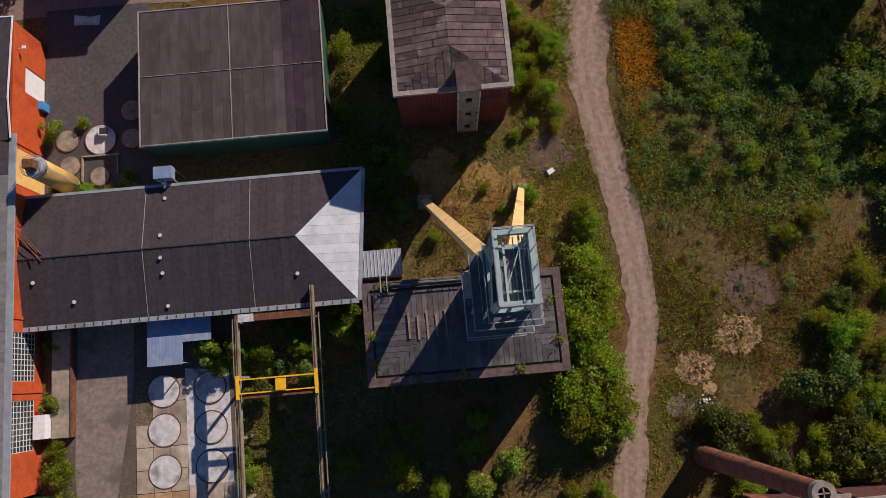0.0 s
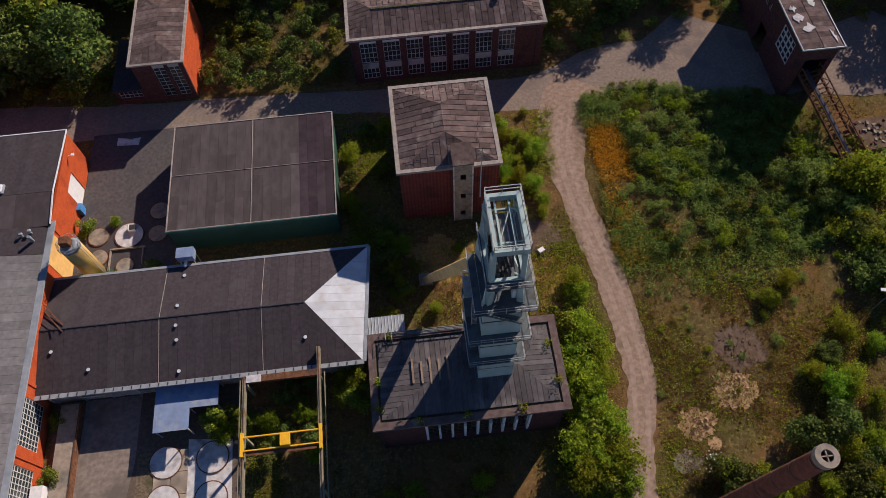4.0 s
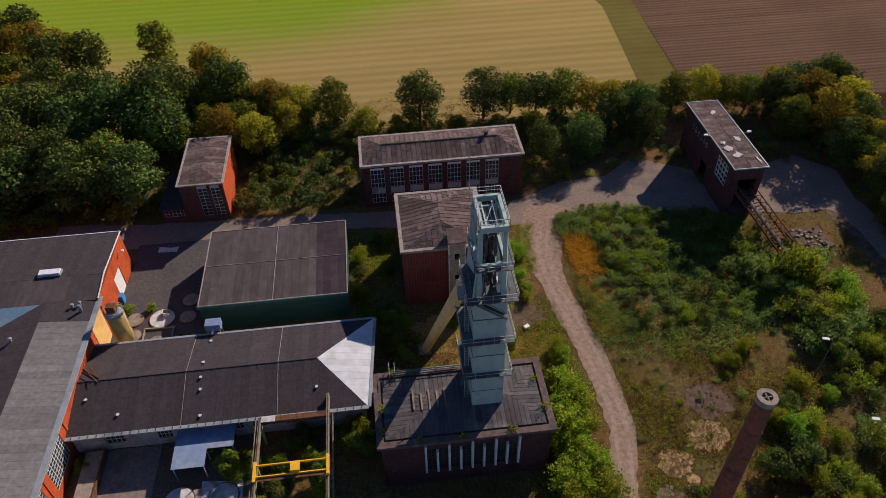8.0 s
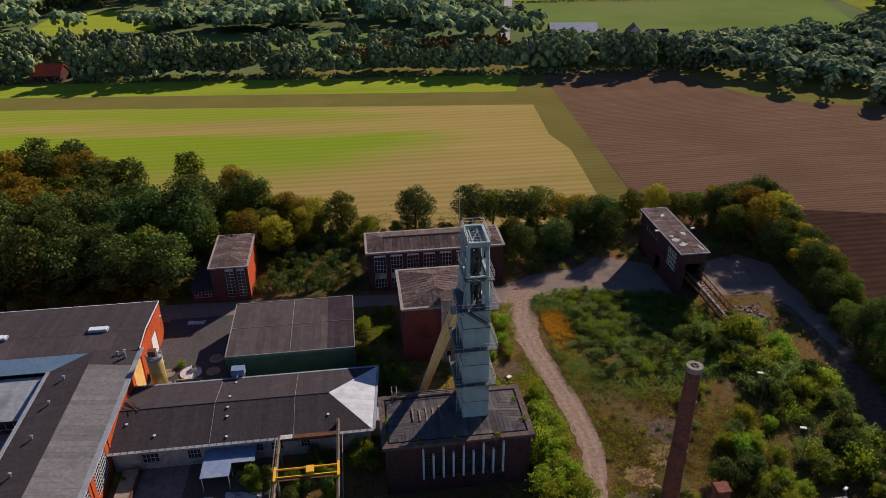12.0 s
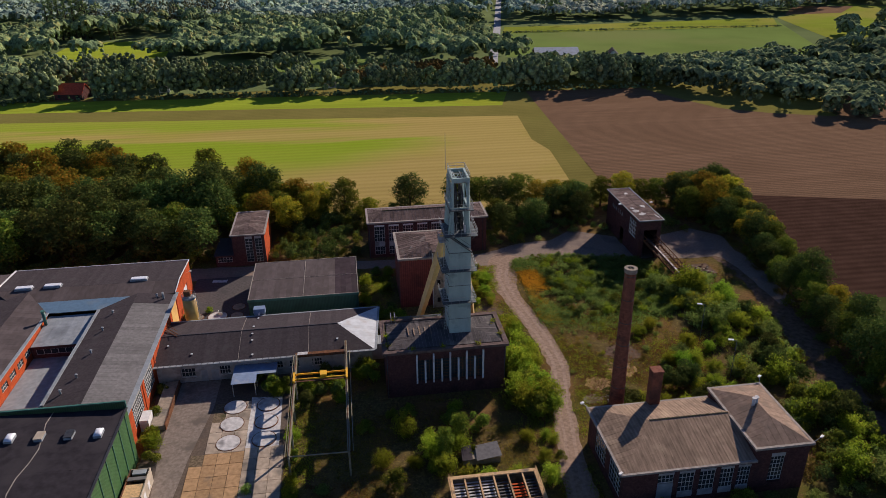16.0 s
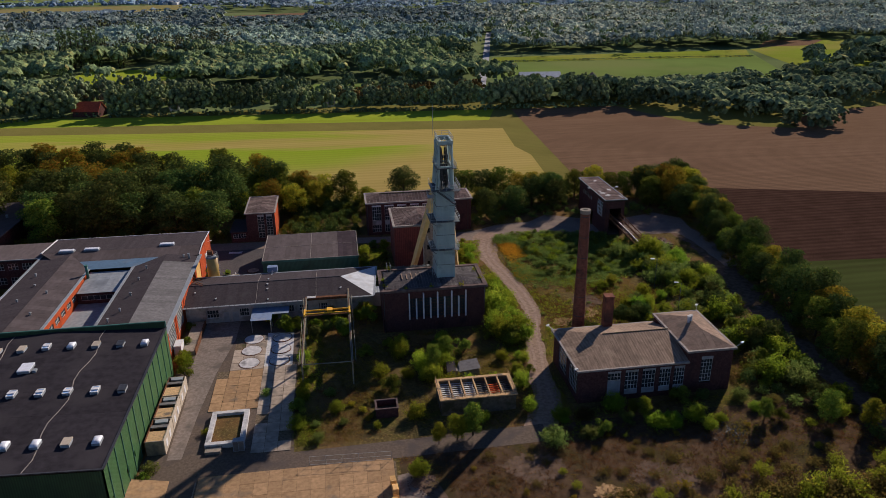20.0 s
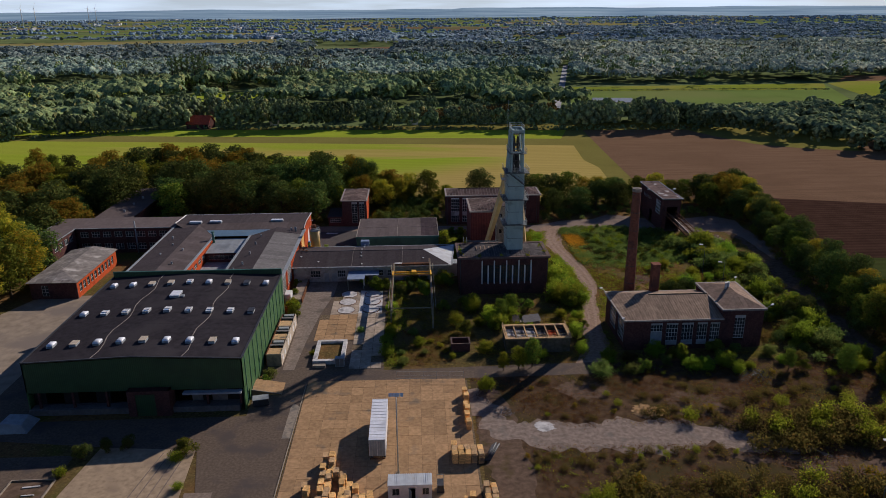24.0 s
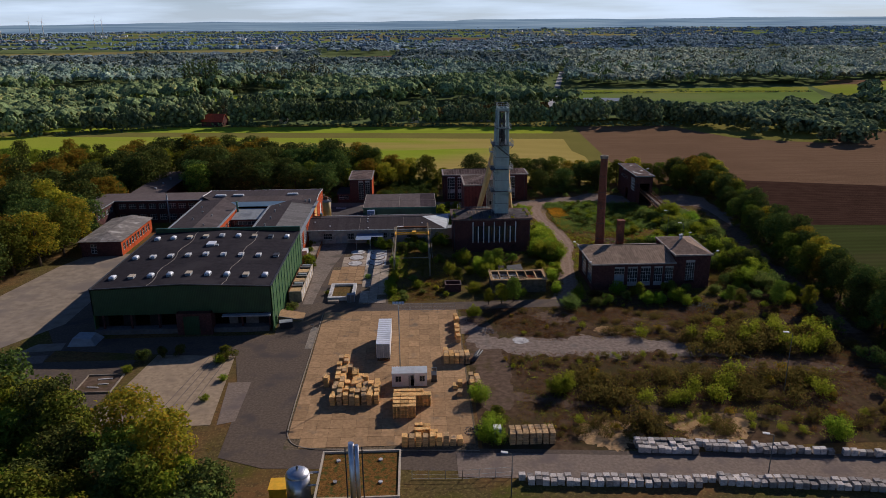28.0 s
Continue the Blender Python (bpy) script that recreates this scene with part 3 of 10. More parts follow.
# parts whose loose pieces each become a part
SPLIT = {"pilaster", "downpipe", "dock_panel", "dock_plinth", "dock_back", "brace", "leg", "louvre", "roof_edge", "verge", "gutter", "roof_seam", "slab", "bearing", "spoke", "beam", "post", "pipe", "roof_pipe", "bracket", "gate_house", "rung", "back_panel", "girder", "seam", "bare_patch"}


def thing(name, x, y, label, category, group="", kind="", z=0.0):
    ob = new(name)
    ob.empty_display_size = 0.5
    ob.location = (x, y, z)
    ORIGIN[ob] = (x, y, z)
    return tagged(ob, label, category, group, kind)


def data(name, mb, material, o=(0, 0, 0)):
    me = bpy.data.meshes.new(name)
    me.from_pydata([(p[0] - o[0], p[1] - o[1], p[2] - o[2]) for p in mb.v], [], mb.f)
    if any(mb.s):
        me.polygons.foreach_set("use_smooth", mb.s)
    me.materials.append(material)
    me.update()
    return me


def part(name, mb, material, parent, label=""):
    """Links what mb holds as one mesh under a thing or a part; mb is in world metres."""
    o = ORIGIN[parent]
    first = None
    for m in mb.islands() if name in SPLIT or "wall" in name else [mb]:
        ob = new(name, data(name, m, material, o))
        ob.parent = parent
        ORIGIN[ob] = o
        if label:
            ob["label"] = label
        first = first or ob
    return first


def solid(name, mb, material, label, category="", kind="", group=""):
    """One mesh that is a whole thing or a piece of the setting."""
    c = np.array(mb.v)
    o = (float(c[:, 0].mean()), float(c[:, 1].mean()), float(c[:, 2].min()))
    ob = new(name, data(name, mb, material, o))
    ob.location = o
    ORIGIN[ob] = o
    return tagged(ob, label, category, group, kind)


def window(parent, axis, at, u0, u1, z0, z1, nx, nz, bar=0.06, depth=0.1, frame_mat="frame", glass="glass", name="window"):
    """A window in the plane y = at (axis 0) or x = at (axis 1): frame with glazing bars, and its glass as a part of it."""
    b1, b2 = bar * 0.65, bar * 0.4

    def gaps(a, b, n):
        e = [a + (b - a) * i / n for i in range(n + 1)]
        return [(e[i] + (b2 if i else b1), e[i + 1] - (b2 if i < n - 1 else b1)) for i in range(n)]
    holes = [(*u, *z) for u in gaps(u0, u1, nx) for z in gaps(z0, z1, nz)]
    fr = Mesh().wall(axis, at - depth / 2, depth, u0 - b1, u1 + b1, z0 - b1, z1 + b1, holes)
    gl = Mesh()
    if axis == 0:
        gl.box(u0, u1, at - 0.008, at + 0.008, z0, z1)
    else:
        gl.box(at - 0.008, at + 0.008, u0, u1, z0, z1)
    ob = part(name, fr, M[frame_mat], parent)
    part("pane", gl, M[glass], ob)
    return ob


def clip(poly, c0, c1, a, b):
    """The part of a convex outline where a <= p . c <= b, in the plane's own two coordinates."""
    for sign, lim in ((1, a), (-1, b)):
        out = []
        for i in range(len(poly)):
            p, q = poly[i], poly[(i + 1) % len(poly)]
            dp, dq = sign * (p[0] * c0 + p[1] * c1 - lim), sign * (q[0] * c0 + q[1] * c1 - lim)
            if dp >= 0:
                out.append(p)
            if (dp > 0) != (dq > 0) and abs(dp - dq) > 1e-9:
                t = dp / (dp - dq)
                out.append((p[0] + (q[0] - p[0]) * t, p[1] + (q[1] - p[1]) * t))
        poly = out
        if len(poly) < 3:
            return []
    return poly


def sheets(parent, corners, along, width, material, thick=0.05, gap=0.05, rise=0.02, rows=1, rng=None, name="roof_sheet"):
    """Covers a flat roof slope (3D corners) with sheets laid side by side along the x (0) or y (1) axis, each its own piece, a little uneven."""
    rng = rng or random.Random(5)
    p = [Vector(c) for c in corners]
    nn = (p[1] - p[0]).cross(p[2] - p[0]).normalized()
    if nn.z < 0:
        nn = -nn
    c = p[0]

    def lift(q, e):
        return (q[0], q[1], c.z - (nn.x * (q[0] - c.x) + nn.y * (q[1] - c.y)) / nn.z + e)
    flat = [(q.x, q.y) for q in p]
    lo, hi = min(q[along] for q in flat), max(q[along] for q in flat)
    other = 1 - along
    n = max(1, round((hi - lo) / width))
    for i in range(n):
        a, b = lo + (hi - lo) * i / n, lo + (hi - lo) * (i + 1) / n
        strip = clip(flat, *((1, 0) if along == 0 else (0, 1)), a + gap / 2, b - gap / 2)
        if not strip:
            continue
        s0, s1 = min(q[other] for q in strip), max(q[other] for q in strip)
        cuts = [s0] + sorted(s0 + (s1 - s0) * rng.uniform(0.15, 0.85) for _ in range(rows - 1)) + [s1]
        for u, v in zip(cuts, cuts[1:]):
            piece = clip(strip, *((0, 1) if along == 0 else (1, 0)), u, v - (gap / 2 if v < s1 else 0))
            if len(piece) < 3 or v - u < 0.12:
                continue
            part(name, Mesh().plate([lift(q, rng.uniform(0.3, 1) * rise) for q in piece], thick), material, parent)


def railing(mb, pts, h=1.1, step=1.5, r=0.025):
    """Posts with two rails along a line of points."""
    for a, b in zip(pts, pts[1:]):
        a, b = Vector(a), Vector(b)
        n = max(1, round((b - a).length / step))
        for i in range(n + 1):
            q = a.lerp(b, i / n)
            mb.beam(q, q + Vector((0, 0, h)), 2 * r)
        for k in (0.5, 1.0):
            mb.beam(a + Vector((0, 0, h * k)), b + Vector((0, 0, h * k)), 2 * r)


def spline(pts, n=8):
    """A smooth line through plan points."""
    out = []
    p = [Vector((*q, 0)) for q in pts]
    p = [2 * p[0] - p[1]] + p + [2 * p[-1] - p[-2]]
    for i in range(1, len(p) - 2):
        for k in range(n):
            t = k / n
            a, b, c, d = p[i - 1:i + 3]
            out.append(0.5 * (2 * b + (c - a) * t + (2 * a - 5 * b + 4 * c - d) * t * t + (3 * b - a - 3 * c + d) * t ** 3))
    return out + [p[-2]]


def ribbon(pts, widths, z, wobble=0.0, seed=1):
    """A strip of ground along a line."""
    line = spline(pts, 14)
    mb = Mesh()
    vs = []
    for i, q in enumerate(line):
        d = (line[min(i + 1, len(line) - 1)] - line[max(i - 1, 0)]).normalized()
        s = Vector((d.y, -d.x, 0))
        w = np.interp(i / (len(line) - 1), np.linspace(0, 1, len(widths)), widths) / 2
        e = [wobble * (1.8 * noise.noise(Vector((q.x * 0.16, q.y * 0.16, seed + 9 * k))) + 1.2 * noise.noise(Vector((q.x * 0.6, q.y * 0.6, seed + 9 * k)))) for k in (0, 1)]
        vs += [(*(q - s * (w + e[0])).xy, z), (*(q + s * (w + e[1])).xy, z)]
    mb.add(vs, [(2 * i, 2 * i + 1, 2 * i + 3, 2 * i + 2) for i in range(len(line) - 1)])
    return mb


# ---- ground, fields, roads ----
def field_mat():
    """A field half gone green again: stubble with two long soft green drifts, fading towards the east."""
    m = mat("half_green_field", (0.305, 0.215, 0.092), 0.13, 0.06, 0.95, 0.5, stain=(0.265, 0.215, 0.066), stain_scale=0.02, stretch=(0.2, 1.8, 1))
    n, l = m.node_tree.nodes, m.node_tree.links
    b = n["Principled BSDF"]
    g = n.new("ShaderNodeNewGeometry")
    mp = n.new("ShaderNodeMapping")
    mp.inputs["Scale"].default_value = (0.014, 0.13, 1)
    l.new(g.outputs["Position"], mp.inputs[0])
    t = n.new("ShaderNodeTexNoise")
    t.inputs["Scale"].default_value, t.inputs["Detail"].default_value = 1.0, 5
    l.new(mp.outputs[0], t.inputs["Vector"])
    sx = n.new("ShaderNodeSeparateXYZ")
    l.new(g.outputs["Position"], sx.inputs[0])

    def op(kind, a, b_):
        q = n.new("ShaderNodeMath")
        q.operation = kind
        for i, v in enumerate((a, b_)):
            if isinstance(v, (int, float)):
                q.inputs[i].default_value = v
            else:
                l.new(v, q.inputs[i])
        return q.outputs[0]
    u = op("ADD", op("MULTIPLY", sx.outputs[0], 0.118), sx.outputs[1])
    u = op("ADD", u, op("MULTIPLY", op("SUBTRACT", t.outputs[0], 0.5), 26.0))
    r = n.new("ShaderNodeValToRGB")
    e = r.color_ramp.elements
    r.color_ramp.interpolation = "EASE"
    e[0].position, e[0].color = 0.16, (0, 0, 0, 1)
    e[1].position, e[1].color = 0.98, (0.75, 0.75, 0.75, 1)
    for p_, v in ((0.42, 0.9), (0.62, 1.0), (0.70, 0.12), (0.74, 0.08), (0.84, 0.9)):
        k = e.new(p_)
        k.color = (v, v, v, 1)
    l.new(op("DIVIDE", op("SUBTRACT", u, 90.0), 110.0), r.inputs[0])
    mr = n.new("ShaderNodeMapRange")
    mr.interpolation_type = "SMOOTHSTEP"
    mr.inputs[1].default_value, mr.inputs[2].default_value, mr.inputs[3].default_value, mr.inputs[4].default_value = -2, 46, 1.0, 0.0
    far_off = op("MULTIPLY", op("ABSOLUTE", op("SUBTRACT", u, 160.0), 0.0), 1.2)
    l.new(op("ADD", op("ADD", sx.outputs[0], far_off), op("MULTIPLY", op("SUBTRACT", t.outputs[0], 0.5), 50.0)), mr.inputs[0])
    mw_ = n.new("ShaderNodeMapRange")
    mw_.interpolation_type = "SMOOTHSTEP"
    mw_.inputs[1].default_value, mw_.inputs[2].default_value, mw_.inputs[3].default_value, mw_.inputs[4].default_value = -190, -105, 0.85, 0.0
    l.new(sx.outputs[0], mw_.inputs[0])
    mx = n.new("ShaderNodeMix")
    mx.data_type = "RGBA"
    l.new(op("MAXIMUM", op("MULTIPLY", r.outputs[0], mr.outputs[0]), mw_.outputs[0]), mx.inputs[0])
    l.new(b.inputs["Base Color"].links[0].from_socket, mx.inputs[6])
    mx.inputs[7].default_value = (0.108, 0.25, 0.006, 1)
    l.new(mx.outputs[2], b.inputs["Base Color"])
    return striped(m, 1, 3.4, 0.06, 0.8, sharp=False)


M["half_green"] = fuzzy(field_mat(), 0.6, (0.70, 0.58, 0.09))
E_ = Mesh().add([(-4900, -900, 0), (4900, -900, 0), (4900, 4900, 0), (-4900, 4900, 0)], [(0, 1, 2, 3)])
solid("ground", E_, M["soil"], "bare brown earth with thin grass over the works", "ground", "structure")


def flat(name, pts, z, material, label, category="ground", kind="structure"):
    mb = Mesh()
    n = len(pts)
    mb.add([(p[0], p[1], z) for p in pts], [tuple(range(n))])
    return solid(name, mb, material, label, category, kind)


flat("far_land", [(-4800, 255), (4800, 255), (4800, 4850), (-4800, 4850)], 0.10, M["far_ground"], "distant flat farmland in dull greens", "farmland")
flat("field_stubble", [(-420, 84), (56, 84), (59, 118), (60.5, 137), (57.5, 152), (60.5, 187), (-420, 244)], 0.05, M["half_green"], "stubble field with soft green regrowth in drifts", "field")
flat("field_strip", [(-420, 244), (60.5, 187), (58, 206), (-420, 259)], 0.06, M["field_dark"], "dark brown-green worked strip of field", "field")
flat("meadow", [(-420, 259), (58, 206), (66, 232), (-420, 271)], 0.07, M["field_green"], "bright green strip of meadow under the far hedge", "meadow")
flat("field_wedge", [(56, 84), (66, 84), (69, 130), (71.5, 175), (75, 231), (64, 231), (58, 206), (60.5, 187), (57.5, 152), (60.5, 137), (59, 118)], 0.065, M["field_dark"], "narrow olive-brown strip between two fields", "field")
flat("field_ploughed", [(67, 84), (95, 86), (150, 71), (340, 20), (340, 215), (204, 192), (192, 164), (150, 186), (138, 230), (75, 231), (71.5, 175), (69, 130)], 0.06, M["plough"], "reddish-brown ploughed field with fine furrows", "field")
flat("field_fresh", [(95, 86), (93, 20), (340, 2), (340, 20), (150, 71)], 0.055, M["plough_dark"], "freshly ploughed dark brown field", "field")
flat("field_crop", [(93, 20), (80, -90), (340, -120), (340, 2)], 0.05, M["crop"], "dull green field beyond the hedge", "field")
flat("meadow_corner", [(130, 231), (146, 235), (160, 205), (176, 182), (191, 170), (190, 162), (166, 172), (149, 184), (139, 206)], 0.08, M["field_dark"], "green field corner by the dark wood", "meadow")
flat("meadow_far", [(86, 322), (112, 442), (332, 452), (276, 298), (150, 306)], 0.16, M["far_green"], "pale green pasture beside the country road", "meadow")
# brighter green polygon paints the sunlight on this strip
flat("meadow_strip", [(104, 418), (112, 446), (333, 453), (310, 407)], 0.2, M["meadow"], "strip along the wood in a brightened, sunlit green", "meadow")
flat("field_east", [(352, 468), (404, 470), (445, 512), (392, 520)], 0.22, M["plough"], "brown field behind the pasture", "field")
flat("meadow_east", [(336, 452), (450, 530), (520, 420), (300, 300)], 0.17, M["meadow"], "sunlit pasture behind dark hedges", "meadow")
flat("meadow_west", [(-190, 355), (-118, 362), (-126, 436), (-192, 430)], 0.16, M["field_green"], "small green paddock among woods", "meadow")
flat("meadow_hedge", [(-210, 296), (-100, 282), (20, 278), (24, 330), (-80, 345), (-200, 356)], 0.15, M["far_green"], "rough meadow behind the far hedge", "meadow")
flat("meadow_northwest", [(-330, 415), (-240, 425), (-238, 512), (-330, 500)], 0.16, M["field_green"], "narrow paddock among woods", "meadow")
flat("field_far_west", [(-900, 1090), (-540, 1095), (-262, 1176), (-300, 1420), (-460, 1400), (-900, 1290)], 0.2, M["stubble"], "far yellow stubble field", "field")
flat("field_far_brown", [(-160, 935), (-45, 935), (-45, 1095), (-165, 1040)], 0.2, M["plough"], "far brown field in the woods", "field")
flat("wood_floor", [(138, 233), (150, 200), (168, 178), (190, 166), (204, 190), (340, 222), (340, 290), (130, 262)], 0.04, M["field_dark"], "shaded ground under the dark wood", "ground")
flat("hedge_floor", [(-420, 271), (66, 232), (131, 229), (138, 258), (-100, 258), (-420, 300)], 0.062, M["field_dark"], "weedy strip under the far hedge", "ground")
solid("country_road", ribbon([(72, 296), (75, 309), (104, 436), (143, 614), (156, 672)], [5.2, 5.2], 0.3), M["road"], "straight pale grey country road into the woods", "road", "structure")

# hills on the horizon: a backdrop that emits the blue of distant haze
hills = Mesh()
rng = random.Random(11)
row = []
for i in range(121):
    x = -4600 + 9200 * i / 120
    y = math.sqrt(max(0.0, 4780.0 ** 2 - (x * 0.72) ** 2)) - 260
    row.append((x, y, 44 + 9 * noise.noise(Vector((x * 0.0011, 3.1, 0))) + 5 * noise.noise(Vector((x * 0.004, 1.7, 0))) + (x > 300) * 6))
for a, b in zip(row, row[1:]):
    hills.add([(a[0], a[1] - 500, 0), (b[0], b[1] - 500, 0), b, a], [(0, 1, 2, 3)])
    hills.add([a, b, (b[0], b[1] + 20, 0), (a[0], a[1] + 20, 0)], [(0, 1, 2, 3)])
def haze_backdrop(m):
    """The plain's far edge: dim blue land and wood streaks, haze painted as glow."""
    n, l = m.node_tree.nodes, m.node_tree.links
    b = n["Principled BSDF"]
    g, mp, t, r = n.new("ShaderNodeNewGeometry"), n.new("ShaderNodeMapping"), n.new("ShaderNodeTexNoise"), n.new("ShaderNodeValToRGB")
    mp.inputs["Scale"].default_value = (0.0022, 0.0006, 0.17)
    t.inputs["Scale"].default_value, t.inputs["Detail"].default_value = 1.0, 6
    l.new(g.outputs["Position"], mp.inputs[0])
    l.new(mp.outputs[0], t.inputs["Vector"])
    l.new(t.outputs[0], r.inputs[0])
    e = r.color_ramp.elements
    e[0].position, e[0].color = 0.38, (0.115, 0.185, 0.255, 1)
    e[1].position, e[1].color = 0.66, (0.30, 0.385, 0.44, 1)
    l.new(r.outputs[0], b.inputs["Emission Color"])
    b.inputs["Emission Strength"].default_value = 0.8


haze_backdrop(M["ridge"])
solid("backdrop", hills, M["ridge"], "low hill backdrop glowing in painted blue haze", "hills", "structure")

# roads and yards of the works
solid("path", ribbon([(27.5, 53), (23.6, 47), (22.3, 40.4), (22.4, 31.6), (23.4, 24.9), (24.4, 17.7), (25.0, 11.6), (25.0, 5.1), (24.0, -0.3), (22.5, -6), (21.4, -13), (19.8, -21), (18.8, -28.7), (15.4, -37.5)],
      [9.5, 7.0, 4.8, 4.2, 3.9, 3.7, 3.6, 3.7, 4.6, 6.0], 0.037, 0.3), M["gravel"], "worn pinkish gravel path through the weeds", "path", "structure")
for off_ in (-0.75, 0.75):
    solid("wheel_track", ribbon([(23.6 + off_, 46), (22.3 + off_, 40.4), (22.4 + off_, 31.6), (23.4 + off_, 24.9), (24.4 + off_, 17.7), (25.0 + off_, 11.6), (25.0 + off_, 5.1), (24.0 + off_, -0.3), (22.5 + off_, -6), (21.4 + off_, -13), (19.8 + off_, -21), (18.8 + off_, -28)],
          [0.75, 0.6, 0.7, 0.55, 0.65], 0.041, 0.12, 30 + int(off_ * 4)), M["track"], "pale worn wheel track along the gravel path", "track", "structure")
solid("track_east", ribbon([(78, 50), (79, 34), (77, 14), (74, -2), (72.5, -24), (72, -42), (70, -58)], [6, 5.5, 6, 7, 4.5, 4, 3], 0.03, 0.8, 12), M["earth"], "bare earth track along the hedge", "track", "structure")
solid("road_north", ribbon([(-64, 55), (-44, 54.5), (-15, 54), (3, 52.5), (20, 52), (30, 55), (38, 55.5), (45, 52.5), (56, 51), (70, 51), (79, 47), (81, 38), (80.5, 20)],
      [9, 6, 4.5, 5, 7, 9, 10, 9, 9, 9, 7, 5, 4], 0.035, 0.25, 4), M["old_asphalt"], "cracked grey asphalt works road", "road", "structure")
flat("yard_transfer", [(34, 52), (44, 51), (56, 46.5), (56.4, 60), (51, 63), (46, 66), (41, 62), (36, 58)], 0.042, M["old_asphalt"], "cracked grey asphalt before the transfer house", "yard")
flat("yard_hedge", [(62.4, 46), (70, 44.5), (82.5, 45), (84, 56), (78, 62), (68, 59), (62.4, 60)], 0.042, M["old_asphalt"], "old grey asphalt turning place by the hedge", "yard")
flat("yard_north", [(-48.2, 26.0), (-34.5, 26.0), (-34.5, 52), (-48.2, 52)], 0.045, M["grey_asphalt"], "dark asphalt yard between the halls", "yard")
flat("patch_concrete", [(-44.5, 49.6), (-41.2, 49.4), (-41.0, 50.8), (-42.5, 50.7), (-44.5, 51.1)], 0.055, M["pale_concrete"], "pale concrete repair patch in the asphalt", "paving")
flat("yard_works", [(-48.0, 9.8), (-24.4, 9.8), (-24.4, -24), (-24.0, -37), (16, -36), (16, -40.5), (-8, -41), (-37.6, -41), (-38.2, -60), (-38.2, -88), (-36, -92.5), (60, -100), (60, -104.5), (-40, -98), (-47, -95), (-47.5, -80), (-52, -62), (-88, -57), (-96, -44), (-92, -10), (-83.5, -6), (-83.5, -52), (-46.6, -52), (-46.6, -10)],
     0.04, M["asphalt"], "dark patched asphalt round the green hall", "yard")
flat("road_west", [(-92, -44), (-92, -10), (-86, 2), (-96, 4), (-107.8, 2), (-111, -6), (-115, -27), (-122, -50), (-124, -60), (-100, -56)], 0.05, M["drive"], "pale worn concrete drive beside the hall", "road")
flat("yard_worn", [(-44.0, 9.7), (-37.0, 9.7), (-37.2, 1.4), (-39.2, -11), (-40.4, -24), (-41, -36), (-43.2, -36), (-43.2, -20), (-44.2, -8)], 0.046, M["worn_yard"], "worn brownish asphalt of the inner yard", "yard")
flat("yard_southwest", [(-124, -60), (-88, -57), (-88, -62), (-70.6, -62), (-71.5, -87), (-90, -84), (-112, -76)], 0.035, M["asphalt"], "dark old asphalt with weeds", "yard")
flat("yard_patch", [(-97, -63), (-88, -62.4), (-88.5, -59), (-96, -59.4)], 0.05, M["old_asphalt"], "lighter square patch in old asphalt", "paving")
flat("yard_patch", [(-95, -57.8), (-87, -57), (-87.5, -53.6), (-93, -54)], 0.055, M["drive"], "lighter square patch in old asphalt", "paving")
flat("pad_concrete", [(-70.5, -86), (-50.5, -86), (-52.3, -61.5), (-67.3, -60)], 0.06, M["pad"], "pale concrete pad with dark wheel tracks", "pavement")
flat("pad_patch", [(-49.5, -86), (-46.8, -85), (-47.0, -72), (-51, -72)], 0.055, M["old_asphalt"], "lighter worn asphalt patch", "paving")
flat("strip_pale", [(-39.5, -59), (-38.0, -59), (-38.0, -49.5), (-39.2, -48.2), (-39.5, -50)], 0.06, M["concrete"], "narrow pale concrete strip in the asphalt", "paving")
flat("scrub_ground", [(-8, -36.5), (80, -36), (82, -96), (-8, -96)], 0.018, M["scrub_earth"], "brown earth and dead grass under the scrub", "ground")
solid("yard_gravel", ribbon([(-8.5, -45), (-6.5, -53), (-2, -58.5), (6, -60.5), (14, -61), (21, -61), (28, -61.5), (34, -63), (42, -67), (52, -70.5)], [4, 5, 6.5, 7.5, 9, 9.5, 7, 4, 1.6, 1], 0.03, 1.7, 3), M["pale_gravel"], "bare grey gravel clearing", "yard", "structure")
solid("track_middle", ribbon([(30, -67), (40, -69.5), (50, -71), (60, -73), (70, -78)], [1, 3, 3.4, 3.6, 2], 0.032, 0.9, 16), M["earth"], "bare brown strip between the thickets", "track", "structure")
solid("yard_brown", ribbon([(-5.5, -46), (-4.6, -55), (-4.4, -66), (-4.2, -76), (-4.0, -84)], [4, 6.5, 7, 6.5, 3], 0.028, 0.7, 8), M["earth"], "brown gravelly earth beside the slab yard", "yard", "structure")


def patch(name, x, y, r, material, label, seed, z=0.05):
    """A bare patch with a ragged outline."""
    pts = []
    for k in range(90):
        a = 2 * math.pi * k / 90
        q = r * (1 + 0.35 * noise.noise(Vector((1.3 * math.cos(a), 1.3 * math.sin(a), seed))) + 0.3 * noise.noise(Vector((5 * math.cos(a), 5 * math.sin(a), seed))) + 0.2 * noise.noise(Vector((14 * math.cos(a), 14 * math.sin(a), seed))))
        pts.append((x + q * math.cos(a), y + q * math.sin(a) * 0.8))
    flat(name, pts, z, material, label, "ground")


patch("sand_patch", 36.2, 1.7, 3.0, M["sand_rubble"], "bare sandy hollow among the weeds", 1)
patch("sand_patch", 30.4, -2.0, 2.4, M["sand_rubble"], "bare sandy hollow among the weeds", 2)
patch("sand_patch", 31.8, -4.4, 0.9, M["sand_rubble"], "bare sandy hollow among the weeds", 3)
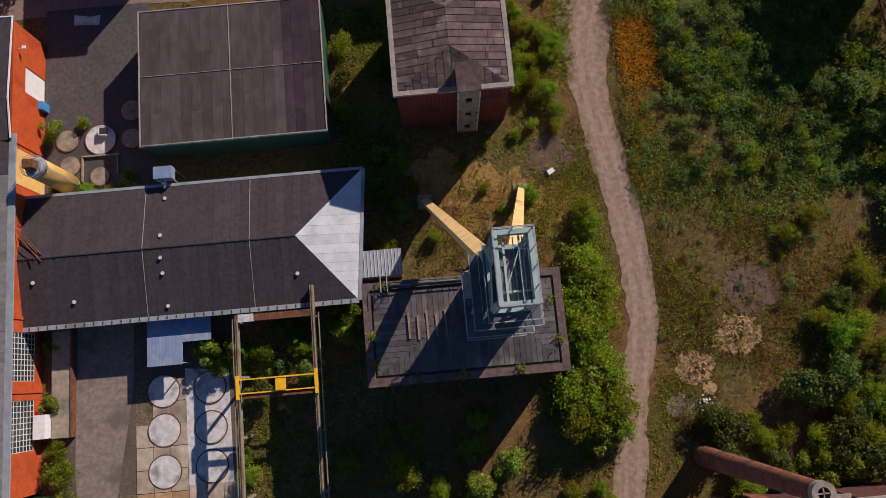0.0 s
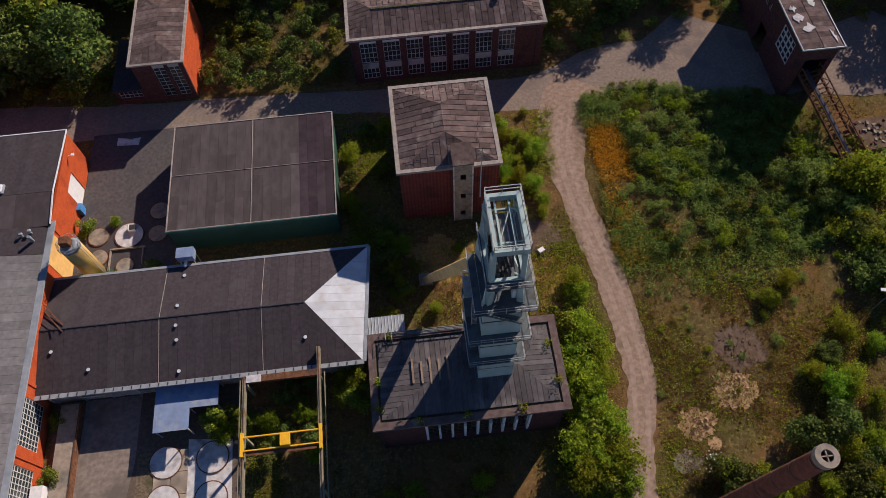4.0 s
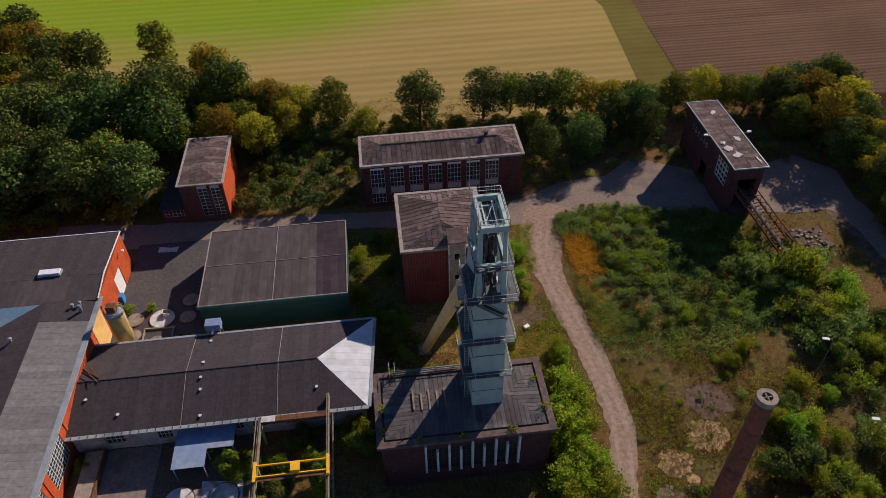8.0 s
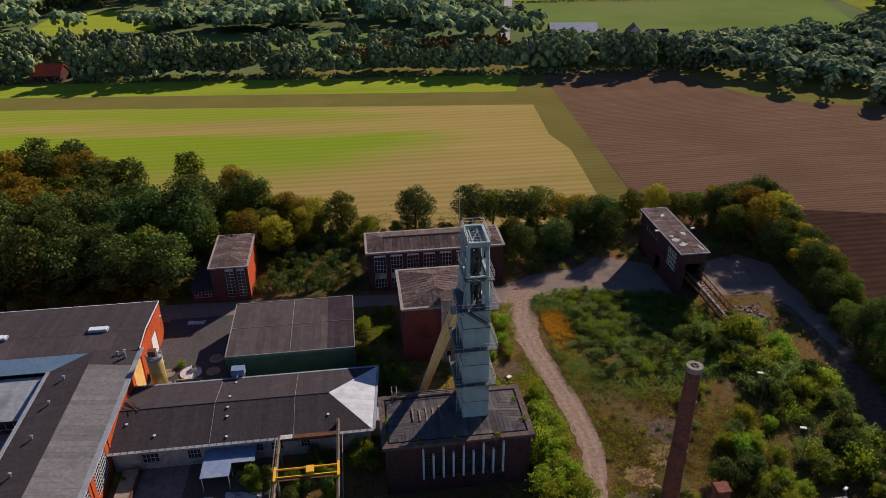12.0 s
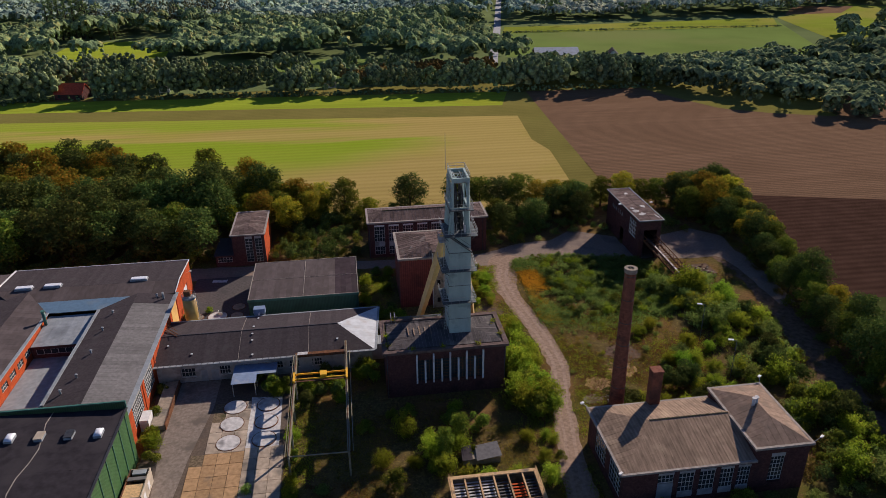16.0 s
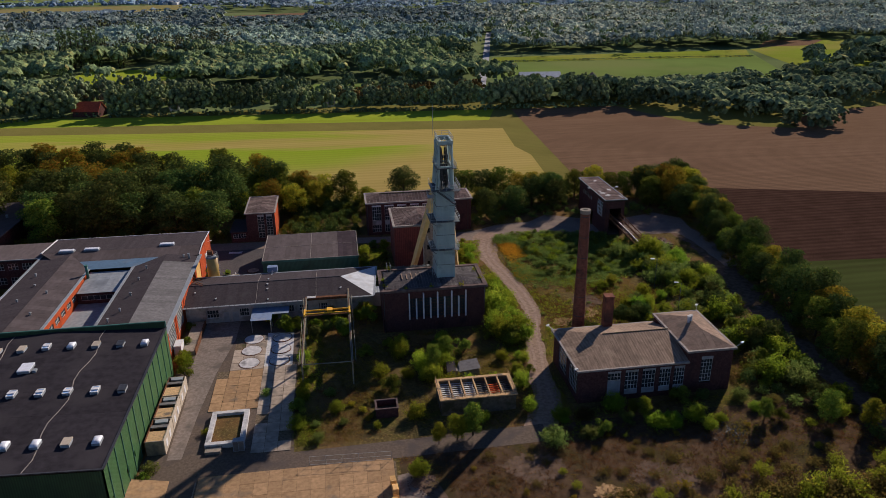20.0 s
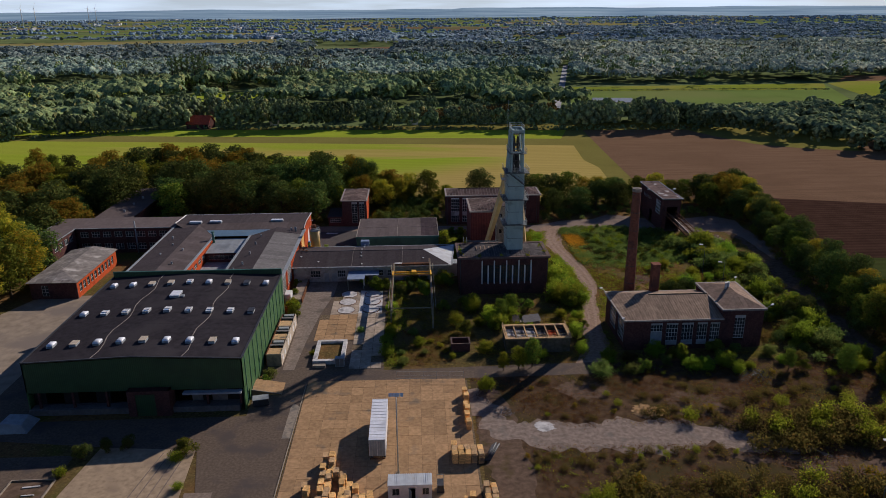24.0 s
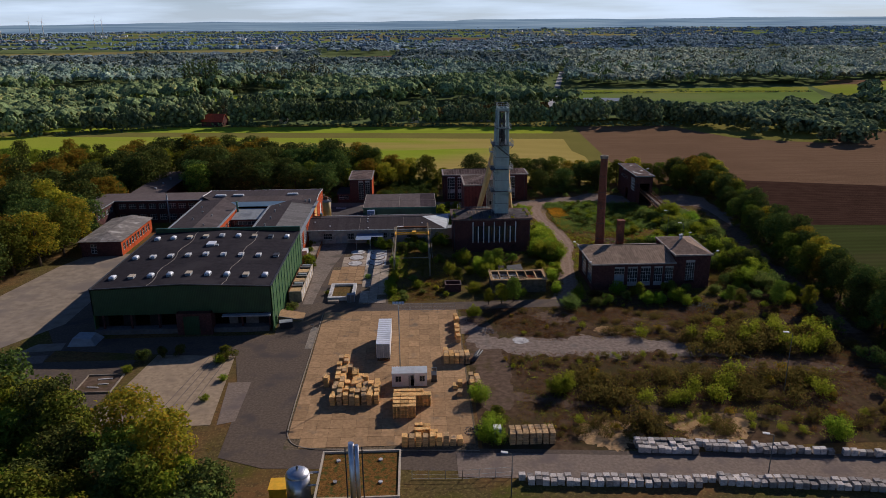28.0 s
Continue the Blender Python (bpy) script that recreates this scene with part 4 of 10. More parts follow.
patch("concrete_patch", 27.9, -6.2, 1.6, M["concrete"], "broken grey concrete patch beside the path", 4)
patch("dry_grass", 9.0, 20.5, 6.0, M["dry"], "sun-bleached brown grass by the tower legs", 21, 0.022)
patch("dry_grass", 16.5, 19.0, 4.2, M["dry"], "sun-bleached brown grass beside the path", 22, 0.024)
patch("dry_grass", 1.5, 24.5, 4.0, M["dry"], "sun-bleached brown grass by the tower legs", 23, 0.026)
patch("earth_patch", 16.0, 26.0, 3.2, M["earth"], "worn bare earth beside the path", 5)
patch("earth_patch", 38.5, 7.0, 3.4, M["earth"], "bare brown earth between dry grass", 6)
patch("earth_patch", 12.0, -46.5, 4.5, M["earth"], "bare brown earth between dry grass", 7)
patch("earth_patch", 30.0, -52.0, 5.0, M["earth"], "bare brown earth between dry grass", 8)
patch("sand_patch", 21.0, -54.0, 2.6, M["sand_rubble"], "small spread of yellow sand", 9)
patch("lime_patch", 3.0, -57.6, 1.7, M["pale_concrete"], "spilled white lime on the gravel", 10, 0.055)
patch("earth_patch", 28.0, -90.5, 6.0, M["sand_rubble"], "dry sandy verge behind the block stacks", 11)
patch("earth_patch", 12.0, -91.6, 5.0, M["sand_rubble"], "dry sandy verge behind the block stacks", 12)
solid("track_south", ribbon([(-8.5, -72), (-5, -77), (2, -80.5), (14, -84), (27, -86.5), (40, -88.5)], [2.5, 4, 3, 2.4, 2, 1], 0.034, 0.9, 6), M["earth"], "bare brown earth between the thickets", "track", "structure")
flat("yard_right", [(-12, -101.5), (120, -111), (120, -106), (-12, -95.5)], 0.05, M["old_asphalt"], "worn asphalt road between rows of paving blocks", "road")
flat("slab_white", [(-30.9, 3.4), (-25.6, 2.8), (-25.4, -10.4), (-30.7, -10.6)], 0.055, M["pale_concrete"], "whitewashed concrete floor with old stains", "paving")
tracks = Mesh()
for dx in (0, 1.5, 3.2, 4.8):
    a = (-60.8 + dx, -86, 0.064)
    b = (-57.2 + dx * 0.75, -62, 0.064)
    tracks.add([a, (a[0] + 0.22, a[1], a[2]), (b[0] + 0.2, b[1], b[2]), b], [(0, 1, 2, 3)])
solid("wheel_tracks", tracks, M["old_asphalt"], "dark parallel wheel tracks on the concrete pad", "tracks", "structure")

# round concrete lids over old tanks
def lid(x, y, r, material, label, hatch=False, group="round tank lids"):
    t = thing("tank_lid", x, y, label, "tank lid", group)
    part("rim", Mesh().ring((x, y), r, r + 0.14, 0, 0.16), M["rust"], t)
    part("slab", Mesh().tube((x, y, 0), (x, y, 0.2), r - 0.02, n=40), material, t)
    if hatch:
        part("hatch", Mesh().box(x + 0.1, x + 0.9, y + 0.4, y + 1.3, 0.2, 0.75), M["dark_metal"], t)
        part("hatch_frame", Mesh().wall(0, y + 0.3, 0.08, x, x + 1.0, 0.2, 0.85).wall(1, x, 0.08, y + 0.3, y + 1.4, 0.2, 0.85), M["white"], t)
    return t


for yy in (0.9, -3.7, -8.5):
    lid(-33.5, yy, 1.88, M["pale_concrete"], "round whitewashed concrete tank lid in a rusty ring")
for yy in (0.9, -3.8, -8.3):
    lid(-27.9, yy, 1.85, M["pale_concrete"], "stained round concrete tank lid set in a white floor")
lid(-41.0, 33.4, 1.95, M["pale_concrete"], "large white round tank lid with a dark hatch", True, "old tanks by the yard")
for x, y, r in ((-45.3, 33.6, 1.4), (-44.9, 30.2, 1.25), (-41.1, 28.5, 1.2), (-37.0, 37.0, 1.35), (-37.0, 33.2, 1.3)):
    lid(x, y, r, M["concrete"], "brownish round concrete tank lid among weeds", False, "old tanks by the yard")
gut = Mesh()
gut.box(-43.4, -38.5, 31.15, 31.35, 0, 0.35).box(-38.9, -38.75, 28.6, 31.2, 0, 0.3).box(-43.4, -43.2, 28.0, 31.2, 0, 0.3)
solid("tank_kerb", gut, M["concrete"], "low concrete kerb between old tanks", "kerb", "structure")


# ---- shaft hall and winding tower ----
def hip(parent, x0, x1, y0, y1, ze, a, b, material, width, rows=1, seed=3, gap=0.05, rise=0.02):
    """Four slopes of sheets between the eaves and a ridge from a to b (along x or along y)."""
    r = random.Random(seed)
    if abs(a[0] - b[0]) >= abs(a[1] - b[1]):
        sheets(parent, [(x0, y0, ze), (x1, y0, ze), b, a], 0, width, material, rows=rows, rng=r, gap=gap, rise=rise)
        sheets(parent, [(x1, y1, ze), (x0, y1, ze), a, b], 0, width, material, rows=rows, rng=r, gap=gap, rise=rise)
        sheets(parent, [(x0, y1, ze), (x0, y0, ze), a], 1, width, material, rows=rows, rng=r, gap=gap, rise=rise)
        sheets(parent, [(x1, y0, ze), (x1, y1, ze), b], 1, width, material, rows=rows, rng=r, gap=gap, rise=rise)
    else:
        sheets(parent, [(x0, y1, ze), (x0, y0, ze), a, b], 1, width, material, rows=rows, rng=r, gap=gap, rise=rise)
        sheets(parent, [(x1, y0, ze), (x1, y1, ze), b, a], 1, width, material, rows=rows, rng=r, gap=gap, rise=rise)
        sheets(parent, [(x0, y0, ze), (x1, y0, ze), a], 0, width, material, rows=rows, rng=r, gap=gap, rise=rise)
        sheets(parent, [(x1, y1, ze), (x0, y1, ze), b], 0, width, material, rows=rows, rng=r, gap=gap, rise=rise)


def under_roof(x0, x1, y0, y1, ze, a, b):
    """The dark boarding under the sheets, with the joints showing."""
    mb = Mesh()
    d = 0.07
    a, b = (a[0], a[1], a[2] - d), (b[0], b[1], b[2] - d)
    z = ze - d
    c = [(x0, y0, z), (x1, y0, z), (x1, y1, z), (x0, y1, z)]
    if abs(a[0] - b[0]) >= abs(a[1] - b[1]):
        mb.add(c + [a, b], [(0, 1, 5, 4), (2, 3, 4, 5), (3, 0, 4), (1, 2, 5), (3, 2, 1, 0)])
    else:
        mb.add(c + [a, b], [(0, 1, 4), (1, 2, 5, 4), (2, 3, 5), (3, 0, 4, 5), (3, 2, 1, 0)])
    return mb


def kerb_roof(mb, x0, x1, y0, y1, z0, z1, w):
    """A raised border round a flat roof."""
    mb.box(x0, x1, y0, y0 + w, z0, z1).box(x0, x1, y1 - w, y1, z0, z1).box(x0, x0 + w, y0 + w, y1 - w, z0, z1).box(x1 - w, x1, y0 + w, y1 - w, z0, z1)
    return mb


hall = thing("shaft_hall", 3.1, 4.8, "dark red brick shaft hall with white fins and felt roof", "industrial hall")
w = Mesh()
w.wall(0, -0.4, 0.35, -7.3, 13.6, 0, 9.0, [(-2.0, 9.6, 2.9, 8.4)])
w.wall(0, 9.65, 0.35, -7.3, 13.6, 0, 9.0).wall(1, -7.3, 0.35, -0.05, 9.65, 0, 9.0).wall(1, 13.25, 0.35, -0.05, 9.65, 0, 9.0)
part("wall", w, M["brick"], hall, "dark red brick walls")
for i in range(9):
    x = -2.0 + 11.6 * i / 8
    tall = i % 2 == 0
    part("fin", Mesh().box(x - 0.13, x + 0.13, -0.75, -0.2, 2.7, 8.45 if tall else 7.2), M["white"], hall, "tall white concrete window fin" if tall else "shorter white concrete window fin")
for i in range(8):
    x = -2.0 + 11.6 * i / 8
    window(hall, 0, -0.15, x + 0.13, x + 1.32, 2.9, 7.2, 2, 7, 0.05, frame_mat="rust")
part("lintel_panel", Mesh().box(-2.0, 9.6, -0.3, -0.06, 7.2, 8.4), M["brick"], hall)
part("cornice", kerb_roof(Mesh(), -7.8, 14.1, -0.86, 10.45, 8.95, 9.42, 0.85), M["felt_old"], hall, "weathered grey roof edge")
part("gutter", kerb_roof(Mesh(), -6.95, 13.25, 0.0, 9.6, 9.1, 9.22, 0.3), M["dark_joint"], hall, "dark gutter round the roof")
ra, rb = (0.0, 4.8, 9.75), (9.0, 4.8, 9.75)
part("roof_deck", under_roof(-6.7, 13.0, 0.3, 9.3, 9.35, ra, rb), M["felt_seam"], hall)
hip(hall, -6.7, 13.0, 0.3, 9.3, 9.35, ra, rb, M["hall_felt"], 0.6, 1, 8, 0.045)
for k in range(5):
    part("roof_patch", Mesh().box(-3.0 + 1.0 * k, -2.78 + 1.0 * k, 4.0 - 0.2 * (k % 3), 6.8 - 0.4 * (k % 2), 9.70, 9.785), M["felt_tan"], hall, "pale worn felt strip")
pipes = Mesh()
for dy, z in ((9.9, 9.75), (10.25, 9.75), (9.9, 10.1)):
    pipes.tube((-5.2, dy, z), (3.6, dy, z), 0.07, n=8)
for x in (-4.5, -2.0, 0.5, 2.8):
    pipes.beam((x, 9.8, 9.4), (x, 9.8, 10.15), 0.06).beam((x, 10.35, 9.4), (x, 10.35, 10.15), 0.06).beam((x, 9.8, 10.15), (x, 10.35, 10.15), 0.06)
part("roof_pipe", pipes, M["tower_dark"], hall, "pale pipes along the back roof edge")
lad = Mesh()
railing(lad, [(-5.6, 9.2, 9.4), (-5.6, 11.0, 9.4)], 1.3)
railing(lad, [(-4.9, 9.2, 9.4), (-4.9, 11.0, 9.4)], 1.3)
part("ladder_rail", lad, M["rail"], hall)
dp = Mesh()
for x in (-7.1, 13.45):
    dp.tube((x, -0.5, 0), (x, -0.5, 8.9), 0.07, n=8)
part("downpipe", dp, M["dark_metal"], hall)

tower = thing("winding_tower", 6.2, 6.4, "pale green steel winding tower with galleries and sheave wheels", "winding tower")
TX0, TX1, TY0, TY1 = 4.3, 8.1, 3.7, 9.3
lev = [9.35, 12.5, 15.9, 19.0, 22.0, 25.2, 28.4]
for i, (z0, z1) in enumerate(zip(lev, lev[1:])):
    k = 0.012 * i
    part("panel", Mesh().box(TX0 + k, TX1 - k, TY0 + k, TY1 - k, z0 + 0.03, z1 - 0.03), M["tower"], tower)
seams = Mesh()
for z in lev[1:-1]:
    seams.box(TX0 - 0.02, TX1 + 0.02, TY0 - 0.02, TY1 + 0.02, z - 0.04, z + 0.04)
part("seam", seams, M["tower_dark"], tower)


def gallery(z, x0, x1, y0, y1, parent):
    """A walkway round the tower: deck, brackets and railing."""
    deck = Mesh()
    deck.box(x0, TX0 - 0.03, y0, y1, z - 0.1, z).box(TX1 + 0.03, x1, y0, y1, z - 0.1, z).box(TX0 - 0.03, TX1 + 0.03, y0, TY0 - 0.03, z - 0.1, z)
    for y in (TY0, (TY0 + TY1) / 2, TY1 - 0.2):
        deck.beam((TX0, y, z - 1.0), (x0, y, z - 0.12), 0.09).beam((TX1, y, z - 1.0), (x1, y, z - 0.12), 0.09)
    d = part("gallery", deck, M["tower_dark"], parent, "steel grating gallery")
    rl = Mesh()
    railing(rl, [(x0, y1, z), (x0, y0, z), (x1, y0, z), (x1, y1, z)], 1.1, 1.3, 0.022)
    part("railing", rl, M["rail"], d)


gallery(16.0, 3.1, 8.9, 2.9, 9.0, tower)
gallery(22.1, 3.0, 9.0, 2.8, 9.0, tower)
gallery(28.5, 3.5, 9.1, 3.0, 9.4, tower)
part("top_deck", Mesh().box(TX0, TX1, TY0, TY1, 28.42, 28.55), M["tower_dark"], tower)
st = Mesh()
for k in range(14):
    st.box(4.6 + 0.24 * k, 4.85 + 0.24 * k, 3.1, 3.6, 28.4 - 0.19 * k, 28.44 - 0.19 * k)
st.beam((4.5, 3.05, 28.4), (8.0, 3.05, 25.6), 0.06, 0.2).beam((4.5, 3.05, 29.4), (8.0, 3.05, 26.6), 0.05)
part("stair", st, M["tower_dark"], tower)
# head: four legs, two decks, the wheels
for x in (4.9, 7.7):
    for y in (4.2, 9.0):
        part("leg", Mesh().beam((x, y, 28.5), (x + (6.3 - x) * 0.08, y + (6.5 - y) * 0.02, 37.6), 0.5, 0.5, 0.4, 0.4), M["tower"], tower)
br = Mesh()
for y in (4.1, 9.0):
    br.beam((4.85, y, 33.0), (7.65, y, 33.0), 0.3, 0.4).beam((4.75, y, 28.7), (4.85, y, 33), 0.12)
for x in (4.8, 7.7):
    br.beam((x, 4.1, 33.0), (x, 9.0, 33.0), 0.3, 0.4).beam((x, 4.1, 33.2), (x, 9.0, 37.4), 0.14).beam((x, 9.0, 28.7), (x, 4.1, 32.8), 0.14)
part("brace", br, M["tower"], tower)
dk = Mesh().box(4.5, 8.4, 3.2, 3.95, 32.9, 33.0).box(4.4, 5.2, 3.95, 9.3, 32.9, 33.0).box(7.4, 8.4, 3.95, 9.3, 32.9, 33.0)
mid = part("gallery", dk, M["tower_dark"], tower, "upper wheel gallery")
rl = Mesh()
railing(rl, [(4.4, 9.3, 33), (4.4, 3.2, 33), (8.4, 3.2, 33), (8.4, 9.3, 33)], 1.1, 1.2, 0.022)
part("railing", rl, M["rail"], mid)
top = Mesh()
kerb_roof(top, 4.95, 7.85, 3.9, 9.35, 37.6, 38.3, 0.36)
top.box(5.3, 7.5, 4.9, 5.05, 37.6, 37.8).box(5.3, 7.5, 8.0, 8.15, 37.6, 37.8).box(5.6, 5.75, 4.2, 8.9, 37.85, 38.0).box(6.75, 6.9, 4.2, 8.9, 37.85, 38.0)
top.beam((5.6, 5.0, 37.9), (6.8, 8.0, 37.9), 0.08)
head = part("head_frame", top, M["tower"], tower, "open rectangular top frame of pale green steel")
part("trolley_beam", Mesh().box(5.9, 6.5, 5.2, 8.0, 37.0, 37.3), M["strut"], head)
rl = Mesh()
railing(rl, [(4.95, 9.35, 38.3), (7.85, 9.35, 38.3), (7.85, 3.9, 38.3), (4.95, 3.9, 38.3), (4.95, 9.35, 38.3)], 0.9, 1.4, 0.03)
part("railing", rl, M["rail"], head)
part("antenna", Mesh().tube((4.6, 9.2, 38.2), (4.6, 9.2, 44.5), 0.05, 0.03, 6), M["rail"], tower, "thin antenna mast")


def sheave(x, y, z, r, name="sheave_wheel"):
    mb = Mesh()
    n = 40
    for i in range(n):
        a, b = 2 * math.pi * i / n, 2 * math.pi * (i + 1) / n
        p, q = Vector((x, y + r * math.cos(a), z + r * math.sin(a))), Vector((x, y + r * math.cos(b), z + r * math.sin(b)))
        mb.beam(p, q, 0.22, 0.2)
    ob = part(name, mb, M["dark_metal"], tower, "large dark rope sheave wheel")
    sp = Mesh()
    for i in range(8):
        a = 2 * math.pi * i / 8
        sp.beam((x, y, z), (x, y + r * math.cos(a), z + r * math.sin(a)), 0.12)
    sp.tube((x - 0.3, y, z), (x + 0.3, y, z), 0.28, n=14)
    part("spoke", sp, M["dark_metal"], ob)
    be = Mesh().box(x - 0.42, x - 0.3, y - 0.4, y + 0.4, z - 0.35, z + 0.35).box(x + 0.3, x + 0.42, y - 0.4, y + 0.4, z - 0.35, z + 0.35)
    part("bearing", be, M["dark_metal"], ob)


for dx in (-0.5, 0.5):
    sheave(6.25 + dx, 6.6, 34.6, 1.9)
    sheave(6.25 + dx, 6.4, 30.45, 1.85)
for x0, x1 in ((4.72, 4.98), (7.55, 7.3)):
    part("leg_plate", Mesh().beam((x0, 8.7, 28.5), (x1, 7.9, 37.5), 0.16, 1.9, 0.16, 1.0), M["tower"], tower, "broad tapering side plate of the head")
    part("leg_plate", Mesh().beam((x0, 4.3, 28.5), (x1, 4.5, 33.0), 0.14, 1.2, 0.14, 0.7), M["tower"], tower)
part("head_deck", Mesh().box(5.35, 7.45, 4.3, 7.9, 37.35, 37.45), M["felt_grey"], tower, "grey sheet deck inside the top frame")
dr_ = Mesh()
for x in (5.75, 6.4, 7.05):
    dr_.box(x, x + 0.08, 4.3, 8.9, 37.46, 37.56)
part("deck_rail", dr_, M["rail"], tower)
box = Mesh().box(7.0, 7.8, 4.4, 5.6, 28.6, 29.9)
# sheets added to make the head's inside read dark
part("back_panel", Mesh().box(5.1, 7.5, 8.75, 8.85, 28.6, 32.6).box(4.98, 5.06, 5.4, 8.6, 28.6, 31.4), M["dark_metal"], tower, "dark sheet added to darken the wheel deck")
part("motor_house", box, M["white"], tower, "white motor housing on the wheel deck")
pp = Mesh()
for dx in (0, 0.35, 0.7):
    pp.tube((5.0 + dx, 4.3, 28.6), (5.0 + dx, 4.3, 30.2), 0.06, n=8).tube((5.0 + dx, 4.3, 30.2), (5.3 + dx, 5.4, 30.2), 0.06, n=8)
part("pipe", pp, M["rail"], tower)
# raking legs
for sx, foot in ((5.0, (-0.2, 21.4, 0.0)), (7.4, (11.9, 21.8, 0.0))):
    leg = part("raking_leg", Mesh().beam(foot, (sx, 9.2, 27.5), 0.8, 1.0, 1.25, 1.5), M["strut"], tower, "cream painted raking leg with rust streaks")
    part("foot", Mesh().box(foot[0] - 0.9, foot[0] + 0.9, foot[1] - 0.9, foot[1] + 0.9, -0.1, 0.2), M["concrete"], leg)
lad = Mesh()
for x in (3.55, 4.0):
    lad.beam((x, 5.0, 9.4), (x, 5.0, 28.4), 0.06)
for k in range(60):
    lad.beam((3.55, 5.0, 9.6 + 0.31 * k), (4.0, 5.0, 9.6 + 0.31 * k), 0.03)
part("ladder", lad, M["rail"], tower)
side = Mesh().box(3.0, 4.25, 6.0, 8.2, 26.2, 26.3)
railing(side, [(4.2, 8.2, 26.3), (3.0, 8.2, 26.3), (3.0, 6.0, 26.3), (4.2, 6.0, 26.3)], 1.1, 1.1, 0.03)
part("side_platform", side, M["rail"], tower, "small railed platform beside the raking leg")


# ---- long shed with the white hip ----
shed = thing("long_shed", -28, 17.5, "long grey rendered shed with dark roof and white hipped end", "shed")
wins = [(-43.8, -41.4, 1.2, 2.9), (-37.2, -35.2, 1.2, 2.9), (-33.4, -31.4, 1.2, 2.8), (-30.6, -28.6, 1.4, 2.8), (-27.8, -25.8, 1.4, 2.8), (-24.6, -22.8, 1.4, 2.8), (-20.5, -18.7, 1.4, 2.8)]
w = Mesh().wall(0, 9.9, 0.3, -48.0, -9.3, 0, 3.85, wins).wall(0, 24.6, 0.3, -48.0, -7.8, 0, 3.85).wall(1, -9.6, 0.3, 10.2, 24.6, 0, 3.85).wall(1, -48.0, 0.3, 10.2, 24.6, 0, 3.85)
part("wall", w, M["render"], shed, "stained grey rendered walls")
for a, b, c, d in wins:
    window(shed, 0, 10.05, a, b, c, d, 4, 2, 0.07)
    part("sill", Mesh().box(a - 0.1, b + 0.1, 9.8, 9.95, c - 0.1, c), M["pale_concrete"], shed)
for x in (-40.6, -38.6):
    part("door", Mesh().box(x, x + 1.3, 9.84, 9.9, 0, 2.3), M["pale_sheet"], shed, "pale grey steel door")
for k in range(12):
    x = -47.5 + k * 3.4
    part("pilaster", Mesh().box(x, x + 0.3, 9.78, 9.9, 0, 3.85), M["render"], shed)
za, zr, xe = 4.0, 5.55, -15.6
S0, S1 = 9.45, 25.25
yr = 17.4
ud = Mesh()
ud.add([(-48.4, S0, za - .08), (-8.9, S0, za - .08), (-7.45, S1, za - .08), (-48.4, S1, za - .08), (-48.4, yr, zr - .08), (xe, yr, zr - .08)], [(0, 1, 5, 4), (2, 3, 4, 5), (1, 2, 5), (3, 2, 1, 0), (3, 0, 4)])
part("roof_deck", ud, M["dark_joint"], shed)
r1 = random.Random(21)
sheets(shed, [(-48.4, S0, za), (-8.9, S0, za), (xe, yr, zr), (-48.4, yr, zr)], 0, 1.06, M["felt"], gap=0.02, rise=0.01, rng=r1)
sheets(shed, [(-7.45, S1, za), (-48.4, S1, za), (-48.4, yr, zr), (xe, yr, zr)], 0, 1.06, M["felt"], gap=0.02, rise=0.01, rng=r1)
sheets(shed, [(-8.9, S0, za + .02), (-7.45, S1, za + .02), (xe, yr, zr + .02)], 1, 1.1, M["white_roof"], gap=0.02, rise=0.012, rng=r1)
sm = Mesh()
for x in (-33.6, -21.0):
    for y0, y1, z0, z1 in ((S0, yr, za, zr), (yr, S1, zr, za)):
        sm.beam((x, y0, z0 + 0.03), (x, y1, z1 + 0.03), 0.07, 0.04)
part("ridge_rail", Mesh().beam((-48.4, yr, zr + 0.04), (xe, yr, zr + 0.04), 0.12, 0.06), M["dark_metal"], shed)
for k in range(26):
    part("rail_clip", Mesh().box(-47.6 + 1.25 * k, -47.48 + 1.25 * k, yr - 0.14, yr + 0.06, zr + 0.02, zr + 0.1), M["dark_metal"], shed)
part("roof_seam", sm, M["felt_seam"], shed)
part("roof_edge", Mesh().beam((-48.4, S0 - 0.15, za), (-8.8, S0 - 0.15, za), 0.55, 0.14).beam((-48.4, S1 + 0.1, za), (-7.3, S1 + 0.1, za), 0.35, 0.14).beam((-8.7, S0 - 0.1, za), (-7.25, S1, za), 0.4, 0.16), M["pale_sheet"], shed, "pale zinc gutters along the eaves")
sn = Mesh()
for k in range(36):
    sn.box(-47.6 + k * 1.08, -47.5 + k * 1.08, S0 - 0.3, S0 + 0.05, za + 0.07, za + 0.14)
part("gutter_bracket", sn, M["dark_metal"], shed)
for x, y in ((-31.2, 23.6), (-31.5, 18.9), (-31.5, 16.2), (-31.4, 14.4), (-31.1, 10.6), (-15.7, 13.0), (-46.6, 14.6), (-42, 12.0)):
    z = za + (zr - za) * (1 - abs(y - yr) / 7.9)
    v = part("roof_vent", Mesh().tube((x, y, z), (x, y, z + 0.16), 0.12, n=10).tube((x, y, z + 0.16), (x, y, z + 0.2), 0.23, n=12), M["white_roof"], shed, "small grey roof vent")
part("annex_wall", Mesh().box(-9.2, -3.7, 12.2, 15.0, 0, 3.2), M["render"], shed)
ax = part("annex_roof", Mesh().box(-9.4, -3.5, 12.0, 15.2, 3.2, 3.42), M["pale_sheet"], shed, "low pale ribbed sheet roof of the link building")
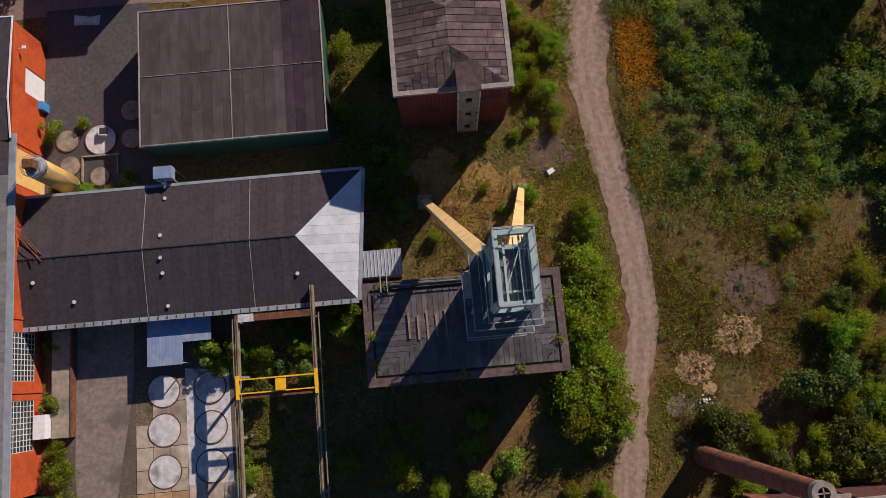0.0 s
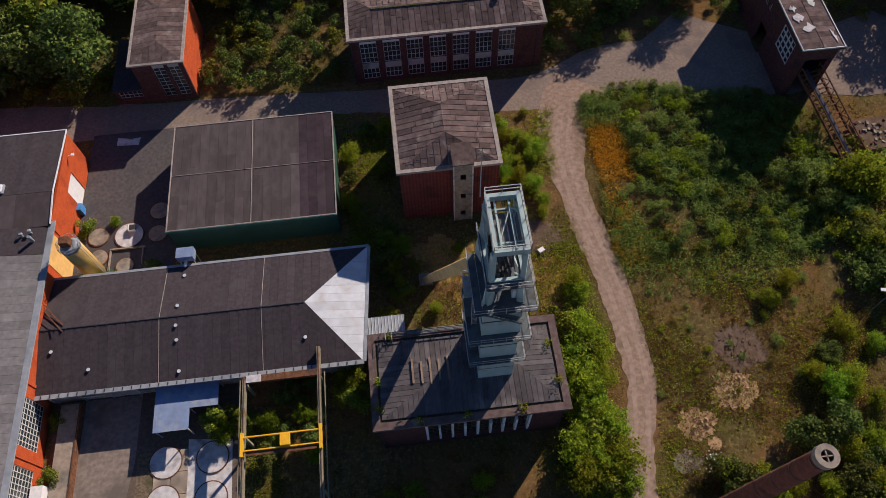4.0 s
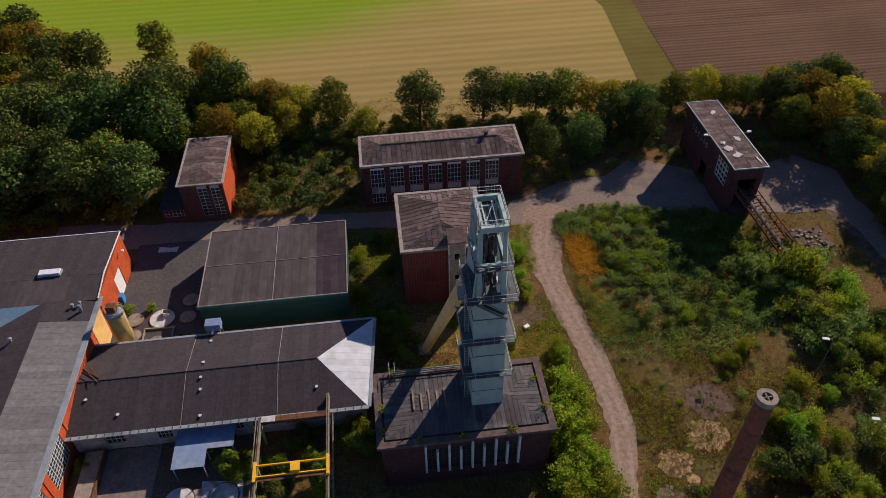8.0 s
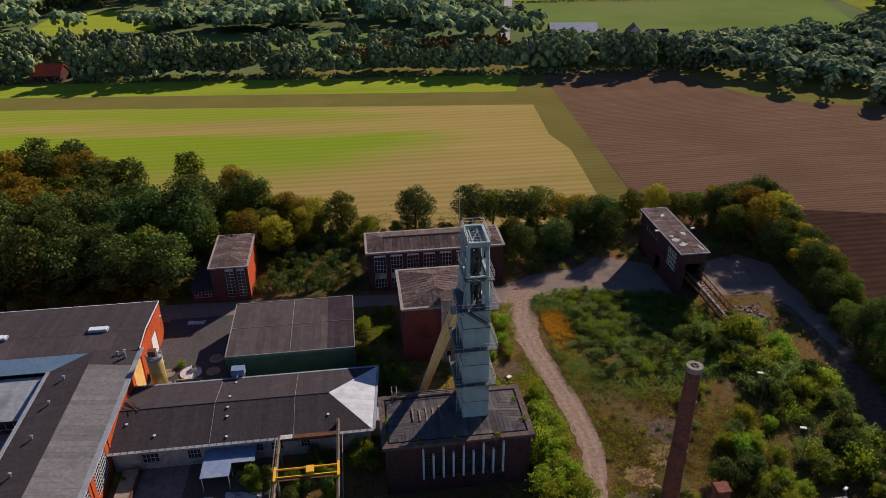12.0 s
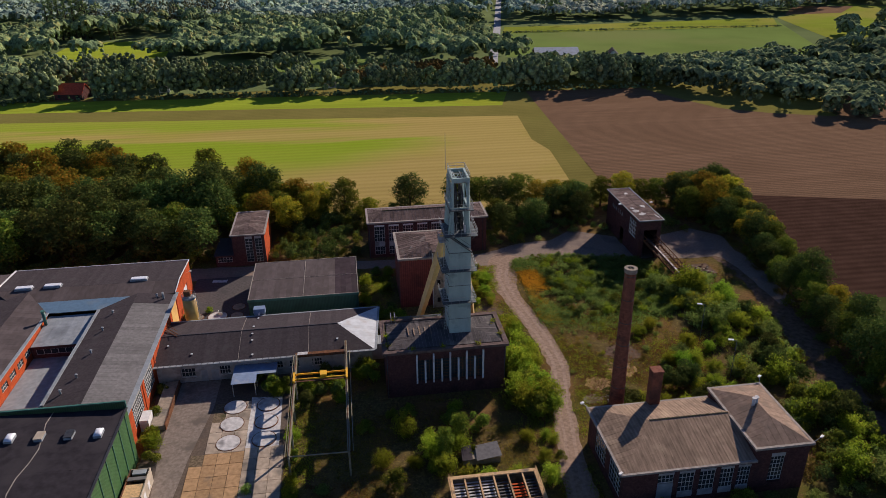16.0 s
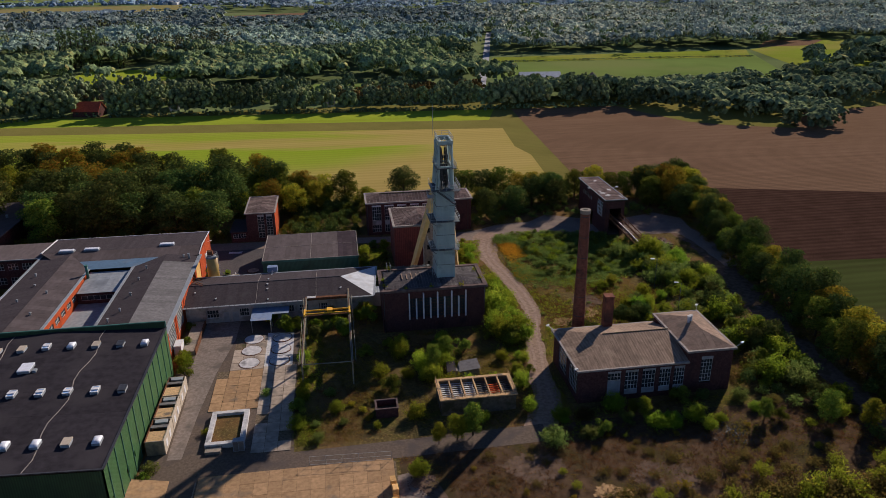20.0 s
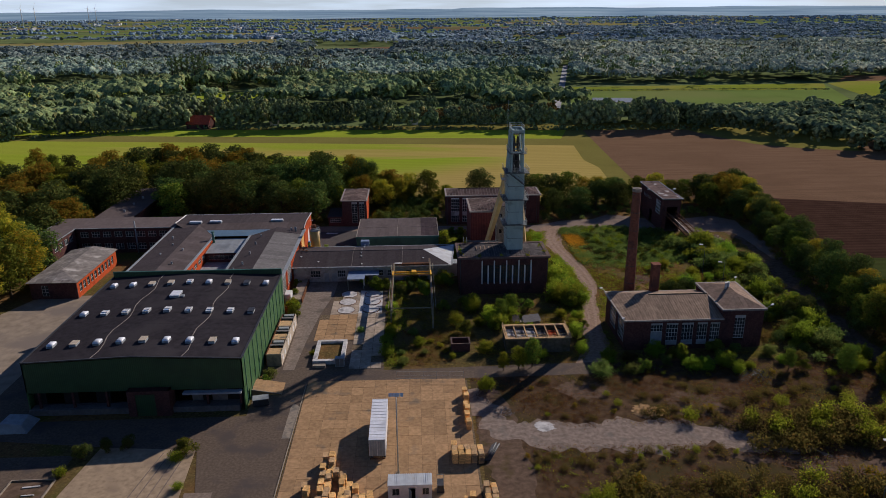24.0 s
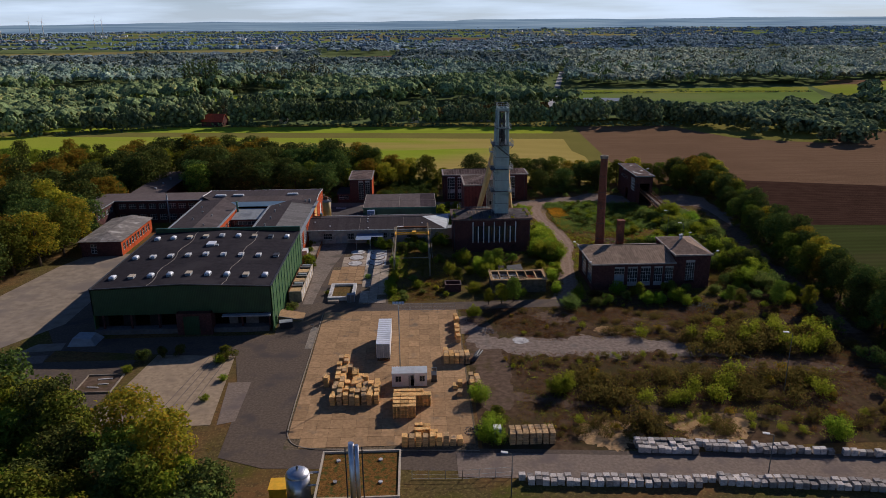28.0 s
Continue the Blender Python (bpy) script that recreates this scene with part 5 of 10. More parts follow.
for k in range(14):
    part("roof_rib", Mesh().box(-9.3 + 0.42 * k, -9.22 + 0.42 * k, 12.0, 15.2, 3.42, 3.48), M["white_roof"], shed)
ac = thing("air_unit", -31.2, 26.6, "pale blue air handling unit on steel legs behind the shed", "air unit")
part("casing", Mesh().box(-32.3, -30.1, 25.9, 27.4, 4.0, 5.2), M["blue_sheet"], ac)
lv = Mesh()
for k in range(7):
    lv.box(-32.36, -32.3, 26.0 + 0.19 * k, 26.1 + 0.19 * k, 4.1, 5.1)
part("louvre", lv, M["white"], ac)
lg = Mesh()
for x in (-32.1, -30.3):
    for y in (26.0, 27.3):
        lg.beam((x, y, 0), (x, y, 4.0), 0.1)
part("leg", lg, M["rail"], ac)
part("duct", Mesh().tube((-31.2, 26.0, 4.3), (-31.2, 24.9, 4.5), 0.18, n=12), M["white"], ac)

# ---- L-shaped canopy ----
can = thing("canopy", -31, 7, "L-shaped blue-grey corrugated canopy on thin posts", "canopy")
for k in range(38):
    x = -34.3 + 0.2 * k
    y0 = 3.8 if x < -30.1 else 6.4
    part("roof_sheet", Mesh().box(x, x + 0.2, y0, 9.75, 2.78 + 0.012 * (k % 2), 2.84 + 0.012 * (k % 2)), M["blue_sheet"], can)
for x, y in ((-34.1, 4.0), (-30.3, 4.0), (-30.3, 6.6), (-26.9, 6.6), (-34.1, 9.6), (-26.9, 9.6)):
    part("post", Mesh().beam((x, y, 0), (x, y, 2.8), 0.12), M["rail"], can)

# ---- small green hall ----
gs = thing("green_shed", -22.5, 39, "flat-roofed hall with dark green walls and brown roof sheets", "shed")
part("wall", Mesh().wall(0, 30.15, 0.2, -33.8, -11.2, 0, 5.0).wall(0, 47.5, 0.2, -33.8, -11.2, 0, 5.0).wall(1, -33.8, 0.2, 30.35, 47.5, 0, 5.0).wall(1, -11.4, 0.2, 30.35, 47.5, 0, 5.0), M["green_clad"], gs)
part("roof_deck", Mesh().box(-33.7, -11.3, 30.2, 47.6, 4.9, 5.05), M["dark_joint"], gs)
rg = random.Random(4)
for x0, x1, mm in ((-33.7, -30.0, M["felt_brown"]), (-30.0, -16.0, M["felt_brown"]), (-16.0, -11.3, M["felt_purple"])):
    sheets(gs, [(x0, 30.2, 5.12), (x1, 30.2, 5.12), (x1, 47.6, 5.16), (x0, 47.6, 5.16)], 0, 1.25, mm, gap=0.025, rise=0.015, rng=rg, rows=2)
sm = Mesh().beam((-22.6, 30.2, 5.18), (-22.6, 47.6, 5.22), 0.1, 0.05).beam((-33.7, 39.0, 5.2), (-11.3, 39.0, 5.2), 0.06, 0.04)
part("roof_seam", sm, M["felt_seam"], gs)
part("roof_edge", kerb_roof(Mesh(), -33.9, -11.1, 30.05, 47.75, 4.95, 5.24, 0.14), M["felt_seam"], gs, "weathered pale metal roof edge")
part("fascia", Mesh().box(-33.96, -11.04, 29.95, 30.04, 4.7, 5.2), M["green_trim"], gs, "green fascia over the front wall")

# ---- square red building ----
mid_b = thing("red_building", 4.3, 38.2, "tall square dark red clad building with a patched hipped roof", "building")
part("wall", Mesh().box(-2.2, 10.8, 31.3, 45.2, 0, 11.3), M["red_cladding"], mid_b)
part("cornice", kerb_roof(Mesh(), -2.55, 11.15, 30.95, 45.55, 11.25, 11.65, 0.55), M["felt_seam"], mid_b, "weathered grey roof edge")
ra, rb = (4.2, 35.9, 12.9), (4.2, 40.6, 12.9)
part("roof_deck", under_roof(-2.0, 10.6, 31.5, 45.0, 11.55, ra, rb), M["felt_seam"], mid_b)
hip(mid_b, -2.0, 10.6, 31.5, 45.0, 11.55, ra, rb, M["felt_old"], 0.9, 3, 6, 0.10, 0.03)
sh = part("stair_shaft", Mesh().wall(0, 30.2, 0.2, 4.7, 7.2, 0, 13.1, [(5.6, 6.3, 1.2, 2.4), (5.6, 6.3, 5.4, 6.6), (5.6, 6.3, 9.8, 11.0)]).box(4.7, 4.9, 30.4, 33.5, 0, 13.1).box(7.0, 7.2, 30.4, 33.5, 0, 13.1).box(4.9, 7.0, 33.3, 33.5, 0, 13.1), M["concrete"], mid_b, "grey concrete stair shaft with three openings")
part("cap", Mesh().box(4.6, 7.3, 30.1, 33.6, 13.1, 13.3), M["felt_old"], sh)
part("quoin", Mesh().box(4.64, 4.8, 30.14, 30.2, 0, 13.1).box(7.1, 7.26, 30.14, 30.2, 0, 13.1), M["pale_concrete"], sh)
# near-black plate behind each opening paints the darkness inside
for z in (1.2, 5.4, 9.8):
    part("opening_back", Mesh().box(5.5, 6.4, 30.7, 30.75, z - 0.1, z + 1.3), M["unlit_room"], sh)

# ---- long brick building at the back ----
bk = thing("workshop_building", 6.9, 62, "red brick workshop with tall gridded windows and hipped roof", "workshop")
cx = [-5.0 + 3.5 * i for i in range(7)]
holes = [q for c in cx for q in ((c - 1.25, c + 1.25, 4.2, 8.6), (c - 1.25, c + 1.25, 0.8, 2.9))]
part("wall", Mesh().wall(0, 57.3, 0.35, -7.7, 21.5, 0, 9.1, holes).wall(0, 66.3, 0.35, -7.7, 21.5, 0, 9.1).wall(1, -7.7, 0.35, 57.65, 66.3, 0, 9.1).wall(1, 21.15, 0.35, 57.65, 66.3, 0, 9.1), M["brick"], bk)
part("floor", Mesh().box(-7.3, 21.1, 57.7, 66.2, 3.4, 3.6), M["unlit_room"], bk)
for c in cx:
    window(bk, 0, 57.45, c - 1.25, c + 1.25, 4.2, 8.2, 4, 4, 0.09)
    window(bk, 0, 57.45, c - 1.25, c + 1.25, 0.8, 2.9, 4, 2, 0.09)
    part("lintel", Mesh().box(c - 1.25, c + 1.25, 57.26, 57.6, 8.2, 8.6), M["white"], bk)
    part("spandrel", Mesh().box(c - 1.25, c + 1.25, 57.26, 57.3, 2.95, 4.15), M["render"], bk, "pale grey panel under a window")
part("cornice", kerb_roof(Mesh(), -8.05, 21.9, 56.95, 66.95, 9.05, 9.42, 0.5), M["felt_seam"], bk)
ra, rb = (-3.9, 62.0, 10.5), (17.6, 62.0, 10.5)
part("roof_deck", under_roof(-7.6, 21.45, 57.4, 66.5, 9.35, ra, rb), M["felt_seam"], bk)
hip(bk, -7.6, 21.45, 57.4, 66.5, 9.35, ra, rb, M["felt_old"], 0.9, 2, 12, 0.09, 0.025)
part("ridge_cap", Mesh().beam((-3.9, 62, 10.55), (17.6, 62, 10.55), 0.3, 0.1), M["dark_joint"], bk)
part("roof_vent", Mesh().tube((15.6, 62.6, 10.3), (15.6, 62.6, 11.2), 0.35, n=12).tube((15.6, 62.6, 11.2), (15.6, 62.6, 11.35), 0.5, n=12), M["dark_metal"], bk)
dp = Mesh()
for x in (-7.5, 7.2, 20.6):
    dp.tube((x, 57.2, 0), (x, 57.2, 9.0), 0.07, n=6)
part("downpipe", dp, M["dark_metal"], bk)

# ---- small brick building by the wood ----
sb = thing("substation", -36.5, 65, "small two-storey red brick building with two tall window bands", "brick building")
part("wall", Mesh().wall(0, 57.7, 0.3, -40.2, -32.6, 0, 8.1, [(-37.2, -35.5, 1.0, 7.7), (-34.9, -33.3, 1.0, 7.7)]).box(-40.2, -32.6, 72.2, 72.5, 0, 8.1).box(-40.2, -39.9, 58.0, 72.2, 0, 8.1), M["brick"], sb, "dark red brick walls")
part("wall_east", Mesh().box(-32.9, -32.6, 58.0, 72.2, 0, 8.1), M["sunlit_red"], sb, "brick side wall in sunlit red tone")
for a, b in ((-37.2, -35.5), (-34.9, -33.3)):
    window(sb, 0, 57.85, a, b, 1.0, 7.1, 2, 8, 0.08)
    part("lintel", Mesh().box(a, b, 57.66, 57.9, 7.1, 7.7), M["render"], sb)
part("cornice", kerb_roof(Mesh(), -40.6, -32.3, 57.3, 72.8, 8.05, 8.3, 0.4), M["felt_seam"], sb)
ra, rb = (-36.4, 61.5, 8.9), (-36.4, 68.6, 8.9)
part("roof_deck", under_roof(-40.3, -32.5, 57.6, 72.5, 8.25, ra, rb), M["dark_joint"], sb)
hip(sb, -40.3, -32.5, 57.6, 72.5, 8.25, ra, rb, M["felt_old"], 1.0, 1, 5, 0.05)
an = part("annex", Mesh().wall(0, 57.9, 0.25, -44.6, -40.2, 0, 2.9, [(-44.1, -40.7, 1.2, 2.5)]).box(-44.6, -44.35, 58.15, 68, 0, 2.9).box(-44.6, -40.2, 68, 68.25, 0, 2.9), M["brick"], sb)
part("annex_roof", Mesh().box(-44.9, -40.2, 57.6, 68.5, 2.9, 3.1), M["felt"], an)
window(sb, 0, 58.0, -44.1, -40.7, 1.2, 2.5, 5, 2, 0.08)

# ---- transfer house with its inclined bridge ----
tf = thing("transfer_house", 59.4, 57, "tall narrow brick transfer house with a peeling flat roof", "industrial building")
part("wall", Mesh().wall(0, 46.1, 0.35, 56.7, 62.1, 0, 9.8, [(57.9, 61.2, 0, 7.6)]).box(56.7, 62.1, 67.5, 67.85, 0, 9.8).wall(1, 56.7, 0.35, 46.45, 67.5, 0, 9.8, [(48.2, 52.6, 4.6, 8.8), (55.6, 58.4, 0, 4.0)] + [(57.2 + 1.3 * k, 58.0 + 1.3 * k, 6.8, 8.0) for k in range(6)]).box(61.75, 62.1, 46.45, 67.5, 0, 9.8), M["brick"], tf)
window(tf, 1, 56.85, 48.2, 52.6, 4.6, 8.8, 4, 4, 0.35, glass="glass", name="window")
for k in range(6):
    window(tf, 1, 56.85, 57.2 + 1.3 * k, 58.0 + 1.3 * k, 6.8, 8.0, 2, 1, 0.06)
part("gallery_floor", Mesh().box(57.1, 61.7, 46.5, 67.4, 4.2, 4.4), M["unlit_room"], tf)
part("roof_deck", Mesh().box(56.3, 62.5, 45.7, 68.25, 9.8, 10.15), M["dark_joint"], tf)
rq = random.Random(31)
sheets(tf, [(56.5, 45.9, 10.2), (59.35, 45.9, 10.32), (59.35, 68.0, 10.32), (56.5, 68.0, 10.2)], 1, 1.0, M["felt_old"], gap=0.03, rise=0.03, rng=rq)
sheets(tf, [(59.45, 45.9, 10.32), (62.3, 45.9, 10.2), (62.3, 68.0, 10.2), (59.45, 68.0, 10.32)], 1, 1.0, M["felt_old"], gap=0.03, rise=0.03, rng=rq)
pt = Mesh()
for x, y, a, b in ((60.6, 54.8, 1.3, 1.0), (57.8, 52.0, 0.9, 1.4), (58.6, 49.8, 1.1, 1.3), (57.6, 53.8, 0.6, 0.8), (61.6, 48.0, 0.4, 1.5), (59.8, 64.0, 0.9, 1.0)):
    pts = [(x + a * (0.6 + 0.4 * math.sin(5 * k + x)) * math.cos(k * 0.7), y + b * (0.6 + 0.4 * math.cos(3 * k + y)) * math.sin(k * 0.7)) for k in range(9)]
    pt.prism(pts, 10.30, 10.37)
part("bare_patch", pt, M["pale_concrete"], tf, "pale bare patches where the felt has peeled")
part("roof_edge", kerb_roof(Mesh(), 56.25, 62.55, 45.65, 68.3, 10.1, 10.32, 0.15), M["pale_sheet"], tf)
for x, d in ((56.3, -1.0), (62.5, 1.0)):
    lp = part("lamp_arm", Mesh().beam((x, 56.5, 10.2), (x + d, 56.2, 10.6), 0.08), M["rail"], tf)
    part("lamp_head", Mesh().box(x + d - 0.35, x + d + 0.35, 56.0, 56.45, 10.55, 10.75), M["white"], lp, "white floodlight")
bridge = thing("conveyor_bridge", 61, 40, "rusty inclined lattice conveyor bridge rising to the transfer house", "conveyor bridge")
A0, A1 = Vector((59.4, 46.3, 5.0)), Vector((63.4, 32.0, 0.4))
for off in (-1.5, 1.5):
    o = Vector((off, off * 0.28, 0))
    g = Mesh()
    g.beam(A0 + o, A1 + o, 0.25, 0.35)
    g.beam(A0 + o + Vector((0, 0, 1.3)), A1 + o + Vector((0, 0, 1.3)), 0.14, 0.16)
    for k in range(10):
        p, q = A0.lerp(A1, k / 10) + o, A0.lerp(A1, (k + 1) / 10) + o
        g.beam(p, q + Vector((0, 0, 1.3)), 0.09).beam(p, p + Vector((0, 0, 1.3)), 0.09)
    part("girder", g, M["rust"], bridge)
for k in range(22):
    p = A0.lerp(A1, (k + 0.5) / 22)
    part("sleeper", Mesh().beam(p + Vector((-1.5, -0.42, 0.1)), p + Vector((1.5, 0.42, 0.1)), 0.22, 0.12), M["rust"], bridge)
part("belt", Mesh().beam(A0 + Vector((-0.5, 0, 0.35)), A1 + Vector((-0.5, 0, 0.35)), 0.8, 0.1), M["dark_metal"], bridge)
ruin = thing("bunker_ruin", 68.4, 37, "low crumbling concrete bunker with rubble and weeds on its roof", "ruin")
part("wall", Mesh().turned(pose(68.4, 37.0, 0, 0, 0, 4), 6.0, 5.2, 0.7), M["concrete"], ruin)
part("roof", Mesh().turned(pose(68.4, 37.0, 0.7, 0, 0, 4), 6.3, 5.5, 0.14), M["earth"], ruin)
rz = random.Random(77)
for k in range(40):
    part("rubble", Mesh().turned(pose(68.4 + rz.uniform(-2.6, 2.6), 37 + rz.uniform(-2.2, 2.2), 0.82, rz.uniform(-15, 15), rz.uniform(-15, 15), rz.uniform(0, 90)), rz.uniform(0.2, 0.7), rz.uniform(0.2, 0.5), rz.uniform(0.1, 0.25)), M["concrete" if k % 3 else "brick"], ruin)

# ---- boiler house ----
bh = thing("boiler_house", 37, -24, "brick boiler house with gridded windows and taller end block", "boiler house")
hs = [(28.6, 30.9, 1.0, 5.7), (31.7, 34.0, 1.0, 5.7), (34.8, 37.1, 1.0, 5.7), (37.9, 39.9, 1.0, 5.7), (40.5, 42.4, 1.0, 5.7)]
ws = [(-30.4, -26.0, 1.2, 5.6), (-24.4, -20.0, 1.2, 5.6)]
part("wall", Mesh().wall(0, -31.3, 0.35, 23.5, 42.9, 0, 6.4, hs).wall(0, -17.2, 0.35, 23.5, 42.9, 0, 6.4).wall(1, 23.5, 0.35, -30.95, -17.2, 0, 6.4, ws), M["brick"], bh)
part("wall_tall", Mesh().wall(0, -31.1, 0.35, 42.9, 51.1, 0, 8.1, [(45.4, 47.5, 1.6, 7.0)]).wall(0, -17.1, 0.35, 42.9, 51.1, 0, 8.1).box(42.9, 43.2, -30.75, -17.1, 0, 8.1).box(50.75, 51.1, -30.75, -17.1, 0, 8.1), M["brick"], bh)
for a, b, c, d in hs[1:]:
    window(bh, 0, -31.15, a, b, c + 0.9, d - 0.4, 4, 4, 0.08)
    part("lintel", Mesh().box(a, b, -31.33, -31.1, d - 0.4, d), M["render"], bh)
    part("apron", Mesh().box(a, b, -31.33, -31.1, c, c + 0.9), M["render"], bh)
window(bh, 0, -31.15, 28.6, 30.9, 3.9, 5.3, 4, 2, 0.08)
part("lintel", Mesh().box(28.6, 30.9, -31.33, -31.1, 5.3, 5.7), M["render"], bh)
part("gate", Mesh().box(28.6, 30.9, -31.33, -31.2, 1.0, 3.8), M["pale_sheet"], bh, "pale green steel gate")
for a, b, c, d in ws:
    window(bh, 1, 23.65, a, b, c, d, 5, 5, 0.09)
window(bh, 0, -30.95, 45.4, 47.5, 2.0, 6.4, 4, 6, 0.08)
part("lintel", Mesh().box(45.4, 47.5, -31.13, -30.9, 6.4, 7.0), M["render"], bh)
part("cornice", kerb_roof(Mesh(), 22.9, 42.88, -31.9, -16.5, 6.35, 6.65, 0.35), M["felt_seam"], bh)
ra, rb = (30.3, -23.2, 8.5), (42.85, -23.2, 8.5)
ud = Mesh().add([(23.2, -31.6, 6.55), (42.86, -31.6, 6.55), (42.86, -16.8, 6.55), (23.2, -16.8, 6.55), (30.3, -23.2, 8.42), (42.86, -23.2, 8.42)], [(0, 1, 5, 4), (2, 3, 4, 5), (3, 0, 4), (3, 2, 1, 0), (1, 2, 5)])
part("roof_deck", ud, M["dark_joint"], bh)
rq = random.Random(17)
sheets(bh, [(23.2, -31.6, 6.62), (42.85, -31.6, 6.62), rb, ra], 0, 1.0, M["felt_tan"], gap=0.03, rise=0.02, rng=rq)
sheets(bh, [(42.85, -16.8, 6.62), (23.2, -16.8, 6.62), ra, rb], 0, 1.0, M["felt_tan"], gap=0.03, rise=0.02, rng=rq)
sheets(bh, [(23.2, -16.8, 6.62), (23.2, -31.6, 6.62), ra], 1, 1.0, M["felt_tan"], gap=0.03, rise=0.02, rng=rq)
part("cornice_tall", kerb_roof(Mesh(), 42.5, 51.5, -31.5, -16.7, 8.05, 8.4, 0.4), M["felt_seam"], bh)
ra, rb = (47.0, -26.6, 10.0), (47.0, -22.0, 10.0)
part("roof_deck", under_roof(42.85, 51.15, -31.15, -17.05, 8.35, ra, rb), M["felt_seam"], bh)
hip(bh, 42.85, 51.15, -31.15, -17.05, 8.35, ra, rb, M["felt_warm"], 1.0, 1, 23, 0.03)
part("ridge_cap", Mesh().beam((30.3, -23.2, 8.53), (42.6, -23.2, 8.53), 0.2, 0.1), M["dark_joint"], bh)
for dx, dy in ((0, 0), (0.55, 0.25)):
    part("flue", Mesh().tube((46.2 + dx, -23.6 + dy, 9.0), (46.2 + dx, -23.6 + dy, 10.9), 0.24, n=14).tube((46.2 + dx, -23.6 + dy, 10.9), (46.2 + dx, -23.6 + dy, 11.0), 0.34, n=14), M["pale_concrete"], bh, "pale round flue")
part("roof_hatch", Mesh().tube((38.0, -27.8, 6.9), (38.0, -27.8, 7.4), 0.4, n=14), M["felt_grey"], bh)
for x, y, z, d in ((23.2, -31.6, 6.7, (-0.6, -0.5)), (51.3, -31.3, 8.5, (1.2, 0.2)), (51.2, -17.0, 8.5, (0.4, 0.9)), (23.3, -16.9, 6.7, (-1.0, 0.7))):
    lp = part("lamp_arm", Mesh().beam((x, y, z), (x + d[0], y + d[1], z + 0.6), 0.07), M["rail"], bh)
    part("lamp_head", Mesh().turned(pose(x + d[0], y + d[1], z + 0.55, 0, 0, 30), 0.65, 0.35, 0.18), M["white"], lp, "white floodlight")
stk = part("chimney", Mesh().box(32.7, 34.3, -17.8, -16.3, 0, 12.8).box(32.6, 34.4, -17.9, -16.2, 12.8, 13.05), M["chimney_brick"], bh, "short square brick stack")

ch = thing("chimney", 29.7, -12.1, "tall round brick chimney with an iron-capped crown", "chimney")
part("shaft", Mesh().tube((29.7, -12.1, 0), (29.7, -12.1, 28.0), 1.25, 0.85, 28, cap=False), M["chimney_brick"], ch)
part("crown", Mesh().ring((29.7, -12.1), 0.5, 0.98, 27.6, 28.3, 28), M["concrete"], ch, "pale concrete chimney crown")
part("flue_cross", Mesh().box(29.65, 29.75, -12.7, -11.5, 28.0, 28.25).box(29.1, 30.3, -12.15, -12.05, 28.0, 28.25), M["concrete"], ch)
bands = Mesh()
for z in range(3, 28, 4):
    r = 1.25 - 0.4 * z / 28 + 0.015
    bands.ring((29.7, -12.1), r - 0.05, r + 0.02, z, z + 0.1, 28)
part("iron_band", bands, M["dark_metal"], ch)


# ---- red main works with its courtyard ----
mw = thing("main_works", -66, 20, "orange-red brick works with dark felt roofs round a courtyard", "factory")
ew = [(3.4, 9.0, 1.6, 6.2), (-4.6, 1.2, 1.6, 6.2), (38.8, 42.2, 0, 4.4)]
part("wall_east", Mesh().wall(1, -48.6, 0.3, -9.6, 47.0, 0, 7.0, ew), M["sunlit_red"], mw, "brick wall coloured orange-red as in full sun")
part("wall_north", Mesh().wall(0, 46.7, 0.3, -84.2, -48.6, 0, 7.1), M["sunlit_red"], mw)
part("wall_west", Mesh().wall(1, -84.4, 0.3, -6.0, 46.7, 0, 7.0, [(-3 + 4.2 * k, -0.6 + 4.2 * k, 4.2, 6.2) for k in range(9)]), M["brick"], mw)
part("yellow_panel", Mesh().box(-48.3, -48.25, 26.6, 31.0, 0.0, 6.8), M["yellow_wall"], mw, "yellow painted wall panel behind the silo")
window(mw, 1, -48.4, 3.4, 9.0, 1.6, 6.2, 9, 7, 0.1)
window(mw, 1, -48.4, -4.6, 1.2, 1.6, 6.2, 9, 7, 0.1)
part("roller_door", Mesh().box(-48.5, -48.4, 38.8, 42.2, 0, 4.4), M["white"], mw, "white roller door")
part("blue_box", Mesh().box(-48.3, -47.7, 37.6, 38.7, 0, 1.6), M["blue"], mw)
fr = Mesh()
for y0, y1 in ((10.5, 10.9), (2.0, 2.4), (31.6, 32.0)):
    fr.box(-48.3, -48.18, y0, y1, 0, 7.0)
part("pilaster", fr, M["sunlit_red"], mw)
part("wall_lamp", Mesh().beam((-48.3, 43.8, 6.0), (-47.5, 43.8, 6.2), 0.06).box(-47.7, -47.3, 43.6, 44.0, 6.1, 6.3), M["white"], mw)
rr = random.Random(77)


def slope(c, along, width, m, rows=1, gap=0.02):
    sheets(mw, c, along, width, M[m], gap=gap, rise=0.012, rng=rr, rows=rows)
    q = [(p[0], p[1], p[2] - 0.07) for p in c]
    part("roof_deck", Mesh().plate(q, 0.1), M["dark_joint"], mw)


slope([(-84.6, 36.6, 8.0), (-48.2, 36.6, 8.0), (-48.2, 47.3, 7.4), (-84.6, 47.3, 7.4)], 0, 0.9, "felt")
slope([(-79.6, 31.6, 7.3), (-48.2, 31.6, 7.3), (-48.2, 36.55, 8.0), (-84.6, 36.55, 8.0)], 0, 2.4, "felt_brown")
slope([(-55.3, 27.4, 8.0), (-55.3, -9.4, 8.0), (-48.2, -9.4, 7.1), (-48.2, 27.4, 7.1)], 1, 1.15, "felt_grey")
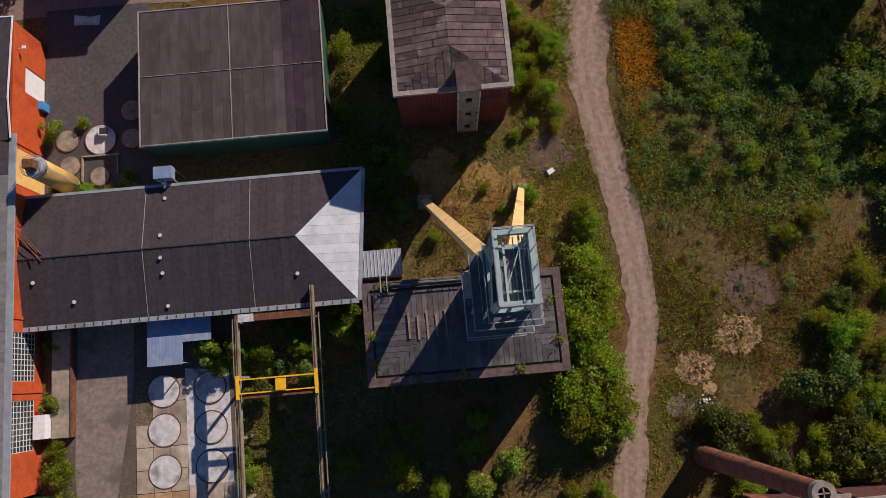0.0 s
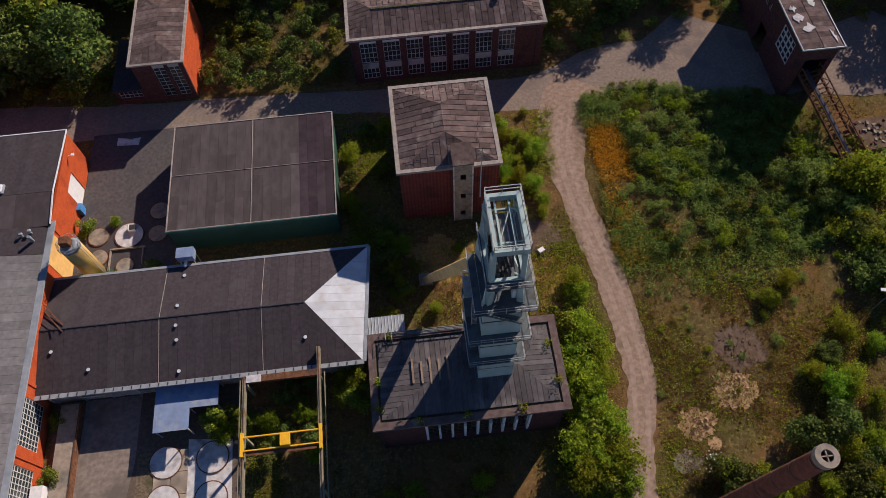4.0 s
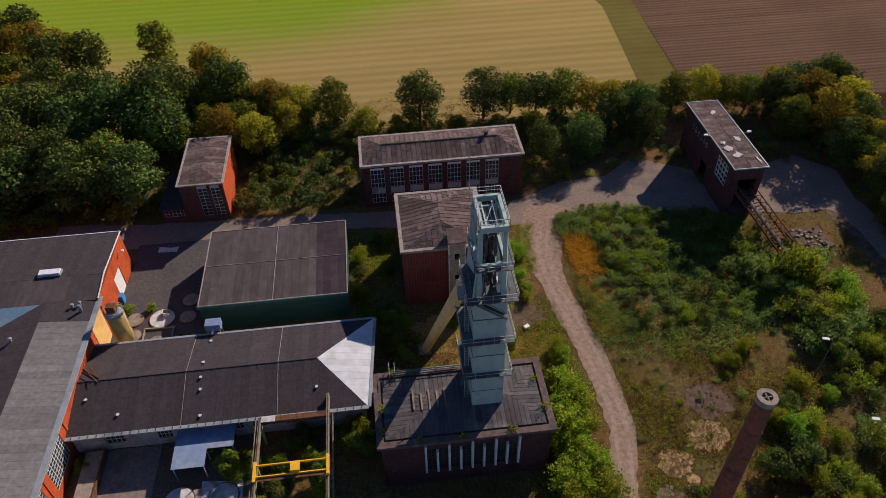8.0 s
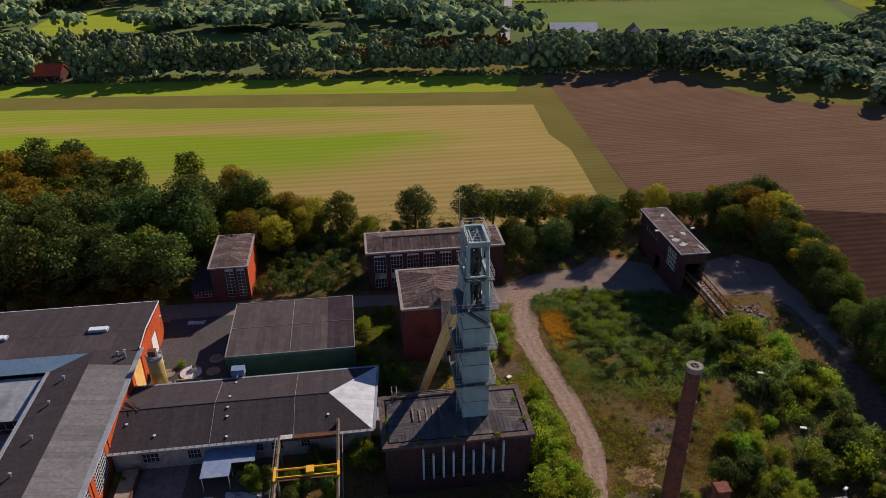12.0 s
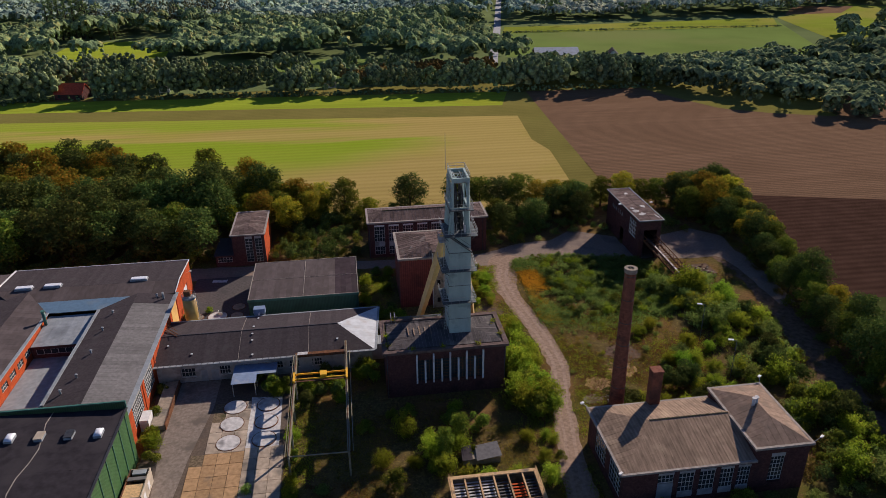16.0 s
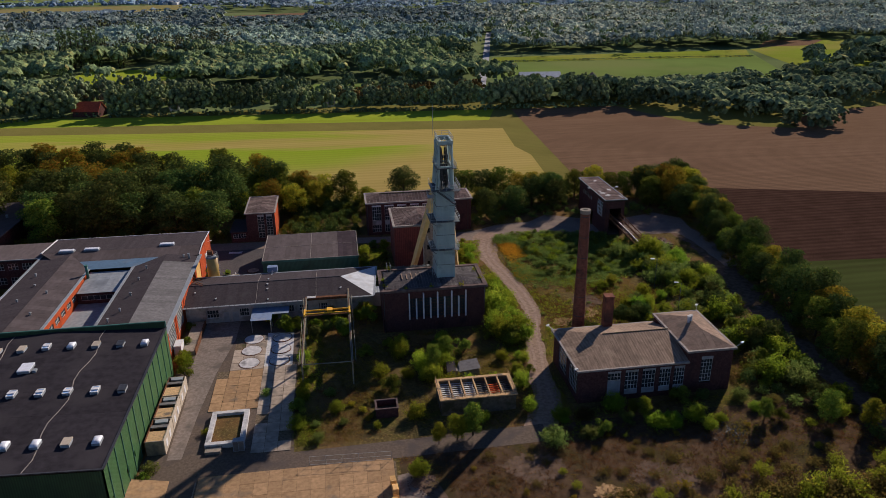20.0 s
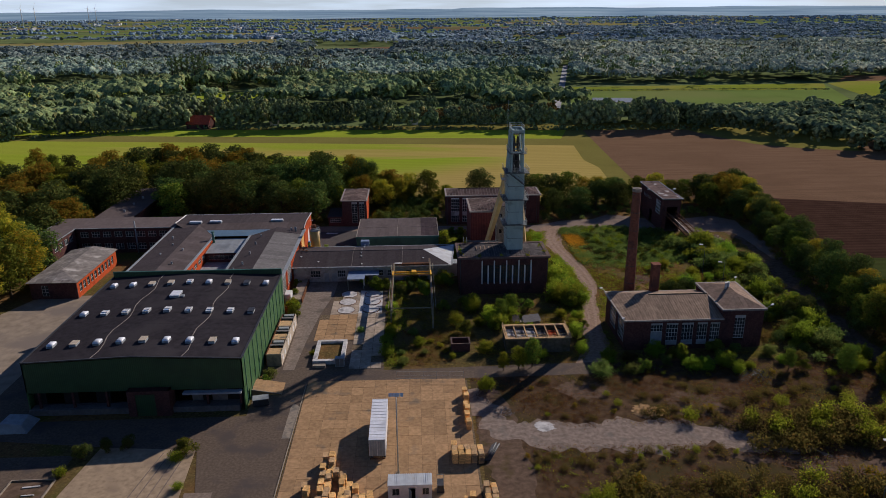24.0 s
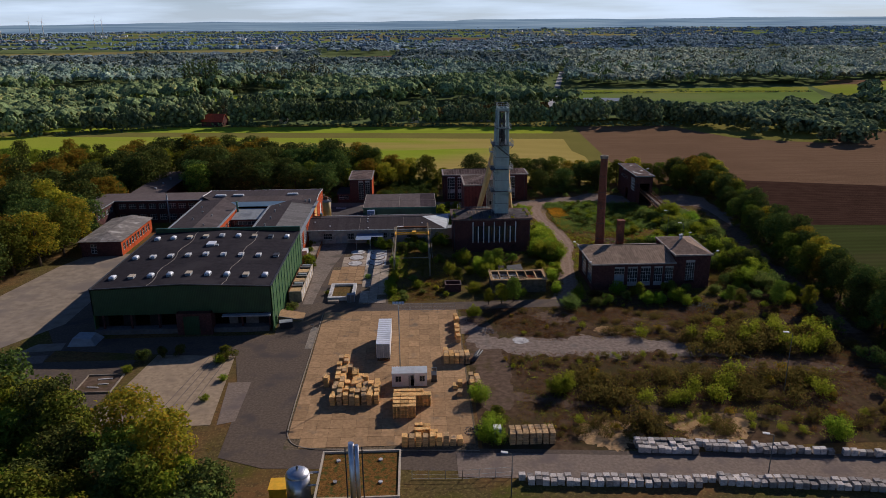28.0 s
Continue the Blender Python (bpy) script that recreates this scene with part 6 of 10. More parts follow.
slope([(-55.3, 31.5, 8.0), (-48.2, 31.5, 7.1), (-48.2, 27.45, 7.1), (-55.3, 27.45, 8.0)], 1, 4.0, "felt")
slope([(-62.0, -3.6, 6.9), (-55.35, -9.4, 8.0), (-55.35, 31.5, 8.0), (-62.0, 27.5, 6.9)], 1, 1.6, "felt")
slope([(-71.6, -3.6, 6.9), (-77.5, -9.4, 8.0), (-77.5, 35.0, 8.0), (-71.6, 27.5, 6.9)], 1, 1.6, "felt_brown")
slope([(-84.6, -6.0, 7.2), (-77.55, -9.4, 8.0), (-77.55, 35.0, 8.0), (-84.6, 36.5, 7.2)], 1, 1.6, "felt")
slope([(-71.6, 27.6, 6.9), (-62.0, 27.6, 6.9), (-55.5, 31.5, 7.4), (-79.0, 31.5, 7.4)], 0, 3.0, "blue_flash")
slope([(-71.4, 17.3, 5.6), (-62.2, 17.3, 5.6), (-62.2, 27.4, 6.3), (-71.4, 27.4, 6.3)], 0, 1.0, "pale_sheet")
slope([(-77.4, -9.5, 7.6), (-55.5, -9.5, 7.6), (-62.1, -3.7, 6.9), (-71.5, -3.7, 6.9)], 0, 2.0, "felt_grey")
part("court_floor", Mesh().box(-71.5, -62.1, -3.6, 27.4, 3.0, 3.15), M["pale_sheet"], mw, "pale flat roof at the bottom of the courtyard")
cw = [(-2.0 + 3.4 * k, 0.4 + 3.4 * k, 4.3, 5.6) for k in range(6)]
part("court_wall", Mesh().wall(1, -71.9, 0.3, -3.6, 27.4, 3.0, 6.8, cw), M["sunlit_red"], mw)
for a, b, c, d in cw:
    window(mw, 1, -71.75, a, b, c, d, 3, 2, 0.09)
part("court_wall", Mesh().wall(1, -62.1, 0.3, -3.6, 27.4, 3.0, 6.8), M["brick"], mw)
part("court_wall", Mesh().wall(0, 17.3, 0.25, -71.5, -62.1, 3.0, 5.5, [(-70.6, -63.0, 3.9, 5.0)]), M["brick"], mw)
window(mw, 0, 17.42, -70.6, -63.0, 3.9, 5.0, 6, 1, 0.09)
part("court_wall", Mesh().wall(0, -3.9, 0.25, -71.5, -62.1, 3.0, 6.8), M["render"], mw)
gt = Mesh().beam((-62.0, -3.6, 7.0), (-62.0, 27.5, 7.0), 0.55, 0.2).beam((-71.6, -3.6, 7.0), (-71.6, 27.5, 7.0), 0.55, 0.2).beam((-84.7, -6, 7.25), (-84.7, 36, 7.25), 0.5, 0.2)
part("gutter", gt, M["pale_sheet"], mw, "wide pale zinc gutters")
part("gutter", Mesh().box(-48.5, -47.7, -9.4, 32.4, 6.95, 7.15), M["pale_sheet"], mw)
vg = Mesh().beam((-48.2, 31.8, 7.4), (-48.2, 36.6, 8.08), 0.16, 0.14).beam((-48.2, 36.6, 8.08), (-48.2, 47.3, 7.48), 0.16, 0.14).beam((-84.6, 36.6, 8.1), (-84.6, 47.3, 7.5), 0.3, 0.16).beam((-84.6, 47.35, 7.42), (-48.2, 47.35, 7.42), 0.14, 0.12)
part("verge", vg, M["white"], mw)
for x, y in ((-79.0, 36.9), (-56.5, 37.6), (-73.5, 37.2)):
    sk = part("skylight_kerb", Mesh().box(x - 1.7, x + 1.7, y - 0.7, y + 0.7, 7.7, 8.3), M["pale_sheet"], mw)
    part("skylight", Mesh().box(x - 1.55, x + 1.55, y - 0.55, y + 0.55, 8.3, 8.5), M["glass_pale"], sk, "white roof light")
for x, y in ((-58.4, 24.5), (-58.6, 18.2), (-58.4, 10.4), (-58.6, 3.0), (-59.8, -1.2), (-50.4, 30.6), (-51.4, 30.2), (-79.5, 18.0), (-80.2, 10.5), (-81.4, 24.0), (-75.4, 4.0), (-75.8, 14.0)):
    z = 7.5
    part("roof_vent", Mesh().tube((x, y, z - 0.3), (x, y, z + 0.55), 0.16, n=10).tube((x, y, z + 0.55), (x, y, z + 0.7), 0.3, 0.18, 10), M["pale_sheet"], mw)
part("flue", Mesh().tube((-71.0, 24.5, 6.0), (-71.0, 24.5, 9.0), 0.3, n=12).tube((-71.0, 24.5, 9.0), (-71.0, 24.5, 9.2), 0.42, n=12), M["green_trim"], mw, "short green flue above the courtyard")
part("flue", Mesh().tube((-50.0, 29.4, 7.0), (-50.0, 29.4, 8.6), 0.22, n=12), M["pale_sheet"], mw)
sg = Mesh()
sg.beam((-48.2, 21.0, 5.4), (-45.4, 17.8, 5.6), 0.12).beam((-48.2, 20.2, 5.4), (-45.4, 17.0, 5.6), 0.12).beam((-48.2, 21.0, 6.2), (-45.4, 17.8, 6.4), 0.08)
part("pipe_bridge", sg, M["rust"], mw, "rusty steel bracket between the roofs")
ld = thing("loading_dock", -45.6, 3, "cracked concrete loading dock along the red wall", "loading dock")
part("deck", Mesh().box(-46.6, -44.3, -3.5, 9.2, 0, 0.95), M["concrete"], ld)
part("kerb", Mesh().box(-44.3, -44.1, -3.5, 9.2, 0, 1.1), M["rust"], ld)
part("shed_box", Mesh().box(-48.1, -46.7, -3.4, -0.6, 0, 2.2), M["white"], ld, "small white lean-to against the wall")

# ochre silo
sl = thing("silo", -44.7, 27.6, "tall ochre painted silo with a caged ladder and railed top", "silo")
part("barrel", Mesh().tube((-44.7, 27.6, 0.8), (-44.7, 27.6, 8.0), 1.3, n=32), M["silo"], sl)
part("skirt", Mesh().tube((-44.7, 27.6, 0), (-44.7, 27.6, 0.8), 1.05, 1.3, 32), M["silo"], sl)
part("lid", Mesh().tube((-44.7, 27.6, 8.0), (-44.7, 27.6, 8.5), 1.33, 0.85, 32), M["pale_sheet"], sl)
part("filter_box", Mesh().box(-45.5, -44.3, 27.2, 28.2, 8.4, 9.6), M["rust"], sl, "reddish filter box on the silo")
rl = Mesh()
railing(rl, [(-44.7 + 1.4 * math.cos(a * 0.785), 27.6 + 1.4 * math.sin(a * 0.785), 8.0) for a in range(9)], 1.0, 1.2, 0.025)
for k in range(24):
    rl.beam((-43.45, 27.3, 0.6 + 0.33 * k), (-43.1, 27.3, 0.6 + 0.33 * k), 0.03)
rl.beam((-43.45, 27.3, 0.3), (-43.45, 27.3, 8.6), 0.05).beam((-43.1, 27.3, 0.3), (-43.1, 27.3, 8.6), 0.05)
part("ladder", rl, M["rail"], sl)

# ---- large green hall ----
gh = thing("green_hall", -65, -30, "large green clad hall with rows of roof lights on black felt", "warehouse")
X0, X1, Y0, Y1 = -83.2, -47.0, -49.7, -10.0
part("wall_east", Mesh().wall(1, X1 - 0.2, 0.2, Y0, Y1, 0, 9.6, [(-47.6, -46.4, 0, 2.2), (-41.8, -40.8, 2.2, 3.4), (-38.0, -37.2, 2.4, 3.4)]), M["green_wall"], gh, "ribbed metal wall in lit green tone")
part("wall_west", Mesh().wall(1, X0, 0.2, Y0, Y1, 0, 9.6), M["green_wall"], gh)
part("wall_north", Mesh().wall(0, Y1 - 0.2, 0.2, X0 + 0.2, X1 - 0.2, 0, 10.9), M["green_shaded"], gh)
fw = Mesh()
fw.add([(X0, Y0, 4.3), (X1, Y0, 4.3), (X1, Y0, 9.7), (-65.1, Y0, 10.5), (X0, Y0, 9.7), (X0, Y0 + 0.2, 4.3), (X1, Y0 + 0.2, 4.3), (X1, Y0 + 0.2, 9.7), (-65.1, Y0 + 0.2, 10.5), (X0, Y0 + 0.2, 9.7)],
       [(0, 1, 2, 3, 4), (9, 8, 7, 6, 5), (1, 0, 5, 6), (2, 1, 6, 7), (3, 2, 7, 8), (4, 3, 8, 9), (0, 4, 9, 5)])
part("wall_south", fw, M["green_shaded"], gh, "ribbed gable wall in green darkened for shade")
# dock shade put into the colours: near-black back wall, dark grey plinth and panels
part("dock_back", Mesh().wall(0, Y0 + 1.6, 0.25, X0 + 0.2, X1 - 0.2, 0, 4.3, [(-81 + 5.4 * k, -78 + 5.4 * k, 1.2, 3.6) for k in range(6)]), M["unlit_room"], gh, "recessed loading front painted near-black as shade")
part("dock_ceiling", Mesh().box(X0, X1, Y0 + 0.05, Y0 + 1.6, 4.1, 4.3), M["green_shaded"], gh)
part("dock_plinth", Mesh().box(X0, -66.2, Y0 - 0.4, Y0 + 1.6, 0, 1.05).box(-59.2, X1 - 1.0, Y0 - 0.4, Y0 + 1.6, 0, 1.05), M["felt_grey"], gh, "concrete loading plinth in a tone darkened for shade")
for k in range(7):
    x = -81.6 + 5.6 * k
    if not -67 < x < -58.5:
        part("dock_post", Mesh().box(x, x + 0.35, Y0 + 0.2, Y0 + 0.6, 1.05, 4.1), M["brick"], gh)
part("gate_house", Mesh().wall(0, Y0 - 1.4, 0.25, -66.2, -59.2, 0, 4.7, [(-64.9, -61.6, 0, 4.1)]).box(-66.2, -65.95, Y0 - 1.15, Y0 + 1.5, 0, 4.7).box(-59.45, -59.2, Y0 - 1.15, Y0 + 1.5, 0, 4.7).box(-66.2, -59.2, Y0 - 1.15, Y0 + 0.0, 4.5, 4.7), M["brick"], gh, "red brick gateway under the hall")
part("gate", Mesh().box(-64.9, -61.6, Y0 - 1.25, Y0 - 1.15, 0, 4.1), M["green_shaded"], gh)
part("dock_canopy", Mesh().box(-57.2, -47.4, Y0 - 0.9, Y0 + 0.2, 3.55, 3.85), M["pale_sheet"], gh, "pale canopy edge over the dock")
part("dock_panel", Mesh().box(-56.4, -54.6, Y0 + 1.5, Y0 + 1.6, 1.1, 3.2).box(-53.0, -50.4, Y0 + 1.5, Y0 + 1.6, 1.1, 3.3), M["felt_grey"], gh)
zz = lambda x: 9.75 + 0.75 * (1 - abs(x + 65.1) / 18.1)
part("roof_deck", Mesh().plate([(X0, Y0, 9.62), (-65.1, Y0, 10.38), (-65.1, Y1, 10.38), (X0, Y1, 9.62)], 0.15).plate([(-65.1, Y0, 10.38), (X1, Y0, 9.62), (X1, Y1, 9.62), (-65.1, Y1, 10.38)], 0.15), M["dark_joint"], gh)
sheets(gh, [(X0, Y0, 9.75), (-65.1, Y0, 10.5), (-65.1, Y1, 10.5), (X0, Y1, 9.75)], 1, 6.6, M["felt_black"], gap=0.015, rise=0.008, rng=random.Random(9), rows=2)
sheets(gh, [(-65.1, Y0, 10.5), (X1, Y0, 9.75), (X1, Y1, 9.75), (-65.1, Y1, 10.5)], 1, 6.6, M["felt_black"], gap=0.015, rise=0.008, rng=random.Random(19), rows=2)
part("roof_edge", Mesh().beam((X1, Y0, 9.78), (X1, Y1, 9.78), 0.3, 0.2).beam((X0, Y0, 9.78), (X0, Y1, 9.78), 0.3, 0.2).beam((X0, Y0, 9.78), (-65.1, Y0, 10.56), 0.25, 0.16).beam((-65.1, Y0, 10.56), (X1, Y0, 9.78), 0.25, 0.16), M["dark_metal"], gh)
part("parapet", Mesh().box(X0, X1, Y1 - 0.05, Y1 + 0.25, 9.6, 11.0), M["green_trim"], gh, "blue-green metal parapet on the back edge")
for x in (-72.0, -57.0):
    sm = Mesh()
    yv = [Y0 + (Y1 - Y0) * k / 14 for k in range(15)]
    for k in range(14):
        xa, xb = x + 0.5 * math.sin(k * 1.3), x + 0.5 * math.sin((k + 1) * 1.3)
        sm.beam((xa, yv[k], zz(xa) + 0.03), (xb, yv[k + 1], zz(xb) + 0.03), 0.12, 0.03)
    part("cable", sm, M["felt_seam"], gh, "pale lightning cable across the roof")
for k in range(12):
    y = Y0 + 1.7 + 3.3 * k
    part("wall_rib", Mesh().box(X1, X1 + 0.1, y, y + 0.12, 0.2, 9.5), M["green_trim"], gh)


def rooflight(x, y, kind, big=False):
    z = zz(x)
    sx, sy = (1.1, 1.7) if not big else (1.8, 2.6)
    kb = part("rooflight_kerb", Mesh().box(x - sx / 2, x + sx / 2, y - sy / 2, y + sy / 2, z - 0.05, z + 0.4), M["pale_sheet"], gh)
    vs, n = [], 8
    mb = Mesh()
    if kind == "dome":
        for j in range(4):
            q = j / 3 * math.pi / 2
            for i in range(12):
                a = 2 * math.pi * (i + (0.5 if i % 3 else 0.5)) / 12
                c, s = math.cos(a), math.sin(a)
                k = 1 / max(abs(c), abs(s))
                vs.append((x + c * k * sx / 2 * math.cos(q * 0.92), y + s * k * sy / 2 * math.cos(q * 0.92), z + 0.4 + 0.38 * math.sin(q)))
        fs = [(j * 12 + i, j * 12 + (i + 1) % 12, j * 12 + 12 + (i + 1) % 12, j * 12 + 12 + i) for j in range(3) for i in range(12)] + [tuple(range(36, 48))]
        mb.add(vs, fs, True)
        part("rooflight_dome", mb, M["glass_pale"], kb, "milky white dome")
    elif kind == "clear":
        mb.box(x - sx / 2, x + sx / 2, y - sy / 2, y + sy / 2, z + 0.4, z + 0.46)
        part("rooflight_pane", mb, M["glass_blue"], kb, "glassy roof light painted blue as mirrored sky")
        part("rooflight_frame", kerb_roof(Mesh(), x - sx / 2 - 0.02, x + sx / 2 + 0.02, y - sy / 2 - 0.02, y + sy / 2 + 0.02, z + 0.4, z + 0.5, 0.14).box(x - sx / 2, x + sx / 2, y - 0.3, y + 0.3, z + 0.46, z + 0.6), M["white"], kb)
    else:
        mb.box(x - sx / 2 - 0.03, x + sx / 2 + 0.03, y - sy / 2 - 0.03, y + sy / 2 + 0.03, z + 0.4, z + 0.55)
        part("rooflight_cover", mb, M["beige"] if kind == "board" else M["glass_pale"] if kind == "big" else M["dark_metal"], kb, "boarded beige roof light cover" if kind == "board" else "")


kinds = [["dome", "dome", "board", "board", "clear", "dome", "board", "dark", "dome"], ["dome", "clear", "clear", "clear", "clear", "clear", "clear", "clear", "dark"], ["dome", "board", "dome", "dome", "board", "dome", "dome", "board", "dome"]]
for j, y in enumerate((-16.0, -30.6, -43.7)):
    for i in range(9):
        rooflight(-80.8 + 3.94 * i, y, kinds[j][i])
rooflight(-65.8, -22.9, "big", True)
part("roof_fan", Mesh().box(-64.6, -64.0, -24.0, -23.2, 10.3, 10.8), M["pale_sheet"], gh)

# row of old containers beside the hall
for k, y in enumerate((-34.4, -28.0, -21.6)):
    c = thing("old_container", -45.0, y + 3, "rusting beige container with a rotten open roof", "container", "old containers by the hall")
    part("side", Mesh().box(-43.7, -43.55, y, y + 6.1, 0, 2.6), M["beige"], c, "beige panels with rust")
    part("side", Mesh().box(-46.5, -46.35, y, y + 6.1, 0, 2.6), M["rust"], c)
    part("end", Mesh().box(-46.35, -43.7, y, y + 0.15, 0, 2.6), M["concrete"], c)
    part("end", Mesh().box(-46.35, -43.7, y + 5.95, y + 6.1, 0, 2.6), M["concrete"], c)
    part("roof", Mesh().box(-46.35, -43.7, y + 0.15, y + 3.0, 2.3, 2.42), M["old_wood"], c)
    part("roof", Mesh().box(-46.3, -43.75, y + 3.6, y + 4.3, 2.5, 2.68), M["felt_grey"], c)
    part("roof_panel", Mesh().box(-45.9, -44.0, y + 4.8, y + 5.7, 2.5, 2.75), M["pale_sheet"], c)
    part("floor", Mesh().box(-46.35, -43.7, y + 0.15, y + 5.95, 0.1, 0.25), M["dark_joint"], c)
    for dy in (1.0, 3.4):
        part("panel", Mesh().box(-43.55, -43.5, y + dy, y + dy + 0.9, 0.7, 1.9), M["white"], c, "white panel on the container side")
rp = thing("loading_ramp", -44.5, -43, "sloping concrete ramp up to the hall's side door", "ramp")
part("slab", Mesh().add([(-47, -45.2, 0), (-41.8, -45.2, 0), (-41.8, -41.0, 0), (-47, -41.0, 0), (-47, -45.2, 1.1), (-47, -41.0, 1.1), (-41.8, -45.2, 0.12), (-41.8, -41.0, 0.12)], [(0, 1, 6, 4), (2, 3, 5, 7), (1, 2, 7, 6), (3, 0, 4, 5), (4, 6, 7, 5)]), M["slab"], rp)
part("kerb", Mesh().beam((-47, -45.2, 1.15), (-41.8, -45.2, 0.2), 0.2, 0.2), M["concrete"], rp)
sk = thing("skip", -44.8, -48.5, "small battered grey skip by the hall corner", "skip")
part("body", Mesh().turned(pose(-44.8, -48.3, 0.15, 0, 0, 12), 2.6, 1.6, 1.2), M["dark_metal"], sk)
part("rim", Mesh().turned(pose(-44.8, -48.3, 1.35, 0, 0, 12), 2.7, 1.7, 0.1), M["pale_sheet"], sk)
tc = thing("tarpaulin_stack", -83.5, -53.5, "pallets under a pale blue tarpaulin beside the hall", "covered stack")
part("tarpaulin", Mesh().add([(-86.5, -55.5, 0), (-81.0, -55.5, 0), (-81.0, -51.0, 0), (-86.5, -51.0, 0), (-85.6, -54.6, 1.5), (-82.0, -54.8, 1.3), (-82.2, -51.8, 1.4), (-85.2, -52.0, 1.7)], [(0, 1, 5, 4), (1, 2, 6, 5), (2, 3, 7, 6), (3, 0, 4, 7), (4, 5, 6, 7)]), M["pale_sheet"], tc)

# ---- west wings ----
ww = thing("office_wing", -100, 40, "two-storey brown brick office wing with a flat felt roof", "office building")
ow = [(-117 + 3.1 * k, -114.8 + 3.1 * k, 4.6, 6.2) for k in range(10)] + [(-117 + 3.1 * k, -114.8 + 3.1 * k, 1.0, 2.8) for k in range(10)]
part("wall", Mesh().wall(0, 36.0, 0.3, -112.2, -84.5, 0, 7.0, ow).wall(0, 45.6, 0.3, -119, -84.5, 0, 7.0).wall(1, -119, 0.3, 22.5, 45.6, 0, 7.0).wall(1, -112.5, 0.3, 22.8, 36.0, 0, 7.0, [(23.6 + 2.9 * k, 25.8 + 2.9 * k, 4.3, 6.0) for k in range(4)]).wall(0, 22.5, 0.3, -119, -112.2, 0, 7.0, [(-117.6, -113.8, 1.2, 6.2)]), M["brick"], ww)
for a, b, c, d in ow:
    if a > -112.2:
        window(ww, 0, 36.15, a, b, c, d, 3, 2, 0.12)
for k in range(4):
    window(ww, 1, -112.35, 23.6 + 2.9 * k, 25.8 + 2.9 * k, 4.3, 6.0, 3, 1, 0.14)
window(ww, 0, 22.65, -117.6, -113.8, 1.2, 6.2, 3, 4, 0.12)
part("roof", Mesh().prism([(-119.5, 22.0), (-111.8, 22.0), (-111.8, 35.5), (-84.4, 35.5), (-84.4, 46.2), (-119.5, 46.2)], 7.0, 7.3), M["felt_brown"], ww)
part("roof_edge", Mesh().beam((-119.5, 22.0, 7.3), (-111.8, 22.0, 7.3), 0.2, 0.15).beam((-111.8, 22, 7.3), (-111.8, 35.5, 7.3), 0.2, 0.15).beam((-111.8, 35.5, 7.3), (-84.4, 35.5, 7.3), 0.2, 0.15).beam((-119.5, 22, 7.3), (-119.5, 46.2, 7.3), 0.2, 0.15), M["pale_sheet"], ww)
part("flue_pipe", Mesh().tube((-95.5, 35.8, 0), (-95.5, 35.8, 9.2), 0.2, n=10), M["pale_sheet"], ww, "pale steel flue up the wall")
lw = thing("canteen_wing", -103, 14, "low brick wing with a pale stained felt roof", "brick building")
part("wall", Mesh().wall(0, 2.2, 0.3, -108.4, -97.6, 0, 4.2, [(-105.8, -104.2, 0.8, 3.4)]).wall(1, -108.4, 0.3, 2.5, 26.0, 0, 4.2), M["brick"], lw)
part("wall_east", Mesh().wall(1, -97.9, 0.3, 2.5, 26.0, 0, 4.2, [(3.6 + 2.1 * k, 5.0 + 2.1 * k, 1.2, 3.2) for k in range(10)]), M["sunlit_red"], lw, "brick wall coloured orange-red as if sunlit")
for k in range(10):
    window(lw, 1, -97.75, 3.6 + 2.1 * k, 5.0 + 2.1 * k, 1.2, 3.2, 2, 2, 0.12)
window(lw, 0, 2.35, -105.8, -104.2, 0.8, 3.4, 2, 3, 0.1)
ra, rb = (-103.0, 7.5, 5.4), (-103.0, 25.8, 5.4)
part("roof_deck", under_roof(-109.0, -97.0, 1.6, 26.2, 4.3, ra, rb), M["dark_joint"], lw)
hip(lw, -109.0, -97.0, 1.6, 26.2, 4.3, ra, rb, M["felt_pale"], 2.0, 2, 14, 0.03)
rw = thing("rear_wing", -107, 68, "flat-roofed brown brick wing running back into the trees", "brick building")
part("wall", Mesh().box(-112.3, -101.8, 46.3, 86, 0, 6.0), M["brick"], rw)
part("roof", Mesh().box(-112.7, -101.4, 46.3, 86.4, 6.0, 6.25), M["felt_brown"], rw)
for y in (56, 64, 72):
    part("roof_vent", Mesh().tube((-106, y, 6.2), (-106, y, 7.0), 0.35, n=10), M["pale_sheet"], rw)


# ---- crane runway ----
cr = thing("crane_runway", -18.6, -5, "weathered steel crane runway on posts with a yellow travelling crane", "gantry crane")
for x, y0, y1 in ((-23.0, -19.0, 8.3), (-14.15, -19.2, 11.5)):
    g = Mesh().box(x - 0.07, x + 0.07, y0, y1, 4.55, 5.05).box(x - 0.2, x + 0.2, y0, y1, 5.05, 5.12).box(x - 0.2, x + 0.2, y0, y1, 4.48, 4.55)
    b = part("runway_beam", g, M["olive"], cr)
    part("crane_rail", Mesh().box(x - 0.04, x + 0.04, y0, y1, 5.12, 5.2), M["rust"], b)
for x in (-23.5, -13.5):
    part("side_beam", Mesh().beam((x, -19.0, 4.9), (x, 8.3, 4.9), 0.1, 0.16), M["olive"], cr)
for y in (-18.8, -12, -5.2, 1.6, 8.0):
    for x in (-23.0, -14.15):
        part("post", Mesh().box(x - 0.14, x + 0.14, y - 0.14, y + 0.14, 0, 4.5), M["olive"], cr)
        part("bracket", Mesh().beam((x, y, 4.4), (x + (-0.5 if x < -20 else 0.65), y, 4.85), 0.1), M["rust"], cr)
